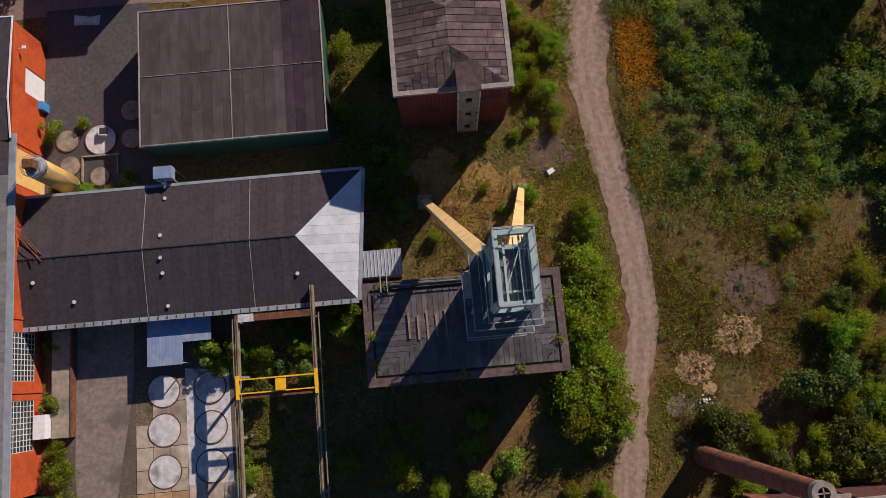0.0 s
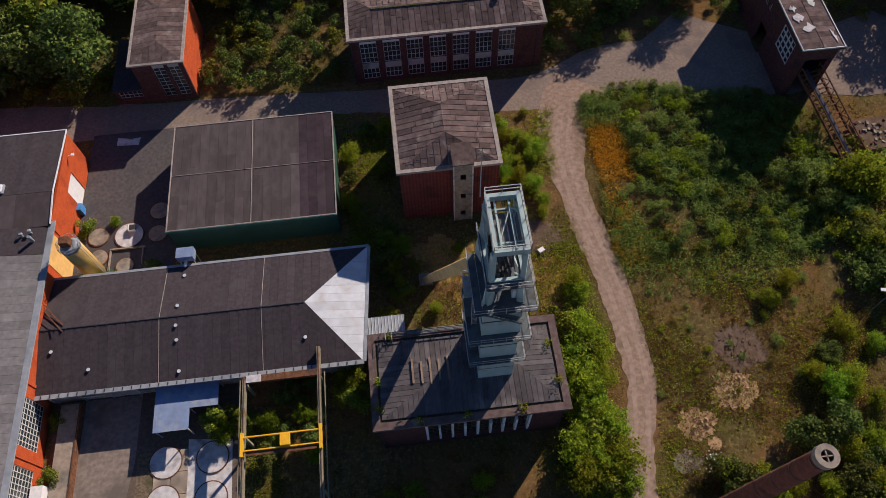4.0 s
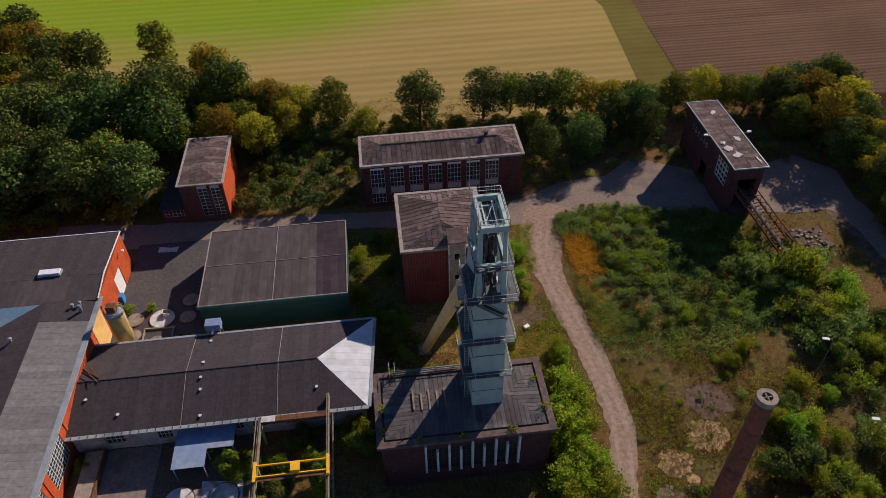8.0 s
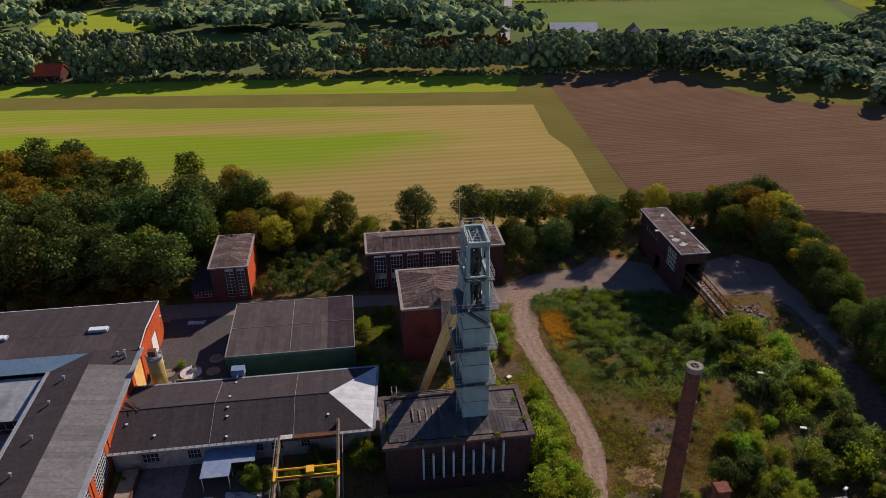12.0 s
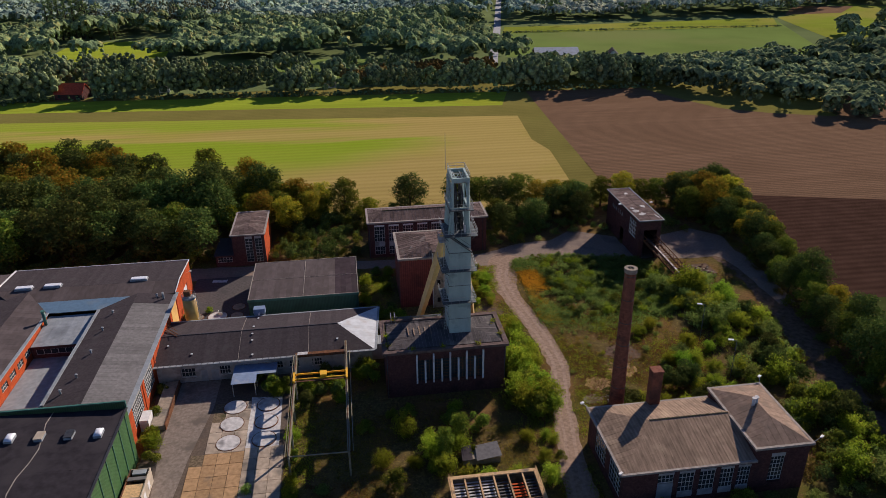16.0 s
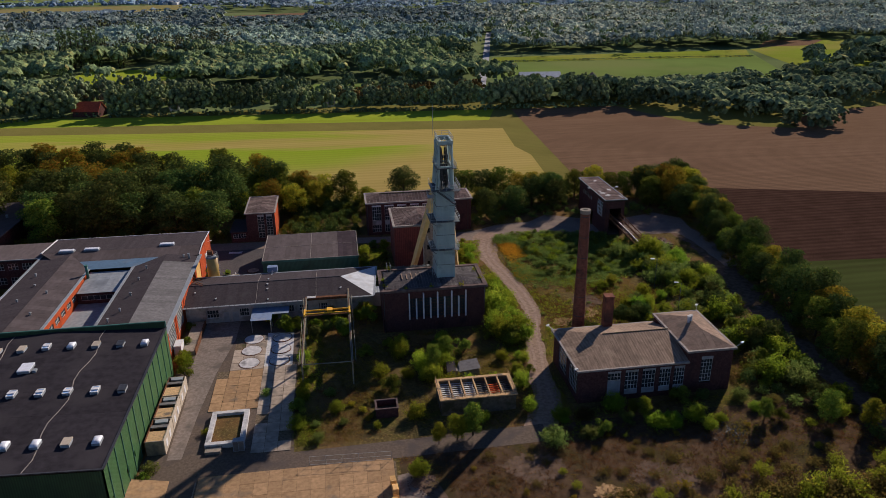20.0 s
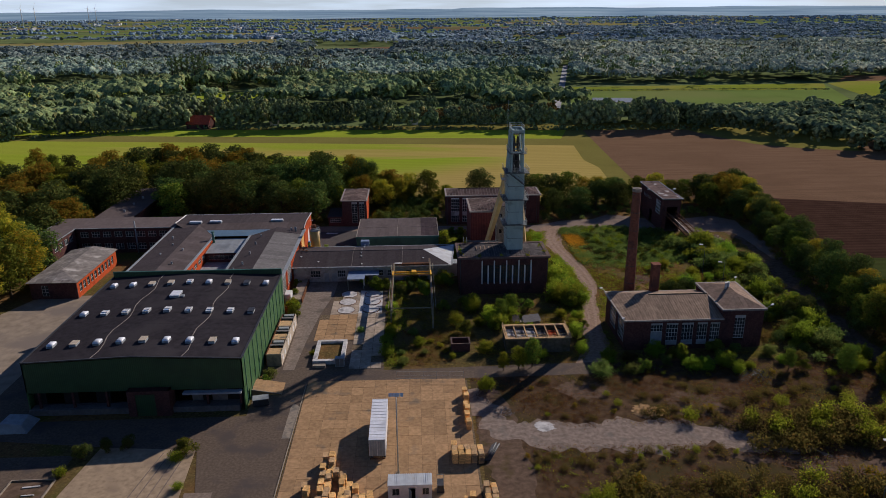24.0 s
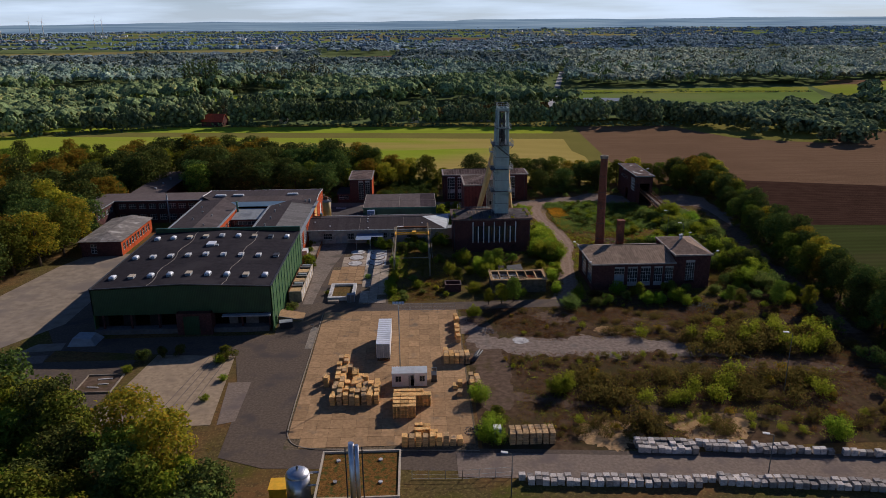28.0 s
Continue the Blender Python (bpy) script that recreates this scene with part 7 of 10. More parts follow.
part("end_tie", Mesh().beam((-23.0, -19.0, 4.9), (-14.15, -19.2, 4.9), 0.12, 0.16), M["olive"], cr)
part("end_beam", Mesh().box(-23.2, -13.9, 7.9, 8.7, 4.55, 5.1), M["rust"], cr, "rusty cross beam at the shed end")
part("end_plate", Mesh().box(-22.8, -21.0, 7.85, 8.75, 5.1, 5.16), M["pale_concrete"], cr)
cb = part("crane_bridge", Mesh().box(-23.2, -13.9, 1.22, 1.36, 5.25, 5.55).box(-23.2, -13.9, -0.33, -0.19, 5.25, 5.55), M["yellow_paint"], cr, "yellow crane bridge girders")
part("end_truck", Mesh().box(-23.2, -22.85, -0.9, 1.8, 5.2, 5.6), M["yellow_paint"], cb)
part("end_truck", Mesh().box(-14.25, -13.9, -0.9, 1.9, 5.2, 5.6), M["yellow_paint"], cb)
part("walkway", Mesh().box(-22.6, -14.5, -0.85, -0.4, 5.3, 5.36), M["rust"], cb)
part("trolley", Mesh().box(-18.6, -17.5, -0.2, 1.1, 5.56, 6.0), M["yellow_paint"], cb, "yellow hoist trolley")

# ---- roofless tank house with open beams ----
bs = thing("roofless_basin", 6.3, -28, "roofless concrete tank house with a grid of rotting beams and slats", "ruin")
bx0, bx1, by0, by1, bz = 0.0, 12.7, -31.2, -25.0, 3.0
part("wall", Mesh().wall(0, by0, 0.35, bx0, bx1, 0, bz).wall(0, by1 - 0.35, 0.35, bx0, bx1, 0, bz).wall(1, bx0, 0.35, by0 + 0.35, by1 - 0.35, 0, bz).wall(1, bx1 - 0.35, 0.35, by0 + 0.35, by1 - 0.35, 0, bz), M["dark_concrete"], bs)
part("rim", kerb_roof(Mesh(), bx0 - 0.25, bx1 + 0.25, by0 - 0.25, by1 + 0.25, bz, bz + 0.2, 0.6), M["old_wood"], bs, "weathered rim with old railing stubs")
rl = Mesh()
railing(rl, [(bx0 - 0.1, by1, bz + 0.2), (bx0 - 0.1, by0, bz + 0.2), (bx1, by0, bz + 0.2), (bx1, by1, bz + 0.2)], 0.7, 0.9, 0.03)
part("railing", rl, M["old_wood"], bs)
for i in range(1, 6):
    x = bx0 + (bx1 - bx0) * i / 6
    part("beam", Mesh().box(x - 0.12, x + 0.12, by0 + 0.35, by1 - 0.35, bz - 0.1, bz + 0.15), M["old_wood"], bs)
rr = random.Random(3)
for i in range(6):
    x0, x1 = bx0 + (bx1 - bx0) * i / 6 + 0.14, bx0 + (bx1 - bx0) * (i + 1) / 6 - 0.14
    mm = M["pale_concrete"] if i in (0, 1, 2) else M["sunlit_red"] if i == 4 else M["dark_metal"]
    for k in range(9):
        y = by0 + 0.6 + 0.6 * k
        if i == 4 and not 2 <= k <= 6:
            continue
        part("slat", Mesh().box(x0 + rr.uniform(0, 0.1), x1, y, y + 0.26, bz - 0.55 + rr.uniform(-.06, .06), bz - 0.47), mm, bs)
part("floor", Mesh().box(bx0 + 0.3, bx1 - 0.3, by0 + 0.3, by1 - 0.3, 0.1, 0.3), M["dark_joint"], bs)
sm = thing("brick_pit", -9, -28.7, "small roofless brick pit with a charred timber edge", "ruin")
part("wall", kerb_roof(Mesh(), -10.8, -7.1, -30.2, -27.4, 0, 1.7, 0.25), M["brick"], sm)
part("rim", kerb_roof(Mesh(), -10.9, -7.0, -30.3, -27.3, 1.7, 1.85, 0.3), M["felt_old"], sm)
part("floor", Mesh().box(-10.5, -7.4, -29.9, -27.7, 0.6, 0.7), M["dark_joint"], sm)
rf = thing("low_store", 5.5, -18, "low collapsed store with dark sheet roofs among bushes", "ruin")
part("roof", Mesh().plate([(2.8, -19.6, 1.3), (4.4, -19.6, 1.3), (4.6, -16.6, 1.7), (3.0, -16.6, 1.7)], 0.08), M["felt"], rf)
part("roof", Mesh().plate([(5.0, -19.8, 1.2), (9.0, -19.4, 1.4), (8.8, -16.4, 1.8), (5.2, -16.8, 1.6)], 0.08), M["felt_grey"], rf)
part("wall", Mesh().box(3.0, 8.8, -19.3, -16.9, 0, 1.15), M["concrete"], rf)

# ---- white-rimmed pit with cabinet ----
wb = thing("walled_pit", -34.8, -29.8, "white-rimmed concrete pit overgrown with moss", "pit")
part("rim", kerb_roof(Mesh(), -37.8, -31.8, -34.2, -25.0, 0, 0.85, 0.75), M["pale_concrete"], wb, "whitewashed broad rim")
part("moss", Mesh().box(-37.0, -32.6, -33.4, -25.8, 0, 0.35), M["soil"], wb)
part("step", Mesh().box(-37.6, -35.2, -35.6, -34.2, 0, 0.5), M["concrete"], wb)
cbn = thing("control_cabinet", -32.3, -34.6, "grey steel control cabinet beside the pit", "cabinet")
part("body", Mesh().box(-33.3, -31.6, -35.4, -34.4, 0, 1.9), M["pale_sheet"], cbn)
part("door", Mesh().box(-33.2, -32.5, -35.44, -35.4, 0.15, 1.8), M["felt_grey"], cbn)
part("door", Mesh().box(-32.4, -31.7, -35.44, -35.4, 0.15, 1.8), M["felt_grey"], cbn)

# ---- trailer, site office, light mast ----
tl = thing("semi_trailer", -23.85, -60, "white box semi-trailer parked without its tractor", "trailer")
part("box", Mesh().box(-25.1, -22.6, -66.0, -54.3, 1.15, 3.95), M["white"], tl)
part("roof", Mesh().box(-25.12, -22.58, -66.02, -54.28, 3.95, 4.0), M["glass_pale"], tl, "pale translucent roof skin")
rb_ = Mesh()
for k in range(13):
    rb_.box(-25.08, -22.62, -65.6 + 0.93 * k, -65.54 + 0.93 * k, 4.0, 4.03)
part("roof_bow", rb_, M["white"], tl)
part("chassis", Mesh().box(-24.7, -24.5, -65.8, -54.6, 0.75, 1.15).box(-23.2, -23.0, -65.8, -54.6, 0.75, 1.15), M["dark_metal"], tl)
for y in (-64.6, -63.3, -62.0):
    for x in (-25.0, -23.0):
        wh = part("wheel", Mesh().tube((x, y, 0.5), (x + 0.35, y, 0.5), 0.5, n=18), M["dark_metal"], tl, "black tyre")
        part("hub", Mesh().tube((x - 0.02, y, 0.5), (x + 0.37, y, 0.5), 0.22, n=12), M["rail"], wh)
for x in (-24.8, -23.1):
    part("support_leg", Mesh().box(x, x + 0.15, -56.6, -56.4, 0, 1.1), M["rail"], tl)
part("rear_door", Mesh().box(-25.0, -23.88, -66.06, -66.0, 1.2, 3.9).box(-23.82, -22.7, -66.06, -66.0, 1.2, 3.9), M["pale_sheet"], tl)
bars = Mesh()
for x in (-24.6, -24.2, -23.5, -23.1):
    bars.beam((x, -66.1, 1.1), (x, -66.1, 3.9), 0.05)
part("lock_bar", bars, M["rail"], tl)
part("bumper", Mesh().box(-25.0, -22.7, -66.0, -65.85, 0.55, 0.75), M["rust"], tl)
of = thing("site_office", -19, -74, "white container office with a ribbed roof and an open door", "site container")
part("body", Mesh().wall(0, -75.2, 0.1, -22.0, -15.9, 0.1, 2.55, [(-19.1, -18.2, 0.15, 2.2), (-21.4, -20.4, 1.0, 2.1), (-17.2, -16.3, 1.0, 2.1)]).box(-22.0, -21.9, -75.1, -72.8, 0.1, 2.55).box(-16.0, -15.9, -75.1, -72.8, 0.1, 2.55).box(-22.0, -15.9, -72.8, -72.7, 0.1, 2.55), M["white"], of)
rb_ = Mesh().box(-22.05, -15.85, -75.25, -72.65, 2.55, 2.65)
for k in range(20):
    rb_.box(-22.0 + 0.31 * k, -21.85 + 0.31 * k, -75.25, -72.65, 2.65, 2.7)
part("roof", rb_, M["white_roof"], of)
window(of, 0, -75.15, -21.4, -20.4, 1.0, 2.1, 2, 1, 0.06)
window(of, 0, -75.15, -17.2, -16.3, 1.0, 2.1, 2, 1, 0.06)
part("door", Mesh().beam((-19.1, -75.25, 1.2), (-18.75, -76.0, 1.2), 0.05, 2.05), M["pale_sheet"], of, "door standing open")
part("floor", Mesh().box(-21.9, -16, -75.1, -72.8, 0.05, 0.15), M["unlit_room"], of)


def mast(x, y, h, heads, group="yard lamps", label="tall grey light mast with floodlights"):
    t = thing("light_mast", x, y, label, "light mast", group)
    part("pole", Mesh().tube((x, y, 0), (x, y, h), 0.12, 0.07, 10), M["rail"], t)
    part("base", Mesh().box(x - 0.3, x + 0.3, y - 0.3, y + 0.3, 0, 0.25), M["concrete"], t)
    part("crossarm", Mesh().beam((x - 0.9, y, h), (x + 0.9, y, h), 0.08), M["rail"], t)
    for k in range(heads):
        a = x - 0.8 + 1.6 * k / max(1, heads - 1) if heads > 1 else x - 0.4
        part("floodlight", Mesh().turned(pose(a, y - 0.25, h - 0.1, 35, 0, 0), 0.45, 0.5, 0.18), M["white"], t, "white floodlight")
    return t


mast(-20.7, -69.0, 13.4, 4)
for x, y, h in ((44.6, -80.7, 11.0), (55.0, 9.0, 8.0), (54.5, -4.0, 8.0), (31.5, -102.6, 6.0), (-5.2, -106, 6.5)):
    t = thing("street_lamp", x, y, "single-armed dark grey street lamp with a flat white head", "street lamp", "works lamps")
    part("pole", Mesh().tube((x, y, 0), (x, y, h), 0.08, 0.05, 8), M["tower_dark"], t)
    part("arm", Mesh().beam((x, y, h), (x - 0.7, y + 0.2, h + 0.15), 0.06), M["tower_dark"], t)
    part("lamp_head", Mesh().turned(pose(x - 1.0, y + 0.3, h + 0.1, 0, 0, -15), 0.9, 0.4, 0.14), M["white"], t)

# ---- pallets ----
def pallet_stack(x, y, n, turn, group, mm="wood", label="stack of pale new wooden pallets", z=0.05):
    """n pallets, each with its deck boards and blocks, as one stack."""
    t = thing("pallet_stack", x, y, label, "pallet stack", group, z=z)
    t.rotation_euler = (0, 0, radians(turn))
    for k in range(n):
        ob = new("pallet", PALLET[mm])
        ob.parent = t
        ob.location = (R_.uniform(-0.05, 0.05), R_.uniform(-0.05, 0.05), 0.146 * k)
    return t


def pallet_mesh(mm):
    mb = Mesh()
    for k in range(5):
        mb.box(-0.6, 0.6, -0.4 + 0.164 * k, -0.4 + 0.164 * k + 0.145, 0.12, 0.142)
    for x in (-0.6, -0.07, 0.46):
        mb.box(x, x + 0.14, -0.4, 0.4, 0.022, 0.12)
    for y in (-0.4, -0.05, 0.3):
        mb.box(-0.6, 0.6, y, y + 0.1, 0, 0.022)
    return data("pallet", mb, M[mm])


R_ = random.Random(42)
PALLET = {"wood": pallet_mesh("wood"), "old_wood": pallet_mesh("old_wood")}
for i in range(8):
    for j in range(12):
        x, y = -31.6 + 1.02 * i, -80.6 + 1.32 * j
        if (i < 2) or (i < 4 and j < 9) or (i >= 4 and j < (7 if i < 6 else 5)):
            if R_.random() < 0.05 or (i == 2 and j % 2):
                continue
            pallet_stack(x + R_.uniform(-.1, .1), y + R_.uniform(-.15, .15), R_.choice((11, 12, 13, 14)) if j < 4 else R_.choice((8, 10, 12)), 90 + R_.uniform(-7, 7), "pallets on the yard", R_.choice(("wood", "wood", "old_wood")))
pallet_stack(-33.4, -74.2, 13, 80, "pallets on the yard")
pallet_stack(-33.9, -72.6, 9, 95, "pallets on the yard", "old_wood")
for i in range(5):
    for j in range(6):
        if i < 3 or (j > 2 and (i, j) != (4, 5)):
            pallet_stack(-21.0 + 1.25 * i, -85.2 + 1.15 * j, 15 - (j > 3) * 3, R_.uniform(-3, 3), "pallets on the yard")
for i in range(9):
    pallet_stack(-19.6 + 1.04 * i, -93.2, R_.choice((11, 12, 12)) if i < 7 else 8, 90 + R_.uniform(-4, 4), "pallets on the yard", R_.choice(("wood", "old_wood")))
for x, y, n in ((-17.6, -90.6, 8), (-16.4, -90.5, 8), (-15.2, -90.7, 6), (-17.5, -89.4, 9), (-16.3, -89.4, 8), (-18.0, -91.8, 3), (-15.0, -91.6, 5)):
    pallet_stack(x, y, n, R_.uniform(-6, 6), "pallets on the yard")
for i in range(5):
    for j in range(2 if i else 3):
        pallet_stack(-12.2 + 0.98 * i, -66.6 + 1.3 * j, 12, 90 + R_.uniform(-6, 6), "pallets on the yard", R_.choice(("wood", "old_wood")))
for k in range(6):
    pallet_stack(-9.6 + 0.08 * k + R_.uniform(-.2, .2), -57.5 + 2.0 * k, R_.choice((8, 11, 12)), 90 + R_.uniform(-6, 6), "pallets on the yard")
for x, y, n in ((-8.2, -77.0, 12), (-7.2, -77.1, 12), (-8.1, -75.6, 11), (-7.1, -75.7, 12), (-8.2, -74.2, 12), (-7.2, -74.3, 10), (-10.4, -78.6, 6), (-11.0, -76.0, 5), (-10.2, -75.4, 7)):
    pallet_stack(x, y, n, 90 + R_.uniform(-8, 8), "pallets on the yard", R_.choice(("wood", "old_wood")))
for i in range(7):
    for j in range(2):
        pallet_stack(-3.4 + 1.0 * i, -93.4 + 1.3 * j, 13, 90 + R_.uniform(-4, 4), "pallets by the road", "old_wood", "stack of weathered dark wooden pallets")
tb = thing("portable_toilet", -5.6, -92.4, "small blue-grey portable toilet cabin with a white roof", "toilet cabin")
part("body", Mesh().box(-6.15, -5.05, -92.95, -91.85, 0, 2.1), M["blue_flash"], tb)
part("roof", Mesh().box(-6.2, -5.0, -93.0, -91.8, 2.1, 2.3), M["white"], tb)
part("door", Mesh().box(-6.0, -5.2, -92.98, -92.95, 0.15, 1.95), M["blue_sheet"], tb)
tk = thing("pump_trolley", -14.6, -73.2, "dark steel trolley beside the office container", "trolley")
part("body", Mesh().box(-15.1, -14.2, -74.0, -72.4, 0.3, 1.5), M["dark_metal"], tk)
part("wheel", Mesh().tube((-15.2, -73.6, 0.3), (-14.1, -73.6, 0.3), 0.3, n=12), M["dark_metal"], tk)
part("frame", Mesh().beam((-15.1, -72.4, 0.4), (-15.1, -72.4, 2.2), 0.06).beam((-14.2, -72.4, 0.4), (-14.2, -72.4, 2.2), 0.06).beam((-15.1, -72.4, 2.2), (-14.2, -72.4, 2.2), 0.06), M["rail"], tk)

# ---- rows of paving block stacks ----
def block_mesh():
    mb = Mesh()
    mb.box(-0.44, 0.44, -0.38, 0.38, 0, 0.12)
    for k in range(4):
        for i in range(3):
            mb.box(-0.44 + 0.296 * i, -0.44 + 0.296 * i + 0.288, -0.38, 0.38, 0.13 + 0.2 * k, 0.32 + 0.2 * k)
    return data("block_stack", mb, M["block"])


BLOCK = block_mesh()
def block_row(x0, y0, x1, y1, n, rows, skip=0.0):
    for i in range(n):
        for j in range(rows):
            if R_.random() < skip:
                continue
            k = i / max(1, n - 1)
            ob = new("block_stack", BLOCK)
            ob.location = (x0 + (x1 - x0) * k + R_.uniform(-.08, .08), y0 + (y1 - y0) * k + 1.05 * j + R_.uniform(-.1, .1), 0.05)
            ob.rotation_euler = (0, 0, R_.uniform(-0.08, 0.08) - 0.08)
            ob.scale = (1, 1, R_.choice((0.78, 1, 1, 1.06)))
            tagged(ob, "strapped stack of grey concrete paving blocks on a pallet", "paving blocks", "rows of paving blocks")


block_row(-3.2, -103.4, 12.6, -104.6, 16, 2, 0.08)
block_row(13.8, -104.7, 22.8, -105.3, 9, 2, 0.1)
block_row(24.0, -104.9, 62.0, -109.4, 36, 2, 0.06)
block_row(15.2, -96.6, 23.0, -97.4, 9, 3, 0.05)
block_row(24.2, -96.6, 36.4, -98.2, 13, 2, 0.08)
block_row(37.2, -97.9, 62.0, -101.2, 24, 1, 0.06)

# ---- heating plant at the front ----
hp = thing("heating_plant", -25.5, -107, "beige clad heating plant with a russet sedum roof", "plant building")
part("wall", Mesh().box(-30.2, -20.2, -111.8, -102.2, 0, 4.7), M["beige"], hp)
part("parapet", kerb_roof(Mesh(), -30.5, -19.9, -112.1, -101.9, 4.6, 5.15, 0.22), M["beige"], hp, "pale beige metal parapet")
part("sedum", Mesh().box(-30.15, -20.25, -111.75, -102.25, 4.7, 4.9), M["sedum"], hp, "russet and green sedum planting")
for x, y in ((-28.2, -104.0), (-22.6, -104.0), (-28.2, -108.6), (-22.4, -108.9)):
    part("roof_outlet", Mesh().tube((x, y, 4.9), (x, y, 5.1), 0.28, n=14), M["pale_concrete"], hp)
for x, r, h in ((-25.5, 0.34, 13.2), (-24.85, 0.26, 12.9)):
    part("flue", Mesh().tube((x, -112.6, 0), (x, -112.6, h), r, n=20), M["steel"], hp, "polished steel flue")
part("flue_frame", Mesh().beam((-26.2, -112.6, 0), (-26.2, -112.6, 12.6), 0.14).beam((-24.2, -112.6, 0), (-24.2, -112.6, 12.6), 0.14), M["dark_metal"], hp)
tkk = thing("steel_tank", -33.2, -107, "polished steel storage tank with a domed top", "storage tank")
dm = Mesh().tube((-33.2, -107, 0), (-33.2, -107, 5.2), 1.55, n=32)
for q in range(6):
    a, b = q * math.pi / 12, (q + 1) * math.pi / 12
    dm.tube((-33.2, -107, 5.2 + 0.75 * math.sin(a)), (-33.2, -107, 5.2 + 0.75 * math.sin(b)), 1.55 * math.cos(a), max(0.02, 1.55 * math.cos(b)), 32, False)
part("shell", dm, M["steel"], tkk)
part("valve", Mesh().tube((-33.2, -107, 6.0), (-33.2, -107, 6.35), 0.15, n=10), M["dark_metal"], tkk)
part("pipe", Mesh().tube((-31.8, -107.6, 3.9), (-30.3, -107.6, 3.9), 0.14, n=10).tube((-31.8, -105.9, 4.6), (-30.3, -105.9, 4.6), 0.14, n=10), M["steel"], tkk)
yb = thing("yellow_cabin", -35.9, -105.4, "bright yellow steel equipment cabin beside the tank", "cabin")
part("body", Mesh().box(-37.2, -34.9, -106.6, -104.2, 0, 2.6), M["yellow_paint"], yb)
part("roof", Mesh().box(-37.3, -34.8, -106.7, -104.1, 2.6, 2.72), M["yellow_paint"], yb)

# ---- fences, rubble and scrap ----
def fence(name, pts, h, label):
    t = thing(name, pts[0][0], pts[0][1], label, "fence", "works fences")
    for a, b in zip(pts, pts[1:]):
        a, b = Vector((*a, 0)), Vector((*b, 0))
        n = max(1, round((b - a).length / 2.5))
        for k in range(n + 1):
            q = a.lerp(b, k / n)
            part("post", Mesh().beam(q, q + Vector((0, 0, h)), 0.07), M["rail"], t)
        for z in (0.15, h * 0.5, h):
            part("rail", Mesh().beam(a + Vector((0, 0, z)), b + Vector((0, 0, z)), 0.035), M["rail"], t)


fence("mesh_fence", [(-21.5, -40.6), (-9.2, -41.2)], 1.6, "low rusty mesh fence at the yard edge")
fence("mesh_fence", [(-18.5, -101.6), (-11.5, -102.0), (-4.5, -101.6)], 1.5, "thin wire fence along the road")
fd = thing("foundation", -73.8, -71.3, "rectangle of broken white kerb stones round bare ground", "foundation")
part("kerb", kerb_roof(Mesh(), -77.0, -70.6, -74.6, -68.0, 0, 0.3, 0.17), M["concrete"], fd)
part("bed", Mesh().box(-76.8, -70.8, -74.4, -68.2, 0.02, 0.1), M["earth"], fd, "bare brown earth inside the kerbs")
part("slab", Mesh().turned(pose(-73.4, -69.6, 0.1, 0, 0, 8), 2.4, 0.3, 0.12).turned(pose(-74.4, -72.6, 0.1, 0, 0, -6), 2.0, 0.25, 0.12).turned(pose(-73.0, -71.5, 0.1, 0, 0, 4), 1.8, 0.22, 0.1), M["pale_concrete"], fd)


def heap(name, x, y, r, h, n, mm, label, seed):
    """A heap of broken lumps."""
    rg = random.Random(seed)
    mb = Mesh()
    for _ in range(n):
        a, d = rg.uniform(0, 6.28), r * math.sqrt(rg.random())
        s = rg.uniform(0.06, 0.24) * (1.2 - 0.5 * d / r)
        z = max(0, h * (1 - (d / r) ** 2) - s * 0.4)
        mb.turned(pose(x + d * math.cos(a), y + d * math.sin(a), z, rg.uniform(-40, 40), rg.uniform(-40, 40), rg.uniform(0, 180)), s * rg.uniform(0.7, 1.6), s, s * rg.uniform(0.3, 0.8))
    return solid(name, mb, M[mm], label, "rubble heap", "stuff")


heap("rubble", 30.6, -2.0, 2.0, 0.3, 90, "sand_rubble", "sandy brick rubble scattered in the weeds", 1)
heap("rubble", 36.3, 2.0, 2.4, 0.3, 110, "sand_rubble", "sandy brick rubble scattered in the weeds", 2)
heap("rubble", 31.2, -6.5, 1.5, 0.3, 40, "pale_concrete", "pale broken concrete in the weeds", 3)
heap("rubble", 37.5, 7.5, 2.4, 0.2, 60, "earth", "broken earth and stones in the weeds", 9)
heap("scrap_heap", -5.2, -47.6, 2.6, 0.9, 140, "felt_old", "heap of grey rubble and scrap by the yard", 4)
heap("scrap_heap", -3.6, -53.0, 2.2, 0.5, 120, "felt_grey", "scattered grey scrap on bare ground", 5)
heap("scrap_heap", 44.0, -43.5, 4.0, 0.7, 200, "dark_metal", "heap of dark tyres and scrap in the bushes", 6)
heap("rubble", 21.0, -54.0, 2.4, 0.5, 120, "sand_rubble", "small heap of sandy rubble", 8)
heap("scrap_heap", -8.6, -90.2, 2.2, 0.4, 120, "dark_metal", "scattered dark scrap beside the pallets", 10)
pl = thing("pipe_bundle", -6.4, -65.6, "bundle of black plastic pipes leaning beside pallets", "pipes")
for k in range(5):
    part("pipe", Mesh().tube((-7.8 + 0.2 * k, -66.8, 0.3 + 0.12 * (k % 2)), (-6.2 + 0.25 * k, -63.6, 0.8 + 0.2 * (k % 3)), 0.16, n=10), M["dark_metal"], pl)
ws = thing("white_stone", 15.9, 23.9, "single white boulder on the dry grass", "boulder")
part("stone", Mesh().turned(pose(15.9, 23.9, 0, 4, 6, 30), 0.9, 0.6, 0.35), M["white"], ws)
mh = Mesh()
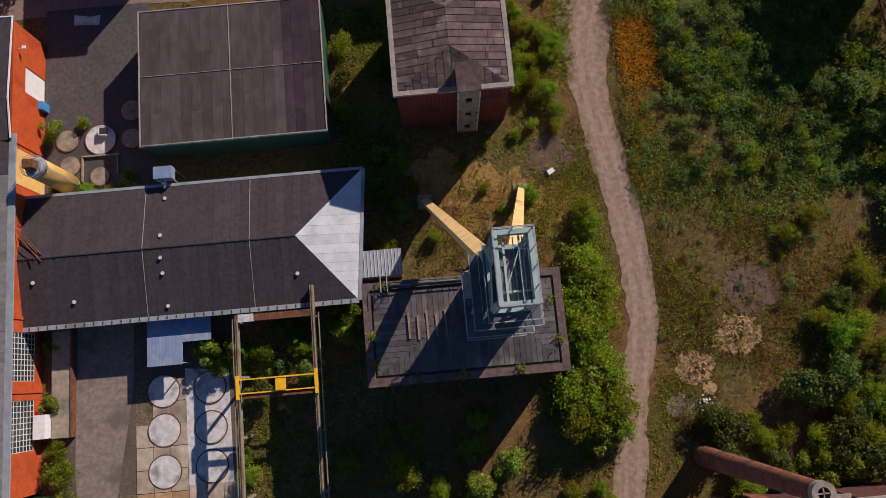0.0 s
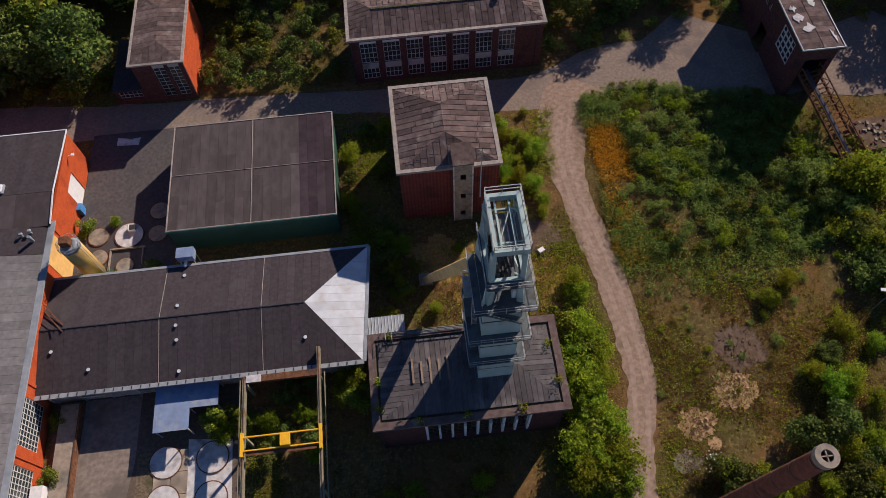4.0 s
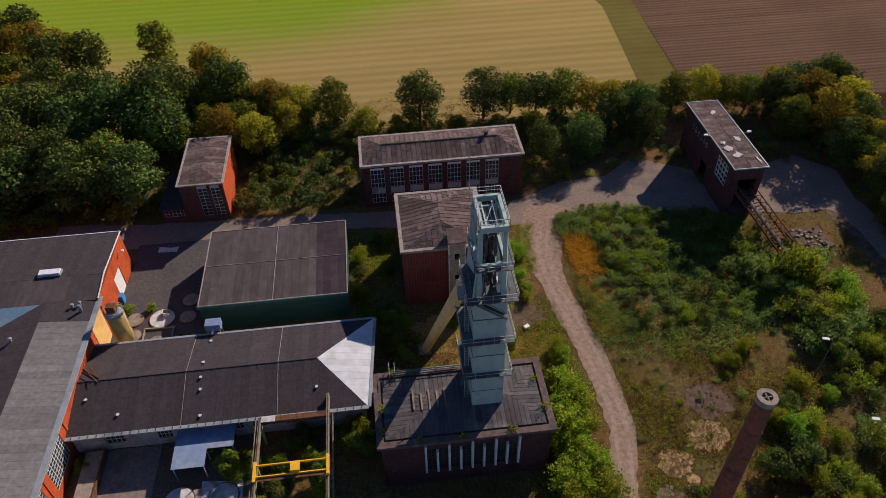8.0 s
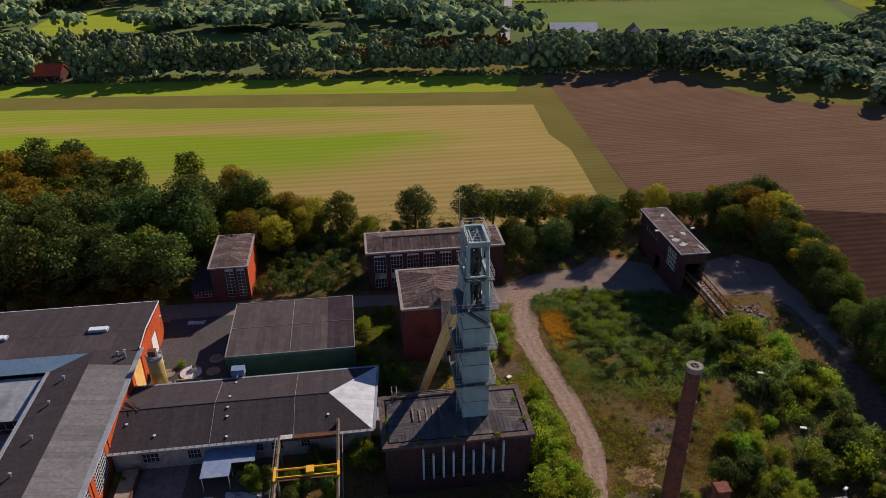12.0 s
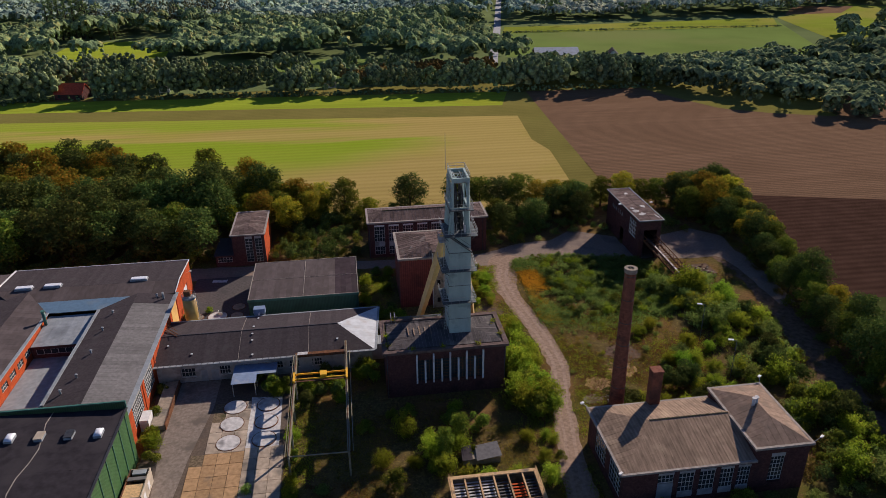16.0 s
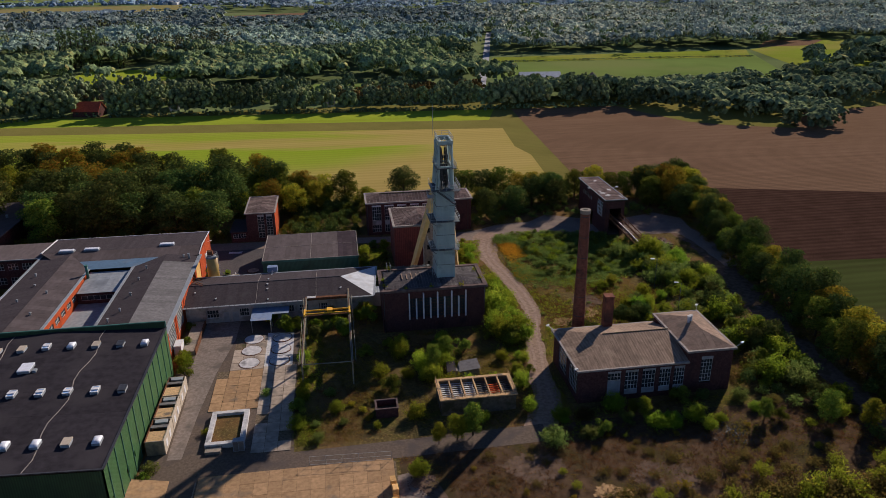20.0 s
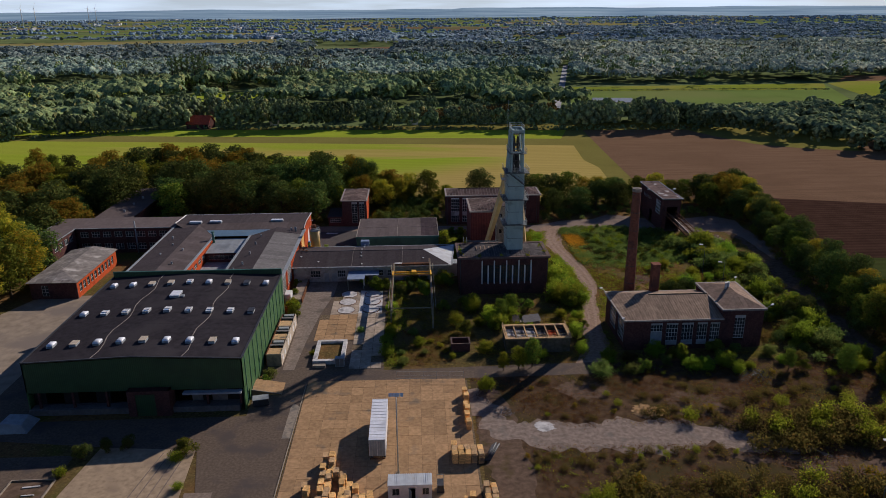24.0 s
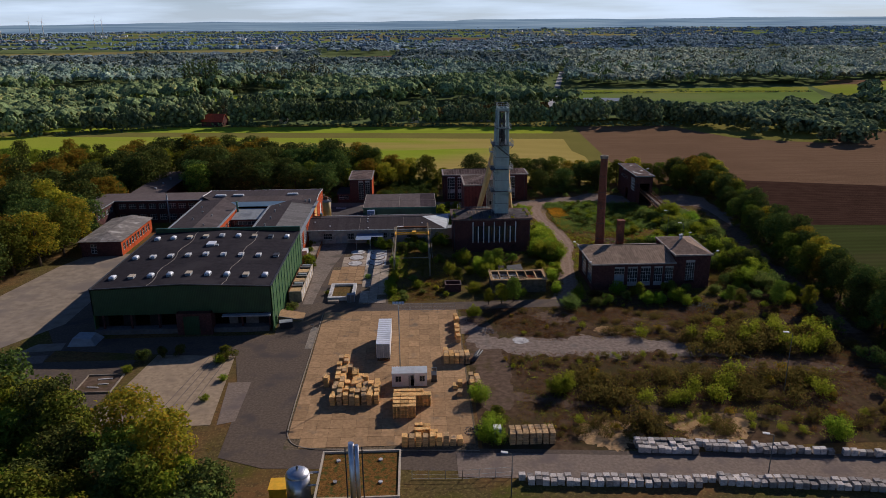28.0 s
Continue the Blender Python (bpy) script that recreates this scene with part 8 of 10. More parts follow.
for x, y in ((-36.2, -66.0), (-35.0, -90.0), (-21.5, -90.5), (-39.5, -47.5)):
    mh.tube((x, y, 0.05), (x, y, 0.09), 0.35, n=20)
solid("manhole_cover", mh, M["dark_metal"], "round iron manhole covers in the yard", "manhole cover", "stuff")
kb = Mesh()
line = spline([(-37.9, -42), (-38.0, -60), (-38.0, -84), (-37.4, -90.5), (-34.5, -93.2), (-28, -94.0), (-8.5, -95.2)], 6)
for a, b in zip(line, line[1:]):
    kb.beam((a.x, a.y, 0.06), (b.x, b.y, 0.06), 0.15, 0.16)
solid("kerb", kb, M["concrete"], "low concrete kerb round the slab yard", "kerb", "structure")


# ---- plants ----
def quad_data(name, co, material):
    """A mesh of loose four-cornered leaves from an array (n, 4, 3)."""
    n = len(co)
    me = bpy.data.meshes.new(name)
    me.vertices.add(4 * n)
    me.loops.add(4 * n)
    me.polygons.add(n)
    me.vertices.foreach_set("co", np.asarray(co, dtype=np.float32).ravel())
    me.loops.foreach_set("vertex_index", np.arange(4 * n, dtype=np.int32))
    me.polygons.foreach_set("loop_start", np.arange(0, 4 * n, 4, dtype=np.int32))
    me.materials.append(material)
    me.update(calc_edges=True)
    return me


def leaves(rs, c, out, size, upright=0.0, rough=0.55):
    """Diamond leaves at points c that face roughly along out; upright: how far their long axis stands up."""
    n = len(c)
    nn = out + rs.normal(0, rough, (n, 3))
    nn /= np.linalg.norm(nn, axis=1)[:, None] + 1e-9
    a = rs.normal(0, 1, (n, 3))
    a[:, 2] += upright * 3
    a -= nn * (a * nn).sum(1)[:, None]
    a /= np.linalg.norm(a, axis=1)[:, None] + 1e-9
    b = np.cross(nn, a)
    s = size * rs.uniform(0.6, 1.3, n)
    a, b = a * (s / 2)[:, None], b * (s * rs.uniform(0.2, 0.34, n))[:, None]
    k = nn * (s * 0.12)[:, None]
    return np.stack([c - a - k, c - a * 0.1 + b, c + a - k, c - a * 0.1 - b], 1)


def crown(rs, lobes, n, size):
    """Leaves over the outside of many overlapping lobes (centre, radius, flatness)."""
    w = np.array([l[1] ** 2 for l in lobes])
    pick = rs.choice(len(lobes), n, p=w / w.sum())
    d = rs.normal(0, 1, (n, 3))
    d[:, 2] += 0.35
    d /= np.linalg.norm(d, axis=1)[:, None]
    cen = np.array([l[0] for l in lobes])[pick]
    r = np.array([l[1] for l in lobes])[pick] * (1 - 0.45 * rs.random(n) ** 2.2) * (1 + 0.12 * rs.normal(0, 1, n))
    p = cen + d * r[:, None] * np.array([1, 1, 0.85])
    return leaves(rs, p, d, size)


def tree(name, seed, h, spread, n, size, leaf_m, label, category="tree", low=0.22, x=0, y=-880, group="", columns=0):
    """A tapered trunk with limbs, and a ragged crown of many leaf clumps."""
    rs = np.random.RandomState(seed)
    t = thing(name, x, y, label, category, group)
    tr = Mesh()
    lean = Vector((rs.uniform(-.4, .4), rs.uniform(-.4, .4), h * 0.75))
    base = Vector((x, y, -0.1))
    r0 = h * 0.022
    tr.tube(base, base + lean * 0.4, r0, r0 * 0.75, 8, False).tube(base + lean * 0.4, base + lean, r0 * 0.75, r0 * 0.2, 8)
    lobes = []
    k = rs.randint(13, 18)
    for i in range(k):
        q = (i + 0.5) / k
        zz_ = h * (low + (0.97 - low) * q)
        prof = math.sin(math.pi * min(1, max(0.0, 0.16 + 0.8 * q))) ** 0.7
        a = i * 2.4 + rs.uniform(-.5, .5)
        rad = spread * prof * rs.uniform(0.35, 0.72)
        lr = spread * rs.uniform(0.34, 0.52) * (0.65 + 0.4 * prof)
        c = (rad * math.cos(a), rad * math.sin(a), min(zz_, h - lr * 0.8))
        lobes.append((c, lr))
        if i % 2 == 0:
            s = base + lean * min(0.95, max(0.15, (zz_ / h) * 0.85))
            tr.tube(s, (x + c[0] * 0.9, y + c[1] * 0.9, c[2]), r0 * 0.35, r0 * 0.1, 5, False)
    part("trunk", tr, M["bark"], t)
    co = crown(rs, lobes, n, size)
    ob = new("crown", quad_data("crown", co, M[leaf_m]))
    ob.parent = t
    ORIGIN[ob] = ORIGIN[t]
    return t


SPRAYS, SCRUB = [], {}


def bush(name, seed, h, spread, n, size, leaf_m, label, y=-880, upright=0.2):
    """Several stems with leafy sprays."""
    rs = np.random.RandomState(seed)
    t = thing(name, 0, y, label, "bush", "self-sown bushes")
    st = Mesh()
    lobes = []
    for i in range(9):
        a, d = i * 2.4, spread * rs.uniform(0.1, 0.75)
        c = (d * math.cos(a), d * math.sin(a), h * rs.uniform(0.3, 0.8) * (1.1 - 0.4 * d / spread))
        lobes.append((c, min(c[2] * 0.95, spread * rs.uniform(0.3, 0.5))))
        st.tube((d * 0.2 * math.cos(a), y + d * 0.2 * math.sin(a), -0.05), (c[0], y + c[1], c[2]), 0.05, 0.015, 5, False)
    part("stem", st, M["bark"], t)
    co = crown(rs, lobes, n, size)
    SPRAYS.append((co, leaf_m))
    ob = new("foliage", quad_data("foliage", co, M[leaf_m]))
    ob.parent = t
    ORIGIN[ob] = ORIGIN[t]
    return t


def feathery(name, seed, h, spread, n, size, leaf_m, label, y=-880):
    """Many slender shoots arching up and out, leafy along their length."""
    rs = np.random.RandomState(seed)
    t = thing(name, 0, y, label, "bush", "self-sown bushes")
    st = Mesh()
    k = 34
    a, r = rs.uniform(0, 6.283, k), spread * np.sqrt(rs.random(k))
    top = np.stack([r * np.cos(a), r * np.sin(a), h * rs.uniform(0.55, 1.0, k) * (1.08 - 0.45 * (r / spread) ** 2)], 1)
    for i in range(0, k, 4):
        st.tube((0.15 * top[i, 0], y + 0.15 * top[i, 1], -0.05), (0.8 * top[i, 0], y + 0.8 * top[i, 1], 0.85 * top[i, 2]), 0.04, 0.012, 5, False)
    part("stem", st, M["bark"], t)
    i = rs.randint(0, k, n)
    u = rs.random(n) ** 0.6
    c = top[i] * np.stack([0.25 + 0.75 * u, 0.25 + 0.75 * u, 0.12 + 0.88 * u], 1) + rs.normal(0, 1, (n, 3)) * (0.10 + 0.2 * (1 - u))[:, None] * spread * np.array([1, 1, 0.5])
    c[:, 2] = np.maximum(c[:, 2], 0.05)
    d = rs.normal(0, 0.6, (n, 3))
    d[:, :2] += c[:, :2] / spread
    d[:, 2] += 0.5
    d /= np.linalg.norm(d, axis=1)[:, None]
    co = leaves(rs, c, d, size, 0.35)
    SPRAYS.append((co, leaf_m))
    ob = new("foliage", quad_data("foliage", co, M[leaf_m]))
    ob.parent = t
    ORIGIN[ob] = ORIGIN[t]
    return t


# footprints on which nothing grows: x0, x1, y0, y1
KEEP = [(-8.3, 14.6, -1.4, 11), (-49, -6.5, 9, 25.8), (-9.5, -3.2, 11.8, 15.4), (-34.3, -10.6, 29.7, 48.2), (-3, 11.6, 30, 46), (-8.6, 22.5, 56.4, 67.4), (-45.2, -32, 57, 73.2), (55.8, 63, 45.2, 68.8), (42, 56, 50, 63), (63, 82, 46, 59), (59.5, 62.5, 44, 46.5),
        (22.6, 51.8, -32.4, -16.2), (-86, -47, -52, 48), (-120, -84, 1, 47), (-113, -101, 46, 87), (-48, -24.6, -37, 9.6), (-0.6, 13.4, -31.9, -24.4), (-11.2, -6.7, -30.6, -27), (-48.2, -34.5, 36, 53), (-48, -36, 28, 36.5),
        (-48, -8.6, -96, -41.4), (-38, -24.6, -36, -24), (-47, -39, -41, -10), (-31, -19, -113, -101), (-36, -31, -110, -104), (-112, -85, -57, 2), (-88, -46, -62, -50), (-70.5, -46, -86, -58), (-110, -70, -82, -57), (28, 31.3, -13.8, -10.6), (-24, 16, -40.5, -36.2), (-40, 120, -112, -94.5)]
PATHS = [(spline([(27.5, 53), (23.6, 47), (22.3, 40.4), (22.4, 31.6), (23.4, 24.9), (24.4, 17.7), (25.0, 11.6), (25.0, 5.1), (24.0, -0.3), (22.5, -6), (21.4, -13), (19.8, -21), (18.8, -28.7), (15.4, -37.5)], 6), 1.5),
         (spline([(-64, 55), (-44, 54.5), (-15, 54), (3, 52.5), (20, 52), (30, 55), (38, 55.5), (45, 52.5), (56, 51), (70, 51), (79, 47), (81, 38)], 6), 3.6)]
OPEN = []
CLEAR = [(spline([(79, 34), (77, 14), (74, -2), (72.5, -24), (72, -42), (70, -58)], 6), 2.6), (spline([(-8.5, -45), (-6.5, -53), (-2, -58.5), (6, -60.5), (14, -61), (21, -61), (28, -61.5), (34, -63)], 6), 2.3), (spline([(-5.5, -46), (-4.6, -55), (-4.4, -66), (-4.2, -76), (-4.0, -84)], 6), 2.6)]


def free(p, pad=0.0, bare=True):
    """Which points of an array (n, 2) lie on open ground."""
    ok = np.ones(len(p), bool)
    for a, b, c, d in KEEP + (OPEN if bare else []):
        ok &= ~((p[:, 0] > a - pad) & (p[:, 0] < b + pad) & (p[:, 1] > c - pad) & (p[:, 1] < d + pad))
    for line, r in PATHS + (CLEAR if bare else []):
        q = np.array([(v.x, v.y) for v in line])
        for i in range(0, len(q)):
            ok &= ((p - q[i]) ** 2).sum(1) > (r + pad * 0.6) ** 2
    return ok


RS = np.random.RandomState(8)


def spread_in(n, x0, x1, y0, y1, pad=0.0, bare=True, gap=0.0):
    p = np.stack([RS.uniform(x0, x1, n), RS.uniform(y0, y1, n)], 1)
    p = p[free(p, pad, bare)]
    if gap:
        out = []
        for q in p:
            if all((q[0] - o[0]) ** 2 + (q[1] - o[1]) ** 2 > gap * gap for o in out):
                out.append(q)
        p = np.array(out).reshape(-1, 2)
    return p


TREES = [tree("tree", 1, 12.0, 4.4, 4000, 0.52, "leaf_dark", "broad dark green oak in full leaf", x=0, y=-870),
         tree("tree", 2, 11.0, 3.8, 3600, 0.50, "leaf_mid", "mid-green maple in full leaf", x=15, y=-870),
         tree("tree", 3, 12.5, 4.2, 3800, 0.50, "leaf_autumn", "tree turning russet in early autumn", x=30, y=-870),
         tree("tree", 4, 10.0, 3.4, 3400, 0.46, "leaf_yellow", "yellow-green birch with a loose crown", x=45, y=-870),
         tree("tree", 5, 13.0, 4.8, 4200, 0.54, "leaf_dark", "tall dark green oak", x=60, y=-870),
         tree("tree", 6, 9.0, 3.6, 3200, 0.46, "leaf_mid", "rounded mid-green field maple", x=75, y=-870)]
SHRUBS = [feathery("bush", 11, 3.0, 1.9, 2340, 0.25, "leaf_bush", "bright green self-sown bush on waste ground", y=-880),
          bush("bush", 12, 3.2, 1.9, 1800, 0.27, "leaf_mid", "mid-green self-sown shrub on waste ground", y=-880),
          feathery("bush", 13, 2.6, 1.9, 2160, 0.24, "leaf_yellow", "yellow-green self-sown bush on waste ground", y=-880),
          feathery("bush", 14, 2.6, 2.1, 2160, 0.25, "leaf_grey", "dull grey-green willow bush", y=-880),
          bush("bush", 15, 3.6, 2.4, 2160, 0.30, "leaf_dark", "dense dark green bush on waste ground", y=-880),
          bush("bush", 16, 1.6, 1.8, 1170, 0.24, "leaf_autumn", "russet bush in autumn colour", y=-880),
          feathery("bush", 17, 2.2, 2.1, 1800, 0.25, "leaf_olive", "olive-brown withered bush on waste ground", y=-880),
          feathery("bush", 18, 3.3, 1.8, 2700, 0.22, "leaf_willow", "feathery yellow-green willow bush", y=-880)]


def plant(src, x, y, s, sz=None, wide=1.0):
    ob = copy_thing(src, pose(x, y, 0, 0, 0, RS.uniform(0, 360)) @ Matrix.Diagonal((s * wide, s * wide, sz or s * RS.uniform(0.88, 1.12), 1)))
    return ob


DEEP = {}


def deep_tree(k, x, y, sc):
    """A tree that is only a part of a wood nobody could count: fewer, larger leaves."""
    crown_ = [c for c in TREES[k].children if c.name.startswith("crown")][0].data
    co = np.empty(len(crown_.vertices) * 3, dtype=np.float32)
    crown_.vertices.foreach_get("co", co)
    co = co.reshape(-1, 4, 3)[RS.randint(2)::2].astype(float)
    mid = co.mean(1, keepdims=True)
    co = mid + (co - mid) * 1.35
    a = RS.uniform(0, 6.28)
    r = np.array([[math.cos(a), -math.sin(a), 0], [math.sin(a), math.cos(a), 0], [0, 0, 1]])
    DEEP.setdefault(crown_.materials[0].name, []).append(((co @ r.T) * np.array([sc * 1.25, sc * 1.25, sc]) + np.array([x, y, 0])).astype(np.float32))


def grove(n, x0, x1, y0, y1, kinds, s0, s1, gap, test=None, group="", deep=None):
    for x, y in spread_in(n, x0, x1, y0, y1, 1.5, gap=gap):
        if test is None or test(x, y):
            if deep is not None and deep(x, y):
                deep_tree(kinds[RS.randint(len(kinds))], x, y, RS.uniform(s0, s1))
                continue
            tagged(plant(TREES[kinds[RS.randint(len(kinds))]], x, y, RS.uniform(s0, s1), wide=1.25), group=group)


def scrub(x, y, k, s, flat_=1.0):
    """A bush that is only a part of a thicket nobody could count: fewer, larger leaves."""
    co, m = SPRAYS[k]
    co = co[RS.randint(4)::4]
    mid = co.mean(1, keepdims=True)
    co = (mid + (co - mid) * 1.45) * np.array([1, 1, flat_])
    a = RS.uniform(0, 6.28)
    r = np.array([[math.cos(a), -math.sin(a), 0], [math.sin(a), math.cos(a), 0], [0, 0, 1]])
    SCRUB.setdefault(m, []).append(((co @ r.T) * s + np.array([x, y, 0])).astype(np.float32))


def thicket(n, x0, x1, y0, y1, kinds, s0, s1, gap=1.2, bare=True, pad=0.6, single=False, flat_=1.0):
    for x, y in spread_in(n, x0, x1, y0, y1, pad, bare, gap):
        if not single:
            scrub(x, y, kinds[RS.randint(len(kinds))], RS.uniform(s0, s1), flat_)
            continue
        plant(SHRUBS[kinds[RS.randint(len(kinds))]], x, y, RS.uniform(s0, s1))


# the wood in the north-west
edge_ = lambda x: float(np.interp(x, [-170, -160, -146, -125, -100, -88, -70, -50, -40, -31, -20, -10], [88, 98, 104, 141, 139, 145, 122, 124, 112, 98, 91, 86]))
grove(420, -116, -46, 63, 88, [0, 0, 4, 1, 4, 0], 1.05, 1.32, 7.0, lambda x, y: x < -48.5 or y > 77, "trees of the wood")
grove(900, -150, -20, 84, 146, [2, 0, 1, 3, 1, 4, 2, 0], 0.85, 1.15, 6.0, lambda x, y: 88 < y < edge_(x) - 4 and not (-66 < x < -44 and 101 < y < 113), "trees of the wood", lambda x, y: x < -62 or y > 108)
grove(60, -46, -19, 76, 92, [1, 3, 2, 1], 0.7, 0.95, 5.0, lambda x, y: y < edge_(x) - 2, "trees of the wood")
# trees along the field
HEDGE = [(-13, 86, 1, 1.0), (5, 84.5, 0, 1.0), (19, 85, 4, 0.9), (25, 86, 1, 0.95), (30.5, 85, 0, 0.86), (36, 84, 5, 1.05), (41, 82, 2, 0.76), (45.5, 80, 2, 0.7), (50, 80, 1, 0.78), (55, 81, 5, 0.8), (60, 82, 1, 0.78), (66, 82, 2, 0.8), (71, 81, 5, 0.95), (76, 80, 1, 0.82), (82, 80, 2, 0.85), (88, 80, 4, 0.82), (93, 79, 4, 0.85),
         (-7, 80, 3, 0.8), (-26, 88, 2, 0.9), (-34, 92, 1, 1.0),  (-20, 84, 3, 0.7), (0, 79, 1, 0.5), (12, 80, 5, 0.5)]
for x, y, k, s in HEDGE:
    tagged(plant(TREES[k], x, y, s, wide=1.32), group="trees along the field")
thicket(120, -28, 90, 75, 84, [1, 4, 3, 2, 4], 0.6, 1.1, 2.2)
thicket(110, -31, -9, 57, 86, [4, 4, 1, 4], 0.6, 1.1, 1.9)
thicket(90, 23, 56, 60, 80, [4, 1, 3, 4], 0.5, 0.9, 1.8)
# hedge in the east
for y in np.arange(-84, 78, 5.2):
    cx_ = float(np.interp(y, [-84, -25, -6, 15, 34, 50, 69, 85], [77.5, 80.0, 82.0, 84.5, 87.5, 90.5, 91.5, 90.0]))
    for k in range(2):
        tagged(plant(TREES[[1, 4, 0, 5, 4, 2][RS.randint(6)]], cx_ + RS.uniform(-1, 1) + 4.0 * k - 2.6, y + RS.uniform(-2, 2) + 2.6 * k, RS.uniform(0.6, 0.86), wide=1.15), group="hedge trees")
    scrub(cx_ - 5.5 + RS.uniform(-1, 1), y + RS.uniform(-1, 1), [4, 1, 6][RS.randint(3)], RS.uniform(0.6, 1.0))
    scrub(cx_ + 4.5 + RS.uniform(-1, 1), y + RS.uniform(-1, 1), [4, 1, 4][RS.randint(3)], RS.uniform(0.6, 1.1))
thicket(50, 66, 80, -62, 30, [4, 1, 6, 3], 0.4, 0.8, 2.2)
# west and south-west trees
grove(60, -142, -121, -34, 60, [0, 1, 2, 4], 0.8, 1.1, 5.0)
for x, y, k, s_ in ((-113.5, 3, 1, 1.2), (-113, 11, 2, 1.15), (-114, 18, 0, 1.2), (-116, -5, 2, 1.15), (-119, -12, 1, 1.2), (-121, -20, 4, 1.05), (-124, -28, 3, 1.2), (-122, -1, 0, 1.25), (-127, -10, 1, 1.2), (-130, -20, 2, 1.2), (-122, 10, 4, 1.1)):
    tagged(plant(TREES[k], x, y, s_, wide=1.25), group="trees by the west drive")
grove(260, -172, -119, 40, 100, [0, 1, 2, 4, 2, 3], 0.85, 1.15, 5.6, lambda x, y: y < edge_(x) - 3, "trees of the wood", lambda x, y: True)
grove(420, -112, -40, -128, -76, [1, 3, 2, 5, 3, 1, 0], 0.72, 1.05, 3.3, lambda x, y: y < -103 - 0.62 * (x + 48) and y < -82 + 0.1 * (x + 70), "trees at the south-west")
# site bushes
thicket(430, 32.0, 60, 20.5, 51.5, [3, 3, 4, 3, 0, 1], 0.35, 0.8, 1.15, pad=0.2, flat_=0.85)
thicket(40, 26.8, 32, 46, 51.5, [3, 3, 1], 0.35, 0.7, 1.2, pad=0.2, flat_=0.85)
thicket(34, 27.5, 32, 20.5, 33, [3, 7, 5], 0.25, 0.5, 1.6, pad=0.2, flat_=0.8)
grove(26, 79, 94, 58, 79, [0, 1, 4, 2, 4], 0.75, 0.95, 4.2, None, "trees along the field")
thicket(60, 63, 84, 59, 78, [4, 1, 4, 3], 0.5, 1.0, 2.0)
grove(14, 26, 54, 66, 78, [0, 4, 1], 0.6, 0.8, 5.0, None, "trees along the field")
thicket(110, -100, -47, 56.5, 66, [4, 1, 4], 0.7, 1.3, 1.9)
thicket(110, 50, 62, 20, 50, [4, 3, 3, 1], 0.45, 0.8, 1.6, flat_=0.8)
thicket(45, 38, 58, 2, 20, [3, 7, 6, 0], 0.28, 0.5, 2.2, flat_=0.7)
thicket(24, 26.5, 38, 0, 22, [7, 3, 6], 0.2, 0.36, 2.0, flat_=0.7)
for k in range(180):
    q_ = RS.random()
    y = 36 - 68 * q_
    x = 61 + 3 * math.sin(q_ * 4) + 14 * max(0, q_ - 0.6) + RS.uniform(-7, 7)
    if free(np.array([[x, y]]), 1.0)[0]:
        k_ = [3, 1, 4, 0, 7, 3][RS.randint(6)]
        if k % 4:
            scrub(x, y, k_, RS.uniform(0.55, 1.1))
        else:
            plant(SHRUBS[k_], x, y, RS.uniform(0.9, 1.55))
thicket(70, 14.9, 20.4, -9, 12, [0, 7, 1, 0], 1.05, 1.7, 1.25, single=True)
thicket(40, -12, 19, -24, -2.5, [1, 7, 7, 0], 0.6, 1.4, 2.6, single=True)
thicket(34, -25.2, -22.6, -34, 6, [0, 1, 7], 0.5, 0.95, 1.5, single=True)
thicket(14, -22, -9, -40, -18, [3, 5, 7, 0], 0.4, 0.9, 2.2, single=True)
thicket(24, -8, 19, -38, -18, [7, 0, 7, 2], 0.6, 1.3, 2.6, single=True)
thicket(12, 16, 20, -38, -10, [0, 7, 1], 0.4, 0.7, 1.8, single=True)
thicket(20, 44, 56, -14, 8, [7, 0, 3, 7], 0.7, 1.2, 2.4, single=True)
thicket(40, 30, 50, -15.5, -7.5, [1, 7, 4, 7], 0.8, 1.25, 1.7, single=True)
thicket(50, 52, 74, -40, -14, [3, 6, 4, 1], 0.5, 1.0, 2.2)
thicket(46, 14, 78, -42, -33, [1, 0, 7, 6, 3, 4], 0.5, 1.2, 2.4, single=True)
thicket(70, 2, 75, -57, -40, [6, 6, 5, 7, 6], 0.3, 0.6, 2.0, flat_=0.8)
thicket(130, 34, 62, -66, -57, [6, 6, 7, 6], 0.8, 1.35, 1.4)
thicket(60, 22, 80, -58, -49, [6, 6, 7, 6, 5], 0.5, 0.9, 2.2)
thicket(125, 11, 54, -84, -73, [6, 6, 6, 5, 6, 7], 0.6, 1.25, 1.3, bare=False)
thicket(120, -2, 64, -93, -86.5, [7, 6, 5, 6, 6], 0.35, 0.8, 1.5)
thicket(60, -3, 34, -70, -65, [6, 5, 6, 7], 0.25, 0.5, 1.4)
thicket(20, -12, -4, -97, -80, [7, 0, 1], 0.7, 1.3, 1.4, single=True)
thicket(40, 56, 92, -94, -56, [1, 4, 6, 6, 4], 0.6, 1.2, 3.0)
thicket(26, -10.3, -3.5, 16, 56, [1, 0, 4, 7], 0.55, 1.0, 1.7, single=True)
thicket(46, 11.8, 18.5, 29, 50, [7, 7, 0, 2], 0.45, 0.85, 1.4, single=True)
thicket(30, -6.5, -1.5, 15.5, 30, [1, 4, 0, 7], 0.5, 0.95, 1.5, single=True)
thicket(20, -22, -14.5, -1, 8.5, [1, 4, 0], 0.5, 0.9, 1.5, single=True)
thicket(9, -1, 12, 16, 29, [7, 2, 0], 0.35, 0.6, 2.6, single=True)
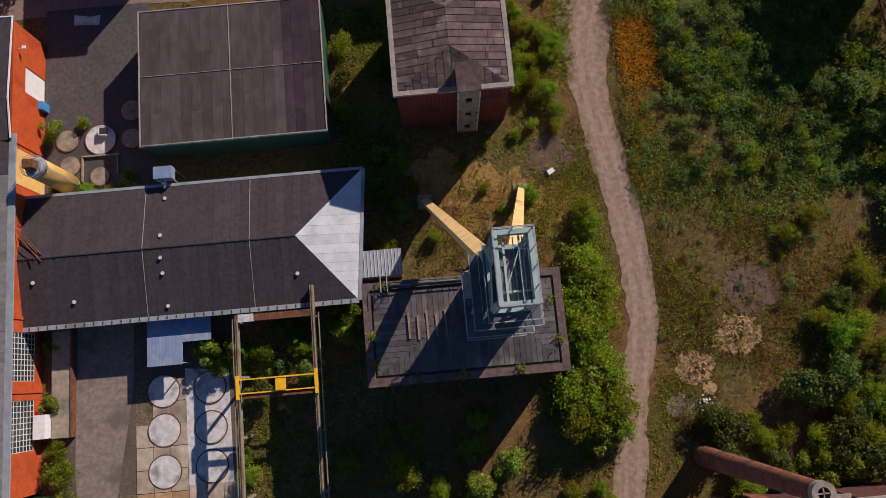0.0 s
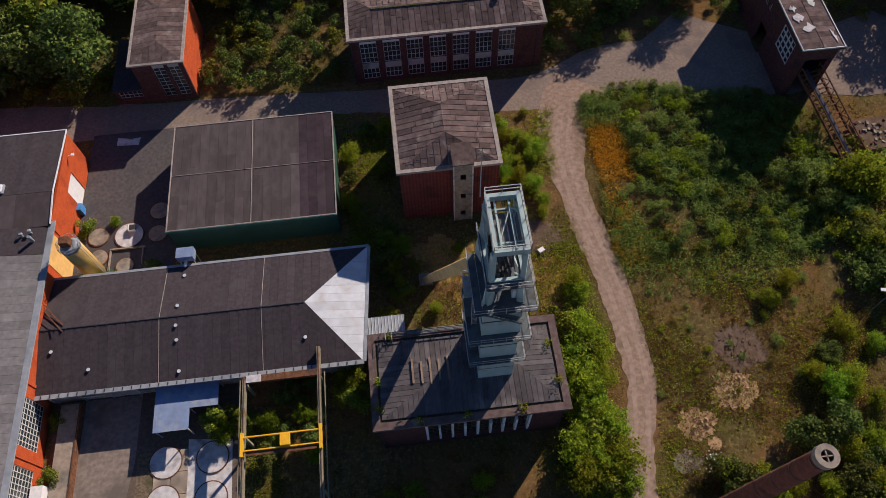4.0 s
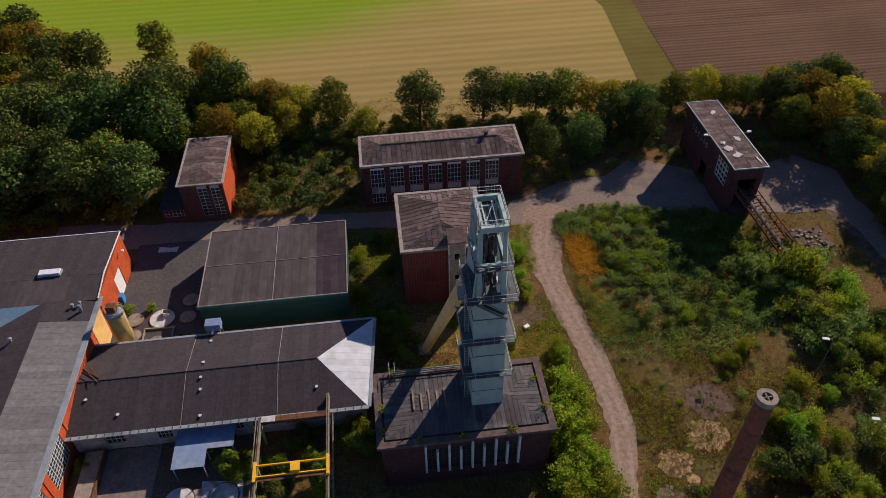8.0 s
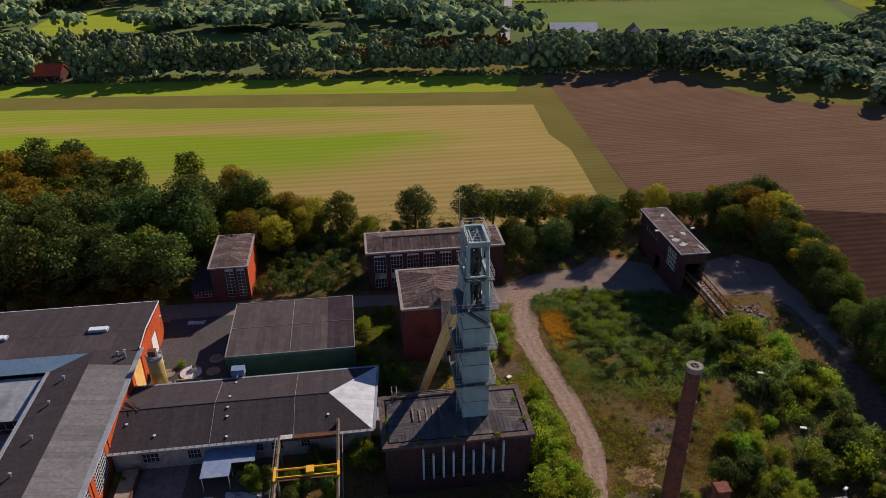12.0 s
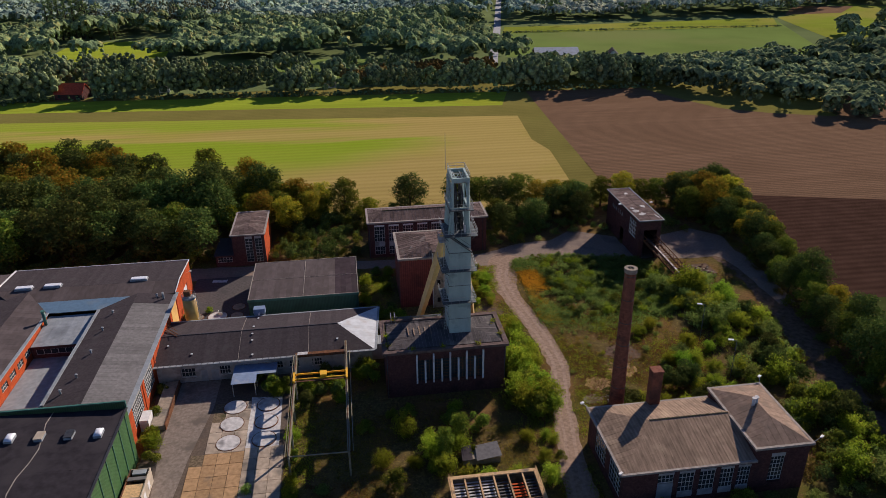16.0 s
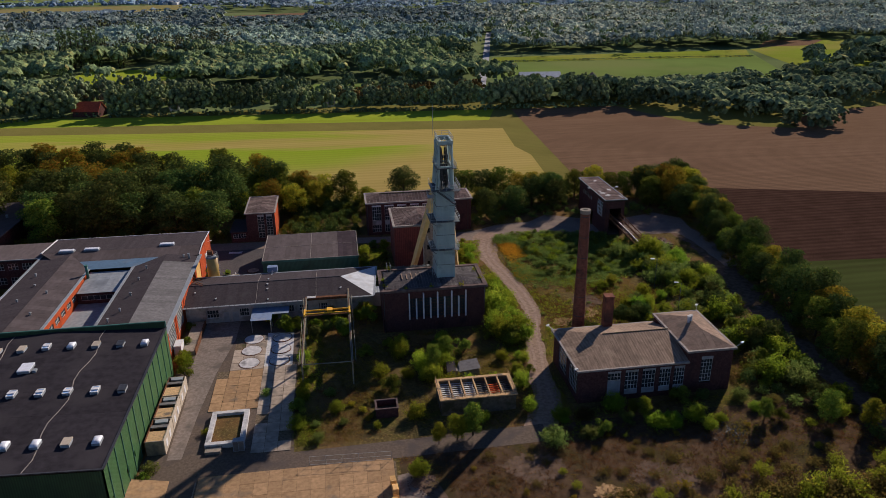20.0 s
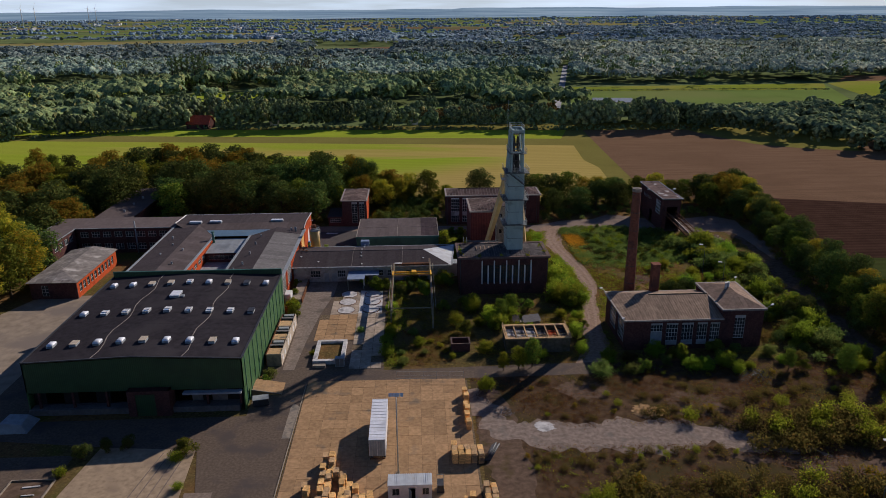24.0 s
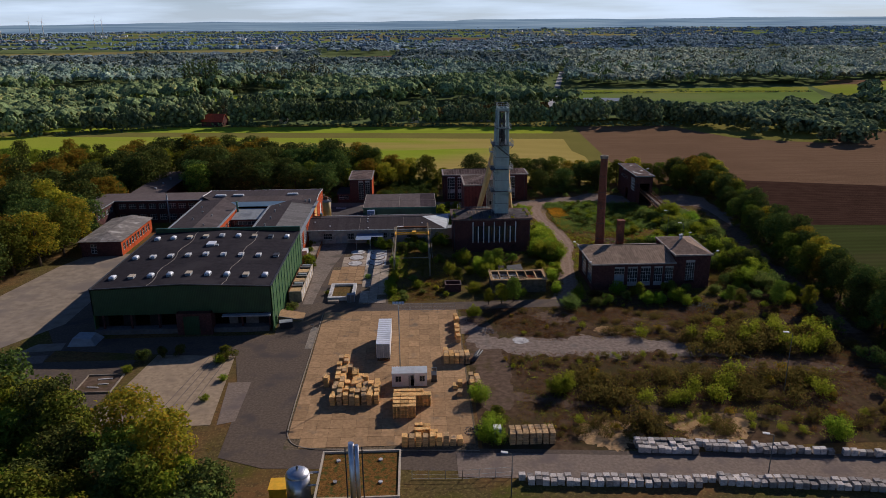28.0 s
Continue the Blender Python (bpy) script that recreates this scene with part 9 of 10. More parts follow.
thicket(16, -31, -10, 48.5, 51, [1, 4], 0.5, 0.8, 1.5)
for x, y, k, s_ in ((44, -5.5, 4, 1.35), (41.5, -4.6, 4, 1.1), (46.5, -4.2, 4, 1.15), (47.8, 0.5, 0, 1.2), (50, 1.5, 7, 1.1), (45.8, 2.6, 7, 0.9), (19.2, 18.6, 7, 1.0), (13.0, 21.2, 0, 0.6), (31.8, -8.2, 7, 1.0), (48.7, -11.4, 7, 1.2), (61.8, 29, 0, 1.9), (61, 15.5, 3, 1.7), (64, 21, 7, 1.3), (60, 23, 7, 1.0), (44, 13, 0, 0.8), (47, 15, 7, 0.9), (40.6, 22.2, 0, 0.55), (45.8, -94.6, 0, 1.2), (17.6, -90.5, 6, 1.6), (6.5, -79, 0, 1.3), (8, -77.5, 7, 1.1)):
    plant(SHRUBS[k], x, y, s_)
for x, y, k, s in ((-46.6, 34.6, 1, 0.9), (-43.0, 35.6, 2, 0.5), (-42.6, 26.6, 0, 0.6), (-36.5, 27.2, 4, 0.7), (-39.5, 26.4, 2, 0.5), (-46.6, 27.0, 2, 0.5), (-46.6, 0.5, 1, 0.8), (-46.9, 7.4, 1, 0.7), (-45.6, -7.5, 0, 1.0), (-44.8, -11.0, 1, 0.9), (-46.0, -5.0, 0, 0.7), (-25.3, 5.5, 1, 0.9),
                   (-11.0, 8.0, 0, 1.1), (-10.2, 5.6, 1, 1.2), (-11.9, 6.6, 0, 0.9), (19.5, 16.5, 0, 1.0), (18.6, 15.0, 1, 0.8), (-53.6, -62.5, 1, 1.1), (-54.6, -64.0, 2, 0.7), (-52.2, -71, 2, 0.5), (-53.5, -78, 2, 0.5), (-63, -60.5, 4, 0.6), (-66, -61, 4, 0.6), (-69, -63, 4, 0.7), (-70.5, -67, 2, 0.6),
                   (-45.0, -38.5, 3, 0.7), (-45.6, -40.2, 1, 0.5), (-38.3, -30.0, 2, 0.4), (-29.5, -20.0, 3, 0.5), (-30.5, 8.6, 1, 0.8), (-27.6, 5.2, 1, 1.0), (-26.4, 3.5, 0, 0.9), (-5.4, -45.5, 0, 0.9)):
    plant(SHRUBS[k], x, y, s)
for x, y, k, s in ((1.5, -38.0, 3, 0.5), (4.2, -37.2, 1, 0.55), (-1.5, -38.6, 3, 0.4), (33, -37, 3, 0.42), (52, -41, 1, 0.4), (62, -43, 5, 0.6), (67, -46, 3, 0.55), (0.5, -17, 1, 0.5), (3.5, -13, 1, 0.5)):
    plant(TREES[k], x, y, s)
# the patterns themselves stand in the far wood
for i, t in enumerate(TREES):
    t.location = (-150 - 9 * i, 120 + 5 * (i % 3), 0)
for i, t in enumerate(SHRUBS):
    t.location = (-28 + 4.5 * i, 80 + 2 * (i % 2), 0)


for m, arr in DEEP.items():
    tagged(new("deep_wood", quad_data("deep_wood", np.concatenate(arr), bpy.data.materials[m])), "crowns deep inside the mixed wood", "woodland", kind="stuff")
for m, arr in SCRUB.items():
    tagged(new("scrub", quad_data("scrub", np.concatenate(arr), M[m])), "tangled self-sown scrub along the edges", "scrub", kind="stuff")


def sward(name, zones, material, size, height, per, label, upright=1.0, spreadr=0.35, seed=1):
    """Grass and weeds: tufts of upright blades over zones (count, x0, x1, y0, y1), thinned in patches."""
    rs = np.random.RandomState(seed)
    pts = []
    for n, x0, x1, y0, y1 in zones:
        p = np.stack([rs.uniform(x0, x1, n), rs.uniform(y0, y1, n)], 1)
        v = np.sin(p[:, 0] * 0.31 + 1.3 * np.sin(p[:, 1] * 0.23 + seed)) + np.sin(p[:, 1] * 0.37 + 1.7 * np.sin(p[:, 0] * 0.19)) + rs.normal(0, 0.7, n)
        pts.append(p[(v > -0.35)])
    p = np.concatenate(pts)
    p = p[free(p, 0.6)]
    q = np.repeat(p, per, 0) + rs.normal(0, spreadr, (len(p) * per, 2))
    hh = np.repeat(rs.uniform(0.5, 1.2, len(p)) * height, per) * rs.uniform(0.3, 1, len(q))
    c = np.concatenate([q, hh[:, None] * 0.6], 1)
    d = rs.normal(0, 1, (len(q), 3))
    d[:, 2] = np.abs(d[:, 2]) * 0.8 + 0.3
    co = leaves(rs, c, d, size, upright * 0.5)
    ob = new(name, quad_data(name, co, M[material]))
    return tagged(ob, label, "undergrowth", kind="stuff")


sward("rough_grass", [(17000, 10, 56, -34, 54), (5000, -14, 22, -42, 30), (8000, -10, 92, -97, -36), (2500, -24, -8, -42, 10), (1500, -50, -8, 24, 56), (2500, -90, -40, -130, -60), (3500, 20, 95, 20, 98)], "grass", 0.17, 0.13, 9, "dry yellow-green rough grass between the weeds", seed=2)
sward("goldenrod", [(5200, 31.6, 58, 22, 52), (420, 26, 31.6, 22, 34.5), (380, 26, 31.6, 44, 52), (420, 26, 54, 18.5, 22), (160, 28, 50, 15, 18.5)], "leaf_grey", 0.28, 1.3, 12, "thick stand of tall pale green weeds", upright=0.3, spreadr=0.5, seed=13)
sward("tall_weeds", [(2500, 25.5, 62, 18, 53), (4600, 48, 92, -36, 50), (3000, -30, 20, 56, 96), (900, -9, 22, 28, 55), (2200, -24, 18, -36, -2), (1500, 30, 90, -60, -33)], "weeds", 0.25, 0.5, 10, "olive green tall weeds covering the waste ground", seed=3)
sward("green_weeds", [(1500, 11, 20, -12, 50), (1900, 11, 21.5, 11, 51), (700, -10, 14, 11, 30), (2200, -10.4, -3, 26, 52), (1200, -26, -20, -36, 8), (1200, 15, 30, -40, -8), (1600, -50, -36, 24, 38), (900, -12, 60, -97, -64), (3200, 26, 60, -8, 26)], "leaf_willow", 0.24, 0.4, 9, "fresh yellow-green nettles and brambles", seed=4)
sward("orange_weeds", [(800, 26.5, 32.0, 34, 45.5), (320, 26.5, 29.5, 20, 34), (260, 29, 33, 19, 25), (120, 26, 30, 21, 24), (60, -7, -3, -53, -46)], "orange_weeds", 0.25, 0.7, 9, "orange flowering weeds gone to seed", seed=15)
sward("russet_weeds", [(5600, 0, 80, -95, -62), (700, -2, 20, 12, 24), (5200, -8, 80, -58, -38), (4200, 27, 56, -12, 16), (2600, 27, 57, 20, 50), (600, -22, -10, -40, -20)], "russet", 0.2, 0.45, 9, "russet dried docks and grasses", seed=5)
# tufts on the hall roof edge
rs = np.random.RandomState(6)
for x, y in ((-6.9, 1.5), (-2.6, -0.3), (2.6, -0.2), (8.8, -0.2), (12.7, 6.9), (13.2, 2.6), (-5.2, 9.9), (-6.9, 4.6)):
    c = np.stack([rs.normal(x, 0.28, 70), rs.normal(y, 0.28, 70), 9.42 + np.abs(rs.normal(0, 0.35, 70))], 1)
    ob = new("roof_tuft", quad_data("roof_tuft", leaves(rs, c, rs.normal(0, 1, (70, 3)), 0.26, 0.8), M["leaf_yellow"]))
    tagged(ob, "yellow-green weed tuft rooted in the roof edge", "weed", "weeds on the hall roof")


# ---- distance: woods, farms, turbines ----
MEADOWS = [[(90, 335), (112, 446), (336, 456), (450, 530), (520, 420), (290, 305), (192, 306)], [(-190, 355), (-118, 362), (-126, 436), (-192, 430)], [(-210, 300), (-100, 286), (20, 282), (24, 326), (-80, 341), (-200, 352)], [(-330, 415), (-240, 425), (-238, 512), (-330, 500)], [(-900, 1090), (-540, 1095), (-262, 1176), (-300, 1420), (-460, 1400), (-900, 1290)], [(-160, 935), (-45, 935), (-45, 1095), (-165, 1040)]]


def inside(p, poly):
    ok = np.zeros(len(p), bool)
    for i in range(len(poly)):
        (x0, y0), (x1, y1) = poly[i], poly[(i + 1) % len(poly)]
        cross = ((y0 > p[:, 1]) != (y1 > p[:, 1])) & (p[:, 0] < (x1 - x0) * (p[:, 1] - y0) / (y1 - y0 + 1e-12) + x0)
        ok ^= cross
    return ok


def wood_mat(name, dark, light, other, share=0.12):
    """Massed foliage seen from far: crown by crown between two greens; noise paints shaded gaps between leaf clumps,
    with fine relief.
    """
    m = bpy.data.materials.new(name)
    m.use_nodes = True
    n, l = m.node_tree.nodes, m.node_tree.links
    n.remove(n["Principled BSDF"])
    g = n.new("ShaderNodeNewGeometry")
    r = n.new("ShaderNodeValToRGB")
    e = r.color_ramp.elements
    e[0].position, e[0].color = 0.0, (*dark, 1)
    e[1].position, e[1].color = 1 - share, (*light, 1)
    k = e.new(1.0)
    k.color = (*other, 1)
    l.new(g.outputs["Random Per Island"], r.inputs[0])
    v = n.new("ShaderNodeMath")
    v.operation = "MULTIPLY"
    for i, (scale, detail, lo, hi) in enumerate(((0.75, 6, 0.5, 1.45), (0.018, 3, 0.62, 1.38))):
        t = n.new("ShaderNodeTexNoise")
        t.inputs["Scale"].default_value, t.inputs["Detail"].default_value = scale, detail
        l.new(g.outputs["Position"], t.inputs["Vector"])
        q = n.new("ShaderNodeMapRange")
        q.inputs[1].default_value, q.inputs[2].default_value, q.inputs[3].default_value, q.inputs[4].default_value = 0.32, 0.68, lo, hi
        l.new(t.outputs[0], q.inputs[0])
        l.new(q.outputs[0], v.inputs[i])
        if i == 0:
            bp = n.new("ShaderNodeBump")
            bp.inputs["Strength"].default_value, bp.inputs["Distance"].default_value = 1.0, 0.6
            l.new(t.outputs[0], bp.inputs["Height"])
    hs = n.new("ShaderNodeHueSaturation")
    l.new(v.outputs[0], hs.inputs["Value"])
    l.new(r.outputs[0], hs.inputs["Color"])
    d = n.new("ShaderNodeBsdfDiffuse")
    l.new(hs.outputs[0], d.inputs[0])
    l.new(bp.outputs[0], d.inputs["Normal"])
    l.new(d.outputs[0], n["Material Output"].inputs[0])
    return m


def shells(name, rs, c, rx, rz, material, ring=7, rows=3):
    """Lumpy rounded crown lobes at the centres c with radii rx across and rz up, as one mesh."""
    n = len(c)
    lat = np.radians(np.linspace(-42, 86, rows + 1))
    a = 2 * math.pi * np.arange(ring) / ring
    k = 1 + rs.normal(0, 0.13, (n, rows + 1, ring))
    k[:, -1, :] = 1 + rs.normal(0, 0.1, (n, 1))
    turn = rs.uniform(0, 6.28, (n, 1, 1))
    cl, sl = np.cos(lat)[None, :, None], np.sin(lat)[None, :, None]
    x = c[:, 0, None, None] + rx[:, None, None] * k * cl * np.cos(a + turn)
    y = c[:, 1, None, None] + rx[:, None, None] * k * cl * np.sin(a + turn)
    z = c[:, 2, None, None] + rz[:, None, None] * k * sl + 0 * x
    v = np.stack([x, y, z], 3).reshape(-1, 3)
    i, j = np.meshgrid(np.arange(rows), np.arange(ring), indexing="ij")
    q = np.stack([i * ring + j, i * ring + (j + 1) % ring, (i + 1) * ring + (j + 1) % ring, (i + 1) * ring + j], 2).reshape(-1, 4)
    f = (q[None] + (np.arange(n) * (rows + 1) * ring)[:, None, None]).reshape(-1)
    me = bpy.data.meshes.new(name)
    me.vertices.add(len(v))
    me.loops.add(len(f))
    me.polygons.add(len(f) // 4)
    me.vertices.foreach_set("co", v.astype(np.float32).ravel())
    me.loops.foreach_set("vertex_index", f.astype(np.int32))
    me.polygons.foreach_set("loop_start", np.arange(0, len(f), 4, dtype=np.int32))
    me.polygons.foreach_set("use_smooth", np.ones(len(f) // 4, bool))
    me.materials.append(material)
    me.update(calc_edges=True)
    return me


def canopy(name, rs, p, hh, rr_, cell, label, material):
    """The closed leaf cover between the crowns: a sheet raised under every tree."""
    x0, y0 = p.min(0) - 12
    nx, ny = (np.ceil((p.max(0) + 12 - (x0, y0)) / cell)).astype(int) + 1
    z = np.full((nx, ny), -1.0)
    gx, gy = x0 + cell * np.arange(nx), y0 + cell * np.arange(ny)
    for (x, y), h, r in zip(p, hh, rr_):
        r = r * 1.1
        i0, i1 = max(0, int((x - r - x0) / cell)), int((x + r - x0) / cell) + 2
        j0, j1 = max(0, int((y - r - y0) / cell)), int((y + r - y0) / cell) + 2
        d2 = ((gx[i0:i1, None] - x) ** 2 + (gy[None, j0:j1] - y) ** 2) / (r * r)
        z[i0:i1, j0:j1] = np.maximum(z[i0:i1, j0:j1], np.where(d2 < 1, h * (0.52 + 0.43 * np.sqrt(np.maximum(0, 1 - d2))), -1))
    z = np.where(z > 0, z + rs.normal(0, 0.2 * cell, z.shape), z)
    idx = np.arange(nx * ny).reshape(nx, ny)
    q = np.stack([idx[:-1, :-1], idx[1:, :-1], idx[1:, 1:], idx[:-1, 1:]], 2).reshape(-1, 4)
    q = q[(z.ravel()[q] > 0.5).all(1)]
    X_, Y_ = np.meshgrid(gx, gy, indexing="ij")
    v = np.stack([X_, Y_, z], 2).reshape(-1, 3)
    tagged(new(name + "_underwood", quad_data(name, v[q], M[material])), label, "woodland", kind="stuff")


def far_wood(name, n, x0, x1, y0, y1, h, r, lobes, seed, label, material="wood_green", hold=None, patchy=0.0, cell=0.0, skew=0.0, low=0.42, over=False, ring=6, rows=2, sprays=0, size=1.0, slim=1.0):
    """A stretch of wood: every tree a bunch of lumpy lobes, with loose leaf clumps over them where it is near."""
    rs = np.random.RandomState(seed)
    p = np.stack([rs.uniform(x0, x1, n), rs.uniform(y0, y1, n)], 1)
    p[:, 1] += skew * p[:, 0] + (np.minimum(0, p[:, 0] + 150) * 0.45 if skew == -0.085 else 0)
    for m_ in [] if over else MEADOWS:
        p = p[~inside(p, m_)]
    road = np.interp(p[:, 1], [278, 309, 436, 614, 760, 1050], [68, 75, 104, 143, 175, 238])
    p = p[(np.abs(p[:, 0] - road) > 4 + r * 0.6) | (p[:, 1] > 660) | (p[:, 1] < 318)]
    p = p[~((p[:, 0] > -149) & (p[:, 0] < -129) & (p[:, 1] > 249) & (p[:, 1] < 265))]
    p = p[~((p[:, 0] > 92) & (p[:, 0] < 158) & (p[:, 1] > 281) & (p[:, 1] < 308))]
    if hold is not None:
        p = p[inside(p, hold)]
    if patchy:
        v = np.sin(p[:, 0] * 0.009 + 2 * np.sin(p[:, 1] * 0.006)) + np.sin(p[:, 1] * 0.011 + seed)
        p = p[v > -1.5 + 2.2 * patchy * rs.random(len(p))]
    m = len(p)
    hh, rr_ = h * rs.uniform(0.84, 1.12, m) * (1 + 0.2 * np.sin(p[:, 0] * 0.03 + 1.7 * np.sin(p[:, 1] * 0.021))), r * rs.uniform(0.65, 1.3, m)
    for m_ in MEADOWS:
        if m_[0][1] > 900:
            for dy in (60.0, 140.0):
                near = inside(p + np.array([0, dy]), m_)
                hh[near] = np.minimum(hh[near], 7.0)
    if cell:
        canopy(name, rs, p, hh, rr_, cell, label, material)
    i = np.repeat(np.arange(m), lobes)
    q = np.tile((np.arange(lobes) + 0.5) / lobes, m)
    a = np.tile(2.4 * np.arange(lobes), m) + rs.uniform(0, 6.28, m)[i]
    prof = np.sin(np.pi * (0.22 + 0.74 * q)) ** 0.8
    d = rr_[i] * prof * rs.uniform(0.35, 0.88, len(i))
    rx = rr_[i] * rs.uniform(0.17, 0.3, len(i)) * (0.6 + 0.4 * prof) * slim
    rz = rx * rs.uniform(0.75, 1.1, len(i)) / slim
    c = np.stack([p[i, 0] + d * np.cos(a), p[i, 1] + d * np.sin(a), np.minimum(hh[i] * (low + (0.95 - low) * q), hh[i] - rz * 0.9)], 1)
    tagged(new(name, shells(name, rs, c, rx, rz, M[material], ring, rows)), label, "woodland", kind="stuff")
    if sprays:
        j = rs.randint(0, len(c), m * sprays)
        o = rs.normal(0, 1, (len(j), 3))
        o[:, 2] = o[:, 2] + 0.5
        o /= np.linalg.norm(o, axis=1)[:, None]
        w = c[j] + o * np.stack([rx[j], rx[j], rz[j]], 1) * rs.uniform(0.92, 1.16, (len(j), 1))
        tagged(new(name + "_leaves", quad_data(name, leaves(rs, w, o, size, 0, 0.35), M[material])), label, "woodland", kind="stuff")


# blue lifted in these two greens to stand for aerial haze
M["wood_dark"] = wood_mat("far_hedge_leaves", (0.105, 0.139, 0.0764), (0.245, 0.296, 0.124), (0.368, 0.32, 0.118))
M["wood_green"] = wood_mat("far_wood_leaves", (0.126, 0.18, 0.0902), (0.235, 0.299, 0.116), (0.349, 0.316, 0.108), 0.15)
M["wood_autumn"] = wood_mat("far_autumn_leaves", (0.14, 0.101, 0.036), (0.238, 0.162, 0.048), (0.28, 0.135, 0.036), 0.2)
M["wood_birch"] = wood_mat("far_birch_leaves", (0.131, 0.131, 0.0688), (0.2, 0.194, 0.1), (0.225, 0.169, 0.0938), 0.2)
# from here on haze is mixed into the leaf colours: paler, bluer outward
M["wood_middle"] = wood_mat("middle_wood_haze_tone", (0.192, 0.266, 0.209), (0.313, 0.403, 0.278), (0.421, 0.416, 0.264), 0.15)
M["wood_east"] = wood_mat("yellowing_haze_tone", (0.293, 0.348, 0.258), (0.512, 0.552, 0.372), (0.671, 0.588, 0.336), 0.2)
M["wood_further"] = wood_mat("further_wood_haze_tone", (0.138, 0.184, 0.164), (0.214, 0.265, 0.218), (0.275, 0.269, 0.201), 0.15)
M["wood_distant"] = wood_mat("distant_wood_haze_tone", (0.193, 0.267, 0.292), (0.277, 0.354, 0.366), (0.329, 0.348, 0.329), 0.12)
M["wood_horizon"] = wood_mat("horizon_wood_haze_tone", (0.208, 0.294, 0.367), (0.27, 0.363, 0.441), (0.302, 0.363, 0.401), 0.1)
far_wood("far_hedge_trees", 150, -420, 138, 240, 251, 13.5, 6.2, 26, 23, "dark trees of the far hedge", "wood_dark", skew=-0.085, low=0.25, sprays=300, size=0.75)
far_wood("far_hedge_maples", 60, -420, 138, 239, 254, 12.5, 5.4, 22, 24, "mid-green trees of the far hedge", "wood_green", skew=-0.085, low=0.3, sprays=220, size=0.75)
far_wood("hedge_scrub", 420, -420, 138, 236.5, 241, 2.4, 2.4, 3, 3, "low scrub under the far hedge", "wood_green", skew=-0.085, low=0.2, sprays=14, size=0.7)
far_wood("autumn_hedge", 70, -10, 66, 262, 276, 8.5, 4.4, 14, 4, "russet hedge near the road", "wood_autumn", sprays=60, size=0.9)
far_wood("dark_wood", 620, 130, 400, 150, 300, 11, 4.8, 16, 5, "dark wood at the corner of the ploughed field", "wood_dark", cell=1.5, hold=[(134, 256), (136, 230), (155, 204), (171, 184), (190, 156), (208, 152), (226, 190), (300, 225), (400, 232), (400, 275), (290, 290), (140, 268)], low=0.2, sprays=170, size=0.8)
far_wood("near_woods", 3000, -620, 92, 110, 480, 14, 5.6, 9, 6, "mixed green woodland beyond the fields", "wood_green", cell=1.8, hold=[(-620, 110), (-420, 160), (-300, 210), (-225, 244), (-160, 270), (-150, 300), (-210, 352), (-105, 342), (24, 332), (26, 280), (92, 278), (112, 480), (-620, 480)], low=0.5, sprays=85, size=0.9)
far_wood("meadow_trees", 64, -215, 26, 266, 300, 13, 6.2, 24, 31, "scattered trees in the rough meadow", "wood_dark", low=0.25, over=True, sprays=100, size=1.1)
far_wood("farm_trees", 170, 80, 230, 250, 272, 9.5, 4.4, 16, 16, "trees round the farm", "wood_dark", cell=1.6, sprays=60, size=1.1)
far_wood("pollard_row", 20, 232, 325, 230, 233, 6.0, 3.6, 14, 17, "row of round pollard trees by the pasture", "wood_dark", skew=0.205, sprays=40, over=True)
far_wood("pasture_hedge", 200, 104, 312, 422, 423, 1.7, 2.0, 2, 19, "low dark hedge across the pasture", "wood_dark", skew=-0.05, over=True)
far_wood("east_wood", 130, 300, 480, 300, 380, 15, 7.5, 16, 37, "dark wood behind the east pasture", "wood_dark", cell=4.0, hold=[(300, 318), (330, 300), (480, 330), (480, 400), (330, 368)], over=True, sprays=30, size=1.4)
far_wood("birch_wood", 150, -230, -90, 470, 560, 15, 4.4, 12, 7, "paler birch wood", "wood_birch", slim=0.75, sprays=40, size=1.3)
M["wood_light"] = wood_mat("far_poplar_leaves", (0.173, 0.238, 0.091), (0.288, 0.36, 0.137), (0.36, 0.317, 0.127), 0.15)
far_wood("pale_trees", 230, -420, 560, 320, 690, 15.5, 5.6, 14, 51, "lighter trees among the dark woods", "wood_light", sprays=30, size=1.4)
far_wood("dark_firs", 260, -320, 420, 330, 700, 16.5, 4.6, 12, 52, "dark tall trees in the woodland", "wood_dark", slim=0.7, patchy=0.8)
far_wood("middle_woods", 2500, -620, 135, 470, 690, 13, 5.4, 6, 8, "rolling canopy of mixed woodland in haze-paled greens", "wood_middle", cell=2.2, low=0.55, sprays=36, size=1.0)
far_wood("east_middle_woods", 1700, 135, 620, 470, 690, 13, 5.4, 6, 81, "rolling canopy of yellowing woodland paled by painted haze", "wood_east", cell=2.2, low=0.55, sprays=36, size=1.0)
far_wood("further_woods", 4200, -900, 180, 680, 1010, 12, 5.6, 3, 28, "rolling canopy of mixed woodland in haze-paled greens", "wood_further", cell=3.0, low=0.65, sprays=10, size=1.7)
far_wood("east_further_woods", 2800, 180, 900, 680, 1010, 12, 5.6, 3, 29, "rolling canopy of mixed woodland in haze-paled greens", "wood_east", cell=3.0, low=0.65, sprays=10, size=1.7)
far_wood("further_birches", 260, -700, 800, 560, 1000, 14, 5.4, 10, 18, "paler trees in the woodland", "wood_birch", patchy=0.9)
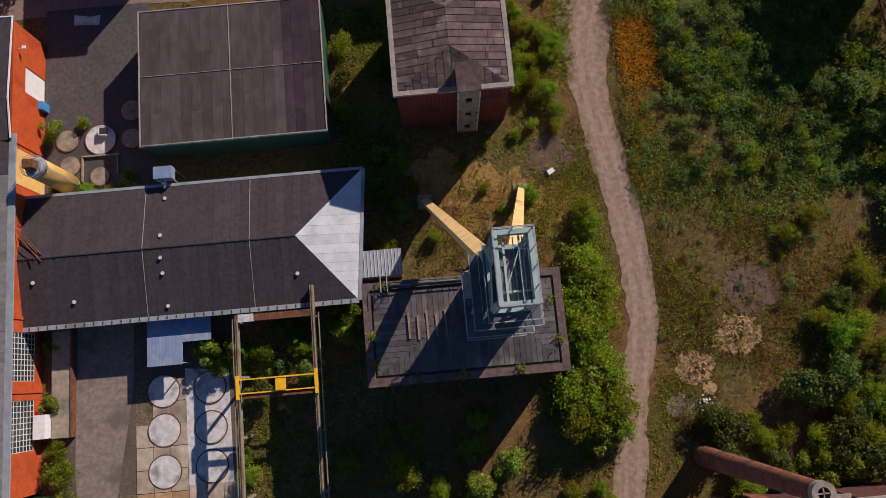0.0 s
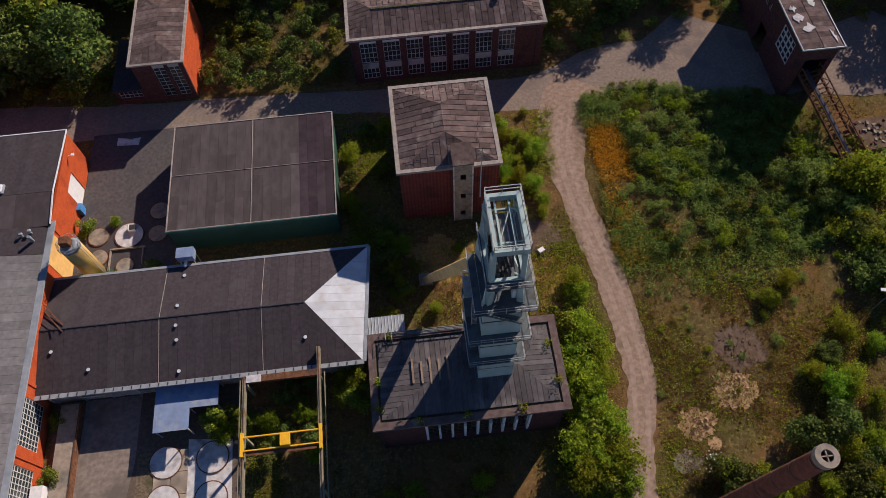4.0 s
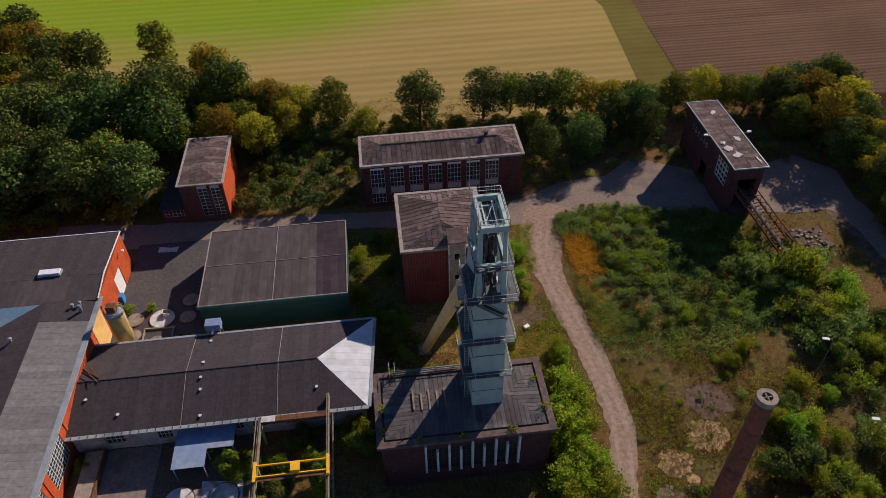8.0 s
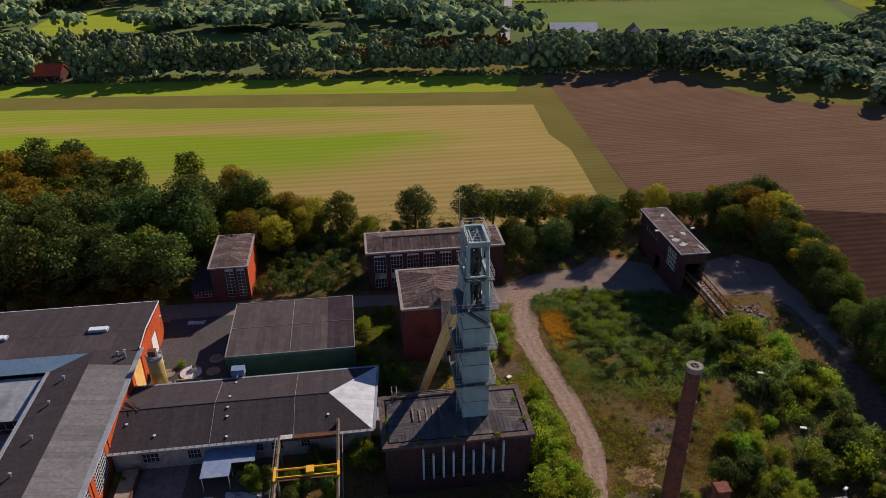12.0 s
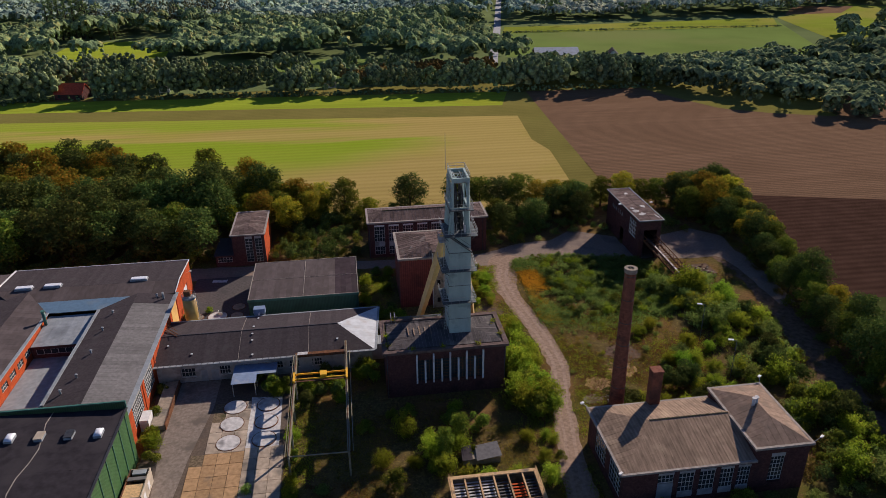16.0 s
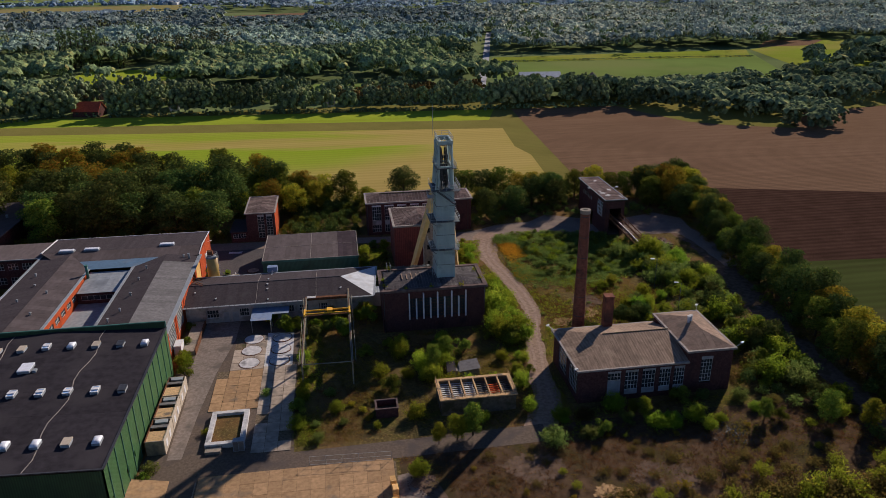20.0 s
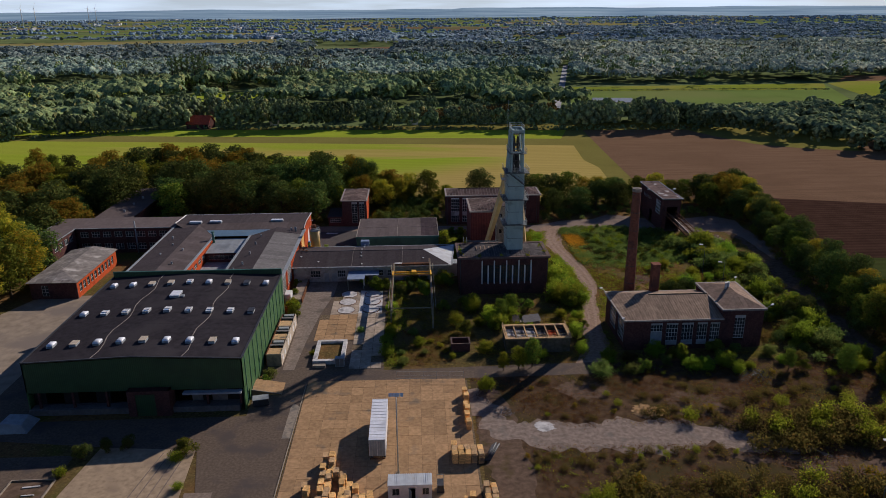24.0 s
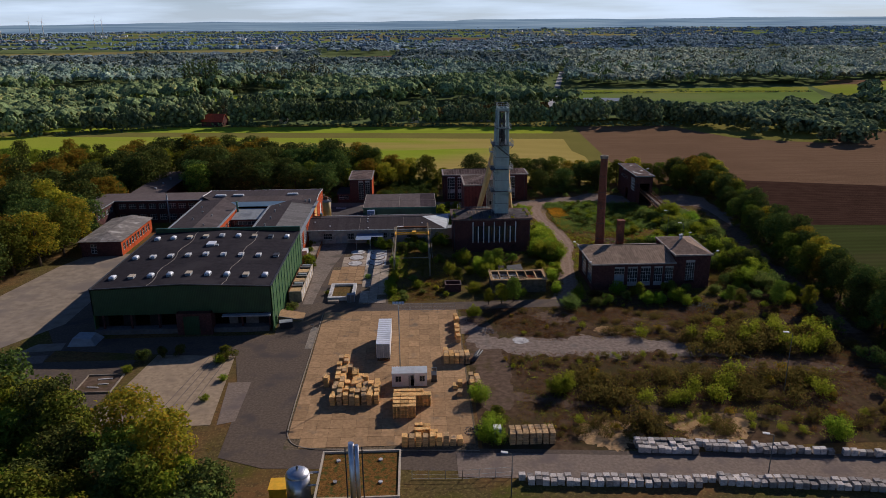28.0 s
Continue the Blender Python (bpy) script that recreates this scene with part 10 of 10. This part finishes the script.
far_wood("distant_woods", 12000, -1100, 2100, 1000, 1950, 11, 8, 2, 9, "distant woodland in green blued for haze", "wood_distant", patchy=0.35, cell=5.0, low=0.7, hold=[(-1100, 1000), (-300, 1000), (-270, 1180), (-40, 1110), (-40, 1000), (2100, 1000), (2100, 2300), (900, 2000), (300, 1900), (60, 1500), (-260, 1500), (-480, 1420), (-1100, 1330)])
# the far plain: fields, hedgerows and small woods in strips
rp = np.random.RandomState(14)
hedgerows = []
for k in range(150):
    y = 1450 + 3000 * rp.random() ** 1.3
    x = rp.uniform(-0.62, 0.62) * (y + 200)
    if x > 200 and y < 2150:
        continue
    w_, d_ = rp.uniform(90, 330), rp.uniform(50, 190)
    flat("plain_field", [(x - w_, y), (x + w_, y + rp.uniform(-25, 25)), (x + w_ * 0.95, y + d_), (x - w_ * 0.9, y + d_)], 0.2 + 0.002 * k, M[("stubble", "far_green", "far_green", "plough", "stubble", "far_ground")[k % 6]], "far field of the plain near the horizon", "field")
for k in range(130):
    y = 1420 + 3200 * rp.random() ** 1.2
    x = rp.uniform(-0.64, 0.64) * (y + 200)
    w_ = rp.uniform(60, 420)
    n_ = int(w_ / 8) + 2
    t_ = rp.uniform(-1, 1, n_)
    hedgerows.append(np.stack([x + w_ * t_, y + rp.uniform(-40, 40) * t_ + rp.normal(0, 9 + 14 * (k % 5 == 0), n_)], 1))
p_ = np.concatenate(hedgerows)
for m_ in MEADOWS:
    p_ = p_[~inside(p_, m_)]
n_ = len(p_)
i_ = np.repeat(np.arange(n_), 2)
rx_ = rp.uniform(3, 7, 2 * n_)
c_ = np.stack([p_[i_, 0] + rp.normal(0, 7, 2 * n_), p_[i_, 1] + rp.normal(0, 7, 2 * n_), rp.uniform(1, 5, 2 * n_)], 1)
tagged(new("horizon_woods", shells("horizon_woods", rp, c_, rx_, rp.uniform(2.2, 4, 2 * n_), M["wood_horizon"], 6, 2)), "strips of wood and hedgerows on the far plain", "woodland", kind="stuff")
for k in range(15):
    x, y = (-214 + 2.3 * k, 452 + 5 * (k % 2) + RS.uniform(-2, 2)) if k < 13 else (-172 + 3 * (k - 13), 446)
    if k == 0:
        POP = tree("poplar", 40, 29.0, 2.6, 1500, 1.0, "wood_light", "tall slim poplar in a row", low=0.06, x=x, y=y, group="poplar row")
    else:
        copy_thing(POP, pose(x, y, 0, 0, 0, 50 * k) @ Matrix.Diagonal((1, 1, RS.uniform(0.86, 1.1) if k < 13 else 0.7, 1)))



def house(name, x, y, w, d, h, hr, turn, wall, roof, label, windows=0):
    """A gabled house or barn."""
    t = thing(name, x, y, label, "house")
    m = pose(x, y, 0, 0, 0, turn)

    def g(a, b, c):
        return tuple(m @ Vector((a, b, c)))
    mb = Mesh()
    vs = [g(-w / 2, -d / 2, 0), g(w / 2, -d / 2, 0), g(w / 2, d / 2, 0), g(-w / 2, d / 2, 0), g(-w / 2, -d / 2, h), g(w / 2, -d / 2, h), g(w / 2, d / 2, h), g(-w / 2, d / 2, h), g(-w / 2, 0, hr), g(w / 2, 0, hr)]
    mb.add(vs, [(0, 1, 5, 4), (2, 3, 7, 6), (1, 2, 6, 9, 5), (3, 0, 4, 8, 7)])
    part("wall", mb, M[wall], t)
    e = 0.4
    dz = (hr - h) / (d / 2) * e
    rf = Mesh()
    rf.plate([g(-w / 2 - e, -d / 2 - e, h - dz), g(w / 2 + e, -d / 2 - e, h - dz), g(w / 2 + e, 0, hr), g(-w / 2 - e, 0, hr)], 0.2)
    rf.plate([g(w / 2 + e, d / 2 + e, h - dz), g(-w / 2 - e, d / 2 + e, h - dz), g(-w / 2 - e, 0, hr), g(w / 2 + e, 0, hr)], 0.2)
    part("roof", rf, M[roof], t)
    for k in range(windows):
        a = -w / 2 + w * (k + 0.5) / windows
        q = Mesh()
        q.turned(m @ pose(a, -d / 2 - 0.05, 1.2), 1.2, 0.12, 1.3)
        part("window", q, M["glass"], t)
    return t


house("barn", -138.5, 256.5, 13, 9, 3.2, 7.2, -10, "brick", "tile_red", "red-tiled barn at the edge of the wood", 3)
house("farm_barn", 108, 296, 24, 16, 6, 9.4, -8, "brick", "white_roof", "farm barn with a wide white sheet roof", 3)
house("farm_barn", 121, 287, 12, 9, 3.4, 5.6, -8, "brick", "tile_red", "low red-roofed farm shed", 2)
house("farmhouse", 140, 292, 9, 8, 4.5, 8.4, 75, "white", "felt", "white farmhouse with a dark roof", 3)
house("farmhouse", 151, 288, 11, 8, 3.4, 6.2, 0, "white", "felt", "low white farm building with a dark roof", 3)
for x, y in ((-98, 262), (-18, 258)):
    house("garden_shed", x, y, 5, 4, 2.4, 3.4, 10, "white", "felt_grey", "small pale shed under trees", 1)
bl = Mesh()
for k in range(18):
    a = 20.6 + 0.62 * (k % 15)
    bl.tube((a, 257.6 - 0.05 * k, 0.6 + 1.1 * (k > 14)), (a + 0.02, 258.9 - 0.05 * k, 0.6 + 1.1 * (k > 14)), 0.6, n=10)
solid("hay_bales", bl, M["pale_sheet"], "row of pale wrapped hay bales by the hedge", "hay bales", "stuff")
far_roofs = Mesh()
rf_ = random.Random(5)
towns = [(rf_.uniform(-1300, 2300), rf_.uniform(1750, 3900)) for _ in range(16)] + [(-290, 1480), (560, 2700), (900, 2900), (1300, 3100)]
for k in range(260):
    cx_, cy_ = towns[k % 20]
    far_roofs.turned(pose(cx_ + rf_.gauss(0, 90), cy_ + rf_.gauss(0, 50), 0, 0, 0, rf_.uniform(0, 90)), rf_.uniform(8, 26), rf_.uniform(8, 14), rf_.uniform(4, 8))
solid("far_village", far_roofs, M["white"], "scattered pale houses of far villages", "village", "stuff")
TB = None
for x, y in ((-1518, 2600), (-1524, 2824), (-1500, 2880), (-1440, 3230), (-1465, 3370)):
    if TB is None:
        TB = thing("wind_turbine", x, y, "distant white three-bladed wind turbine", "wind turbine", "wind turbines")
        part("mast", Mesh().tube((x, y, 0), (x, y, 62), 1.8, 1.0, 12), M["white"], TB)
        part("nacelle", Mesh().box(x - 1.2, x + 1.2, y - 3, y + 3, 61, 64), M["white"], TB)
        for k in range(3):
            a = radians(20 + 120 * k)
            part("blade", Mesh().beam((x, y - 3.5, 62.5), (x + 26 * math.sin(a), y - 3.5, 62.5 + 26 * math.cos(a)), 1.4, 0.5, 0.4, 0.2), M["white"], TB)
    else:
        copy_thing(TB, pose(x, y, 0, 0, 0, 10))


# ---- yard of concrete slabs, slab by slab ----
yard = solid("pavement", Mesh().add([(-37.8, -93.4, 0.045), (-8.6, -95.0, 0.045), (-8.6, -41.6, 0.045), (-37.8, -41.4, 0.045)], [(0, 1, 2, 3)]), M["slab_joint"], "yard of square concrete slabs with weedy joints", "paving", "structure")
SLAB = data("slab", Mesh().box(-1.01, 1.01, -1.292, 1.292, 0, 0.05), M["slab"])
rs = random.Random(12)
ox, oy, oz = yard.location
for i in range(14):
    for j in range(20):
        x, y = -36.6 + 2.05 * i, -92.0 + 2.62 * j
        if i == 0 and j == 0:
            continue
        ob = new("slab", SLAB)
        ob.parent = yard
        ob.location = (x - ox, y - oy, 0.004 + rs.uniform(0, 0.02))
        ob.rotation_euler = (rs.uniform(-.004, .004), rs.uniform(-.004, .004), rs.uniform(-.004, .004))
def slab_floor(name, x0, y0, nx, ny, material, label, skip=()):
    """A floor of separate slabs in weedy joints."""
    sx, sy = 2.05, 2.62
    b = solid(name, Mesh().add([(x0, y0, 0.05), (x0 + nx * sx, y0, 0.05), (x0 + nx * sx, y0 + ny * sy, 0.05), (x0, y0 + ny * sy, 0.05)], [(0, 1, 2, 3)]), M["slab_joint"], label, "paving", "structure")
    me = data("slab", Mesh().box(-0.99, 0.99, -1.272, 1.272, 0, 0.05), material)
    for i in range(nx):
        for j in range(ny):
            if (i, j) in skip:
                continue
            ob = new("slab", me)
            ob.parent = b
            ob.location = (x0 + sx * (i + 0.5) - b.location.x, y0 + sy * (j + 0.5) - b.location.y, 0.006 + rs.uniform(0, 0.03))
            ob.rotation_euler = (rs.uniform(-.006, .006), rs.uniform(-.006, .006), rs.uniform(-.012, .012))


slab_floor("pavement_north", -38.9, -23.9, 4, 5, M["slab"], "old cracked slab floor between weeds", ((0, 4),))
slab_floor("pavement_lids", -36.9, -10.8, 3, 5, M["pale_slab"], "worn pale slab floor round the tank lids", ((0, 4), (0, 3)))
slab_floor("pavement_pale", -30.7, -36.4, 3, 10, M["pale_slab"], "pale worn slabs running past the pit", ((0, 3), (2, 1)))
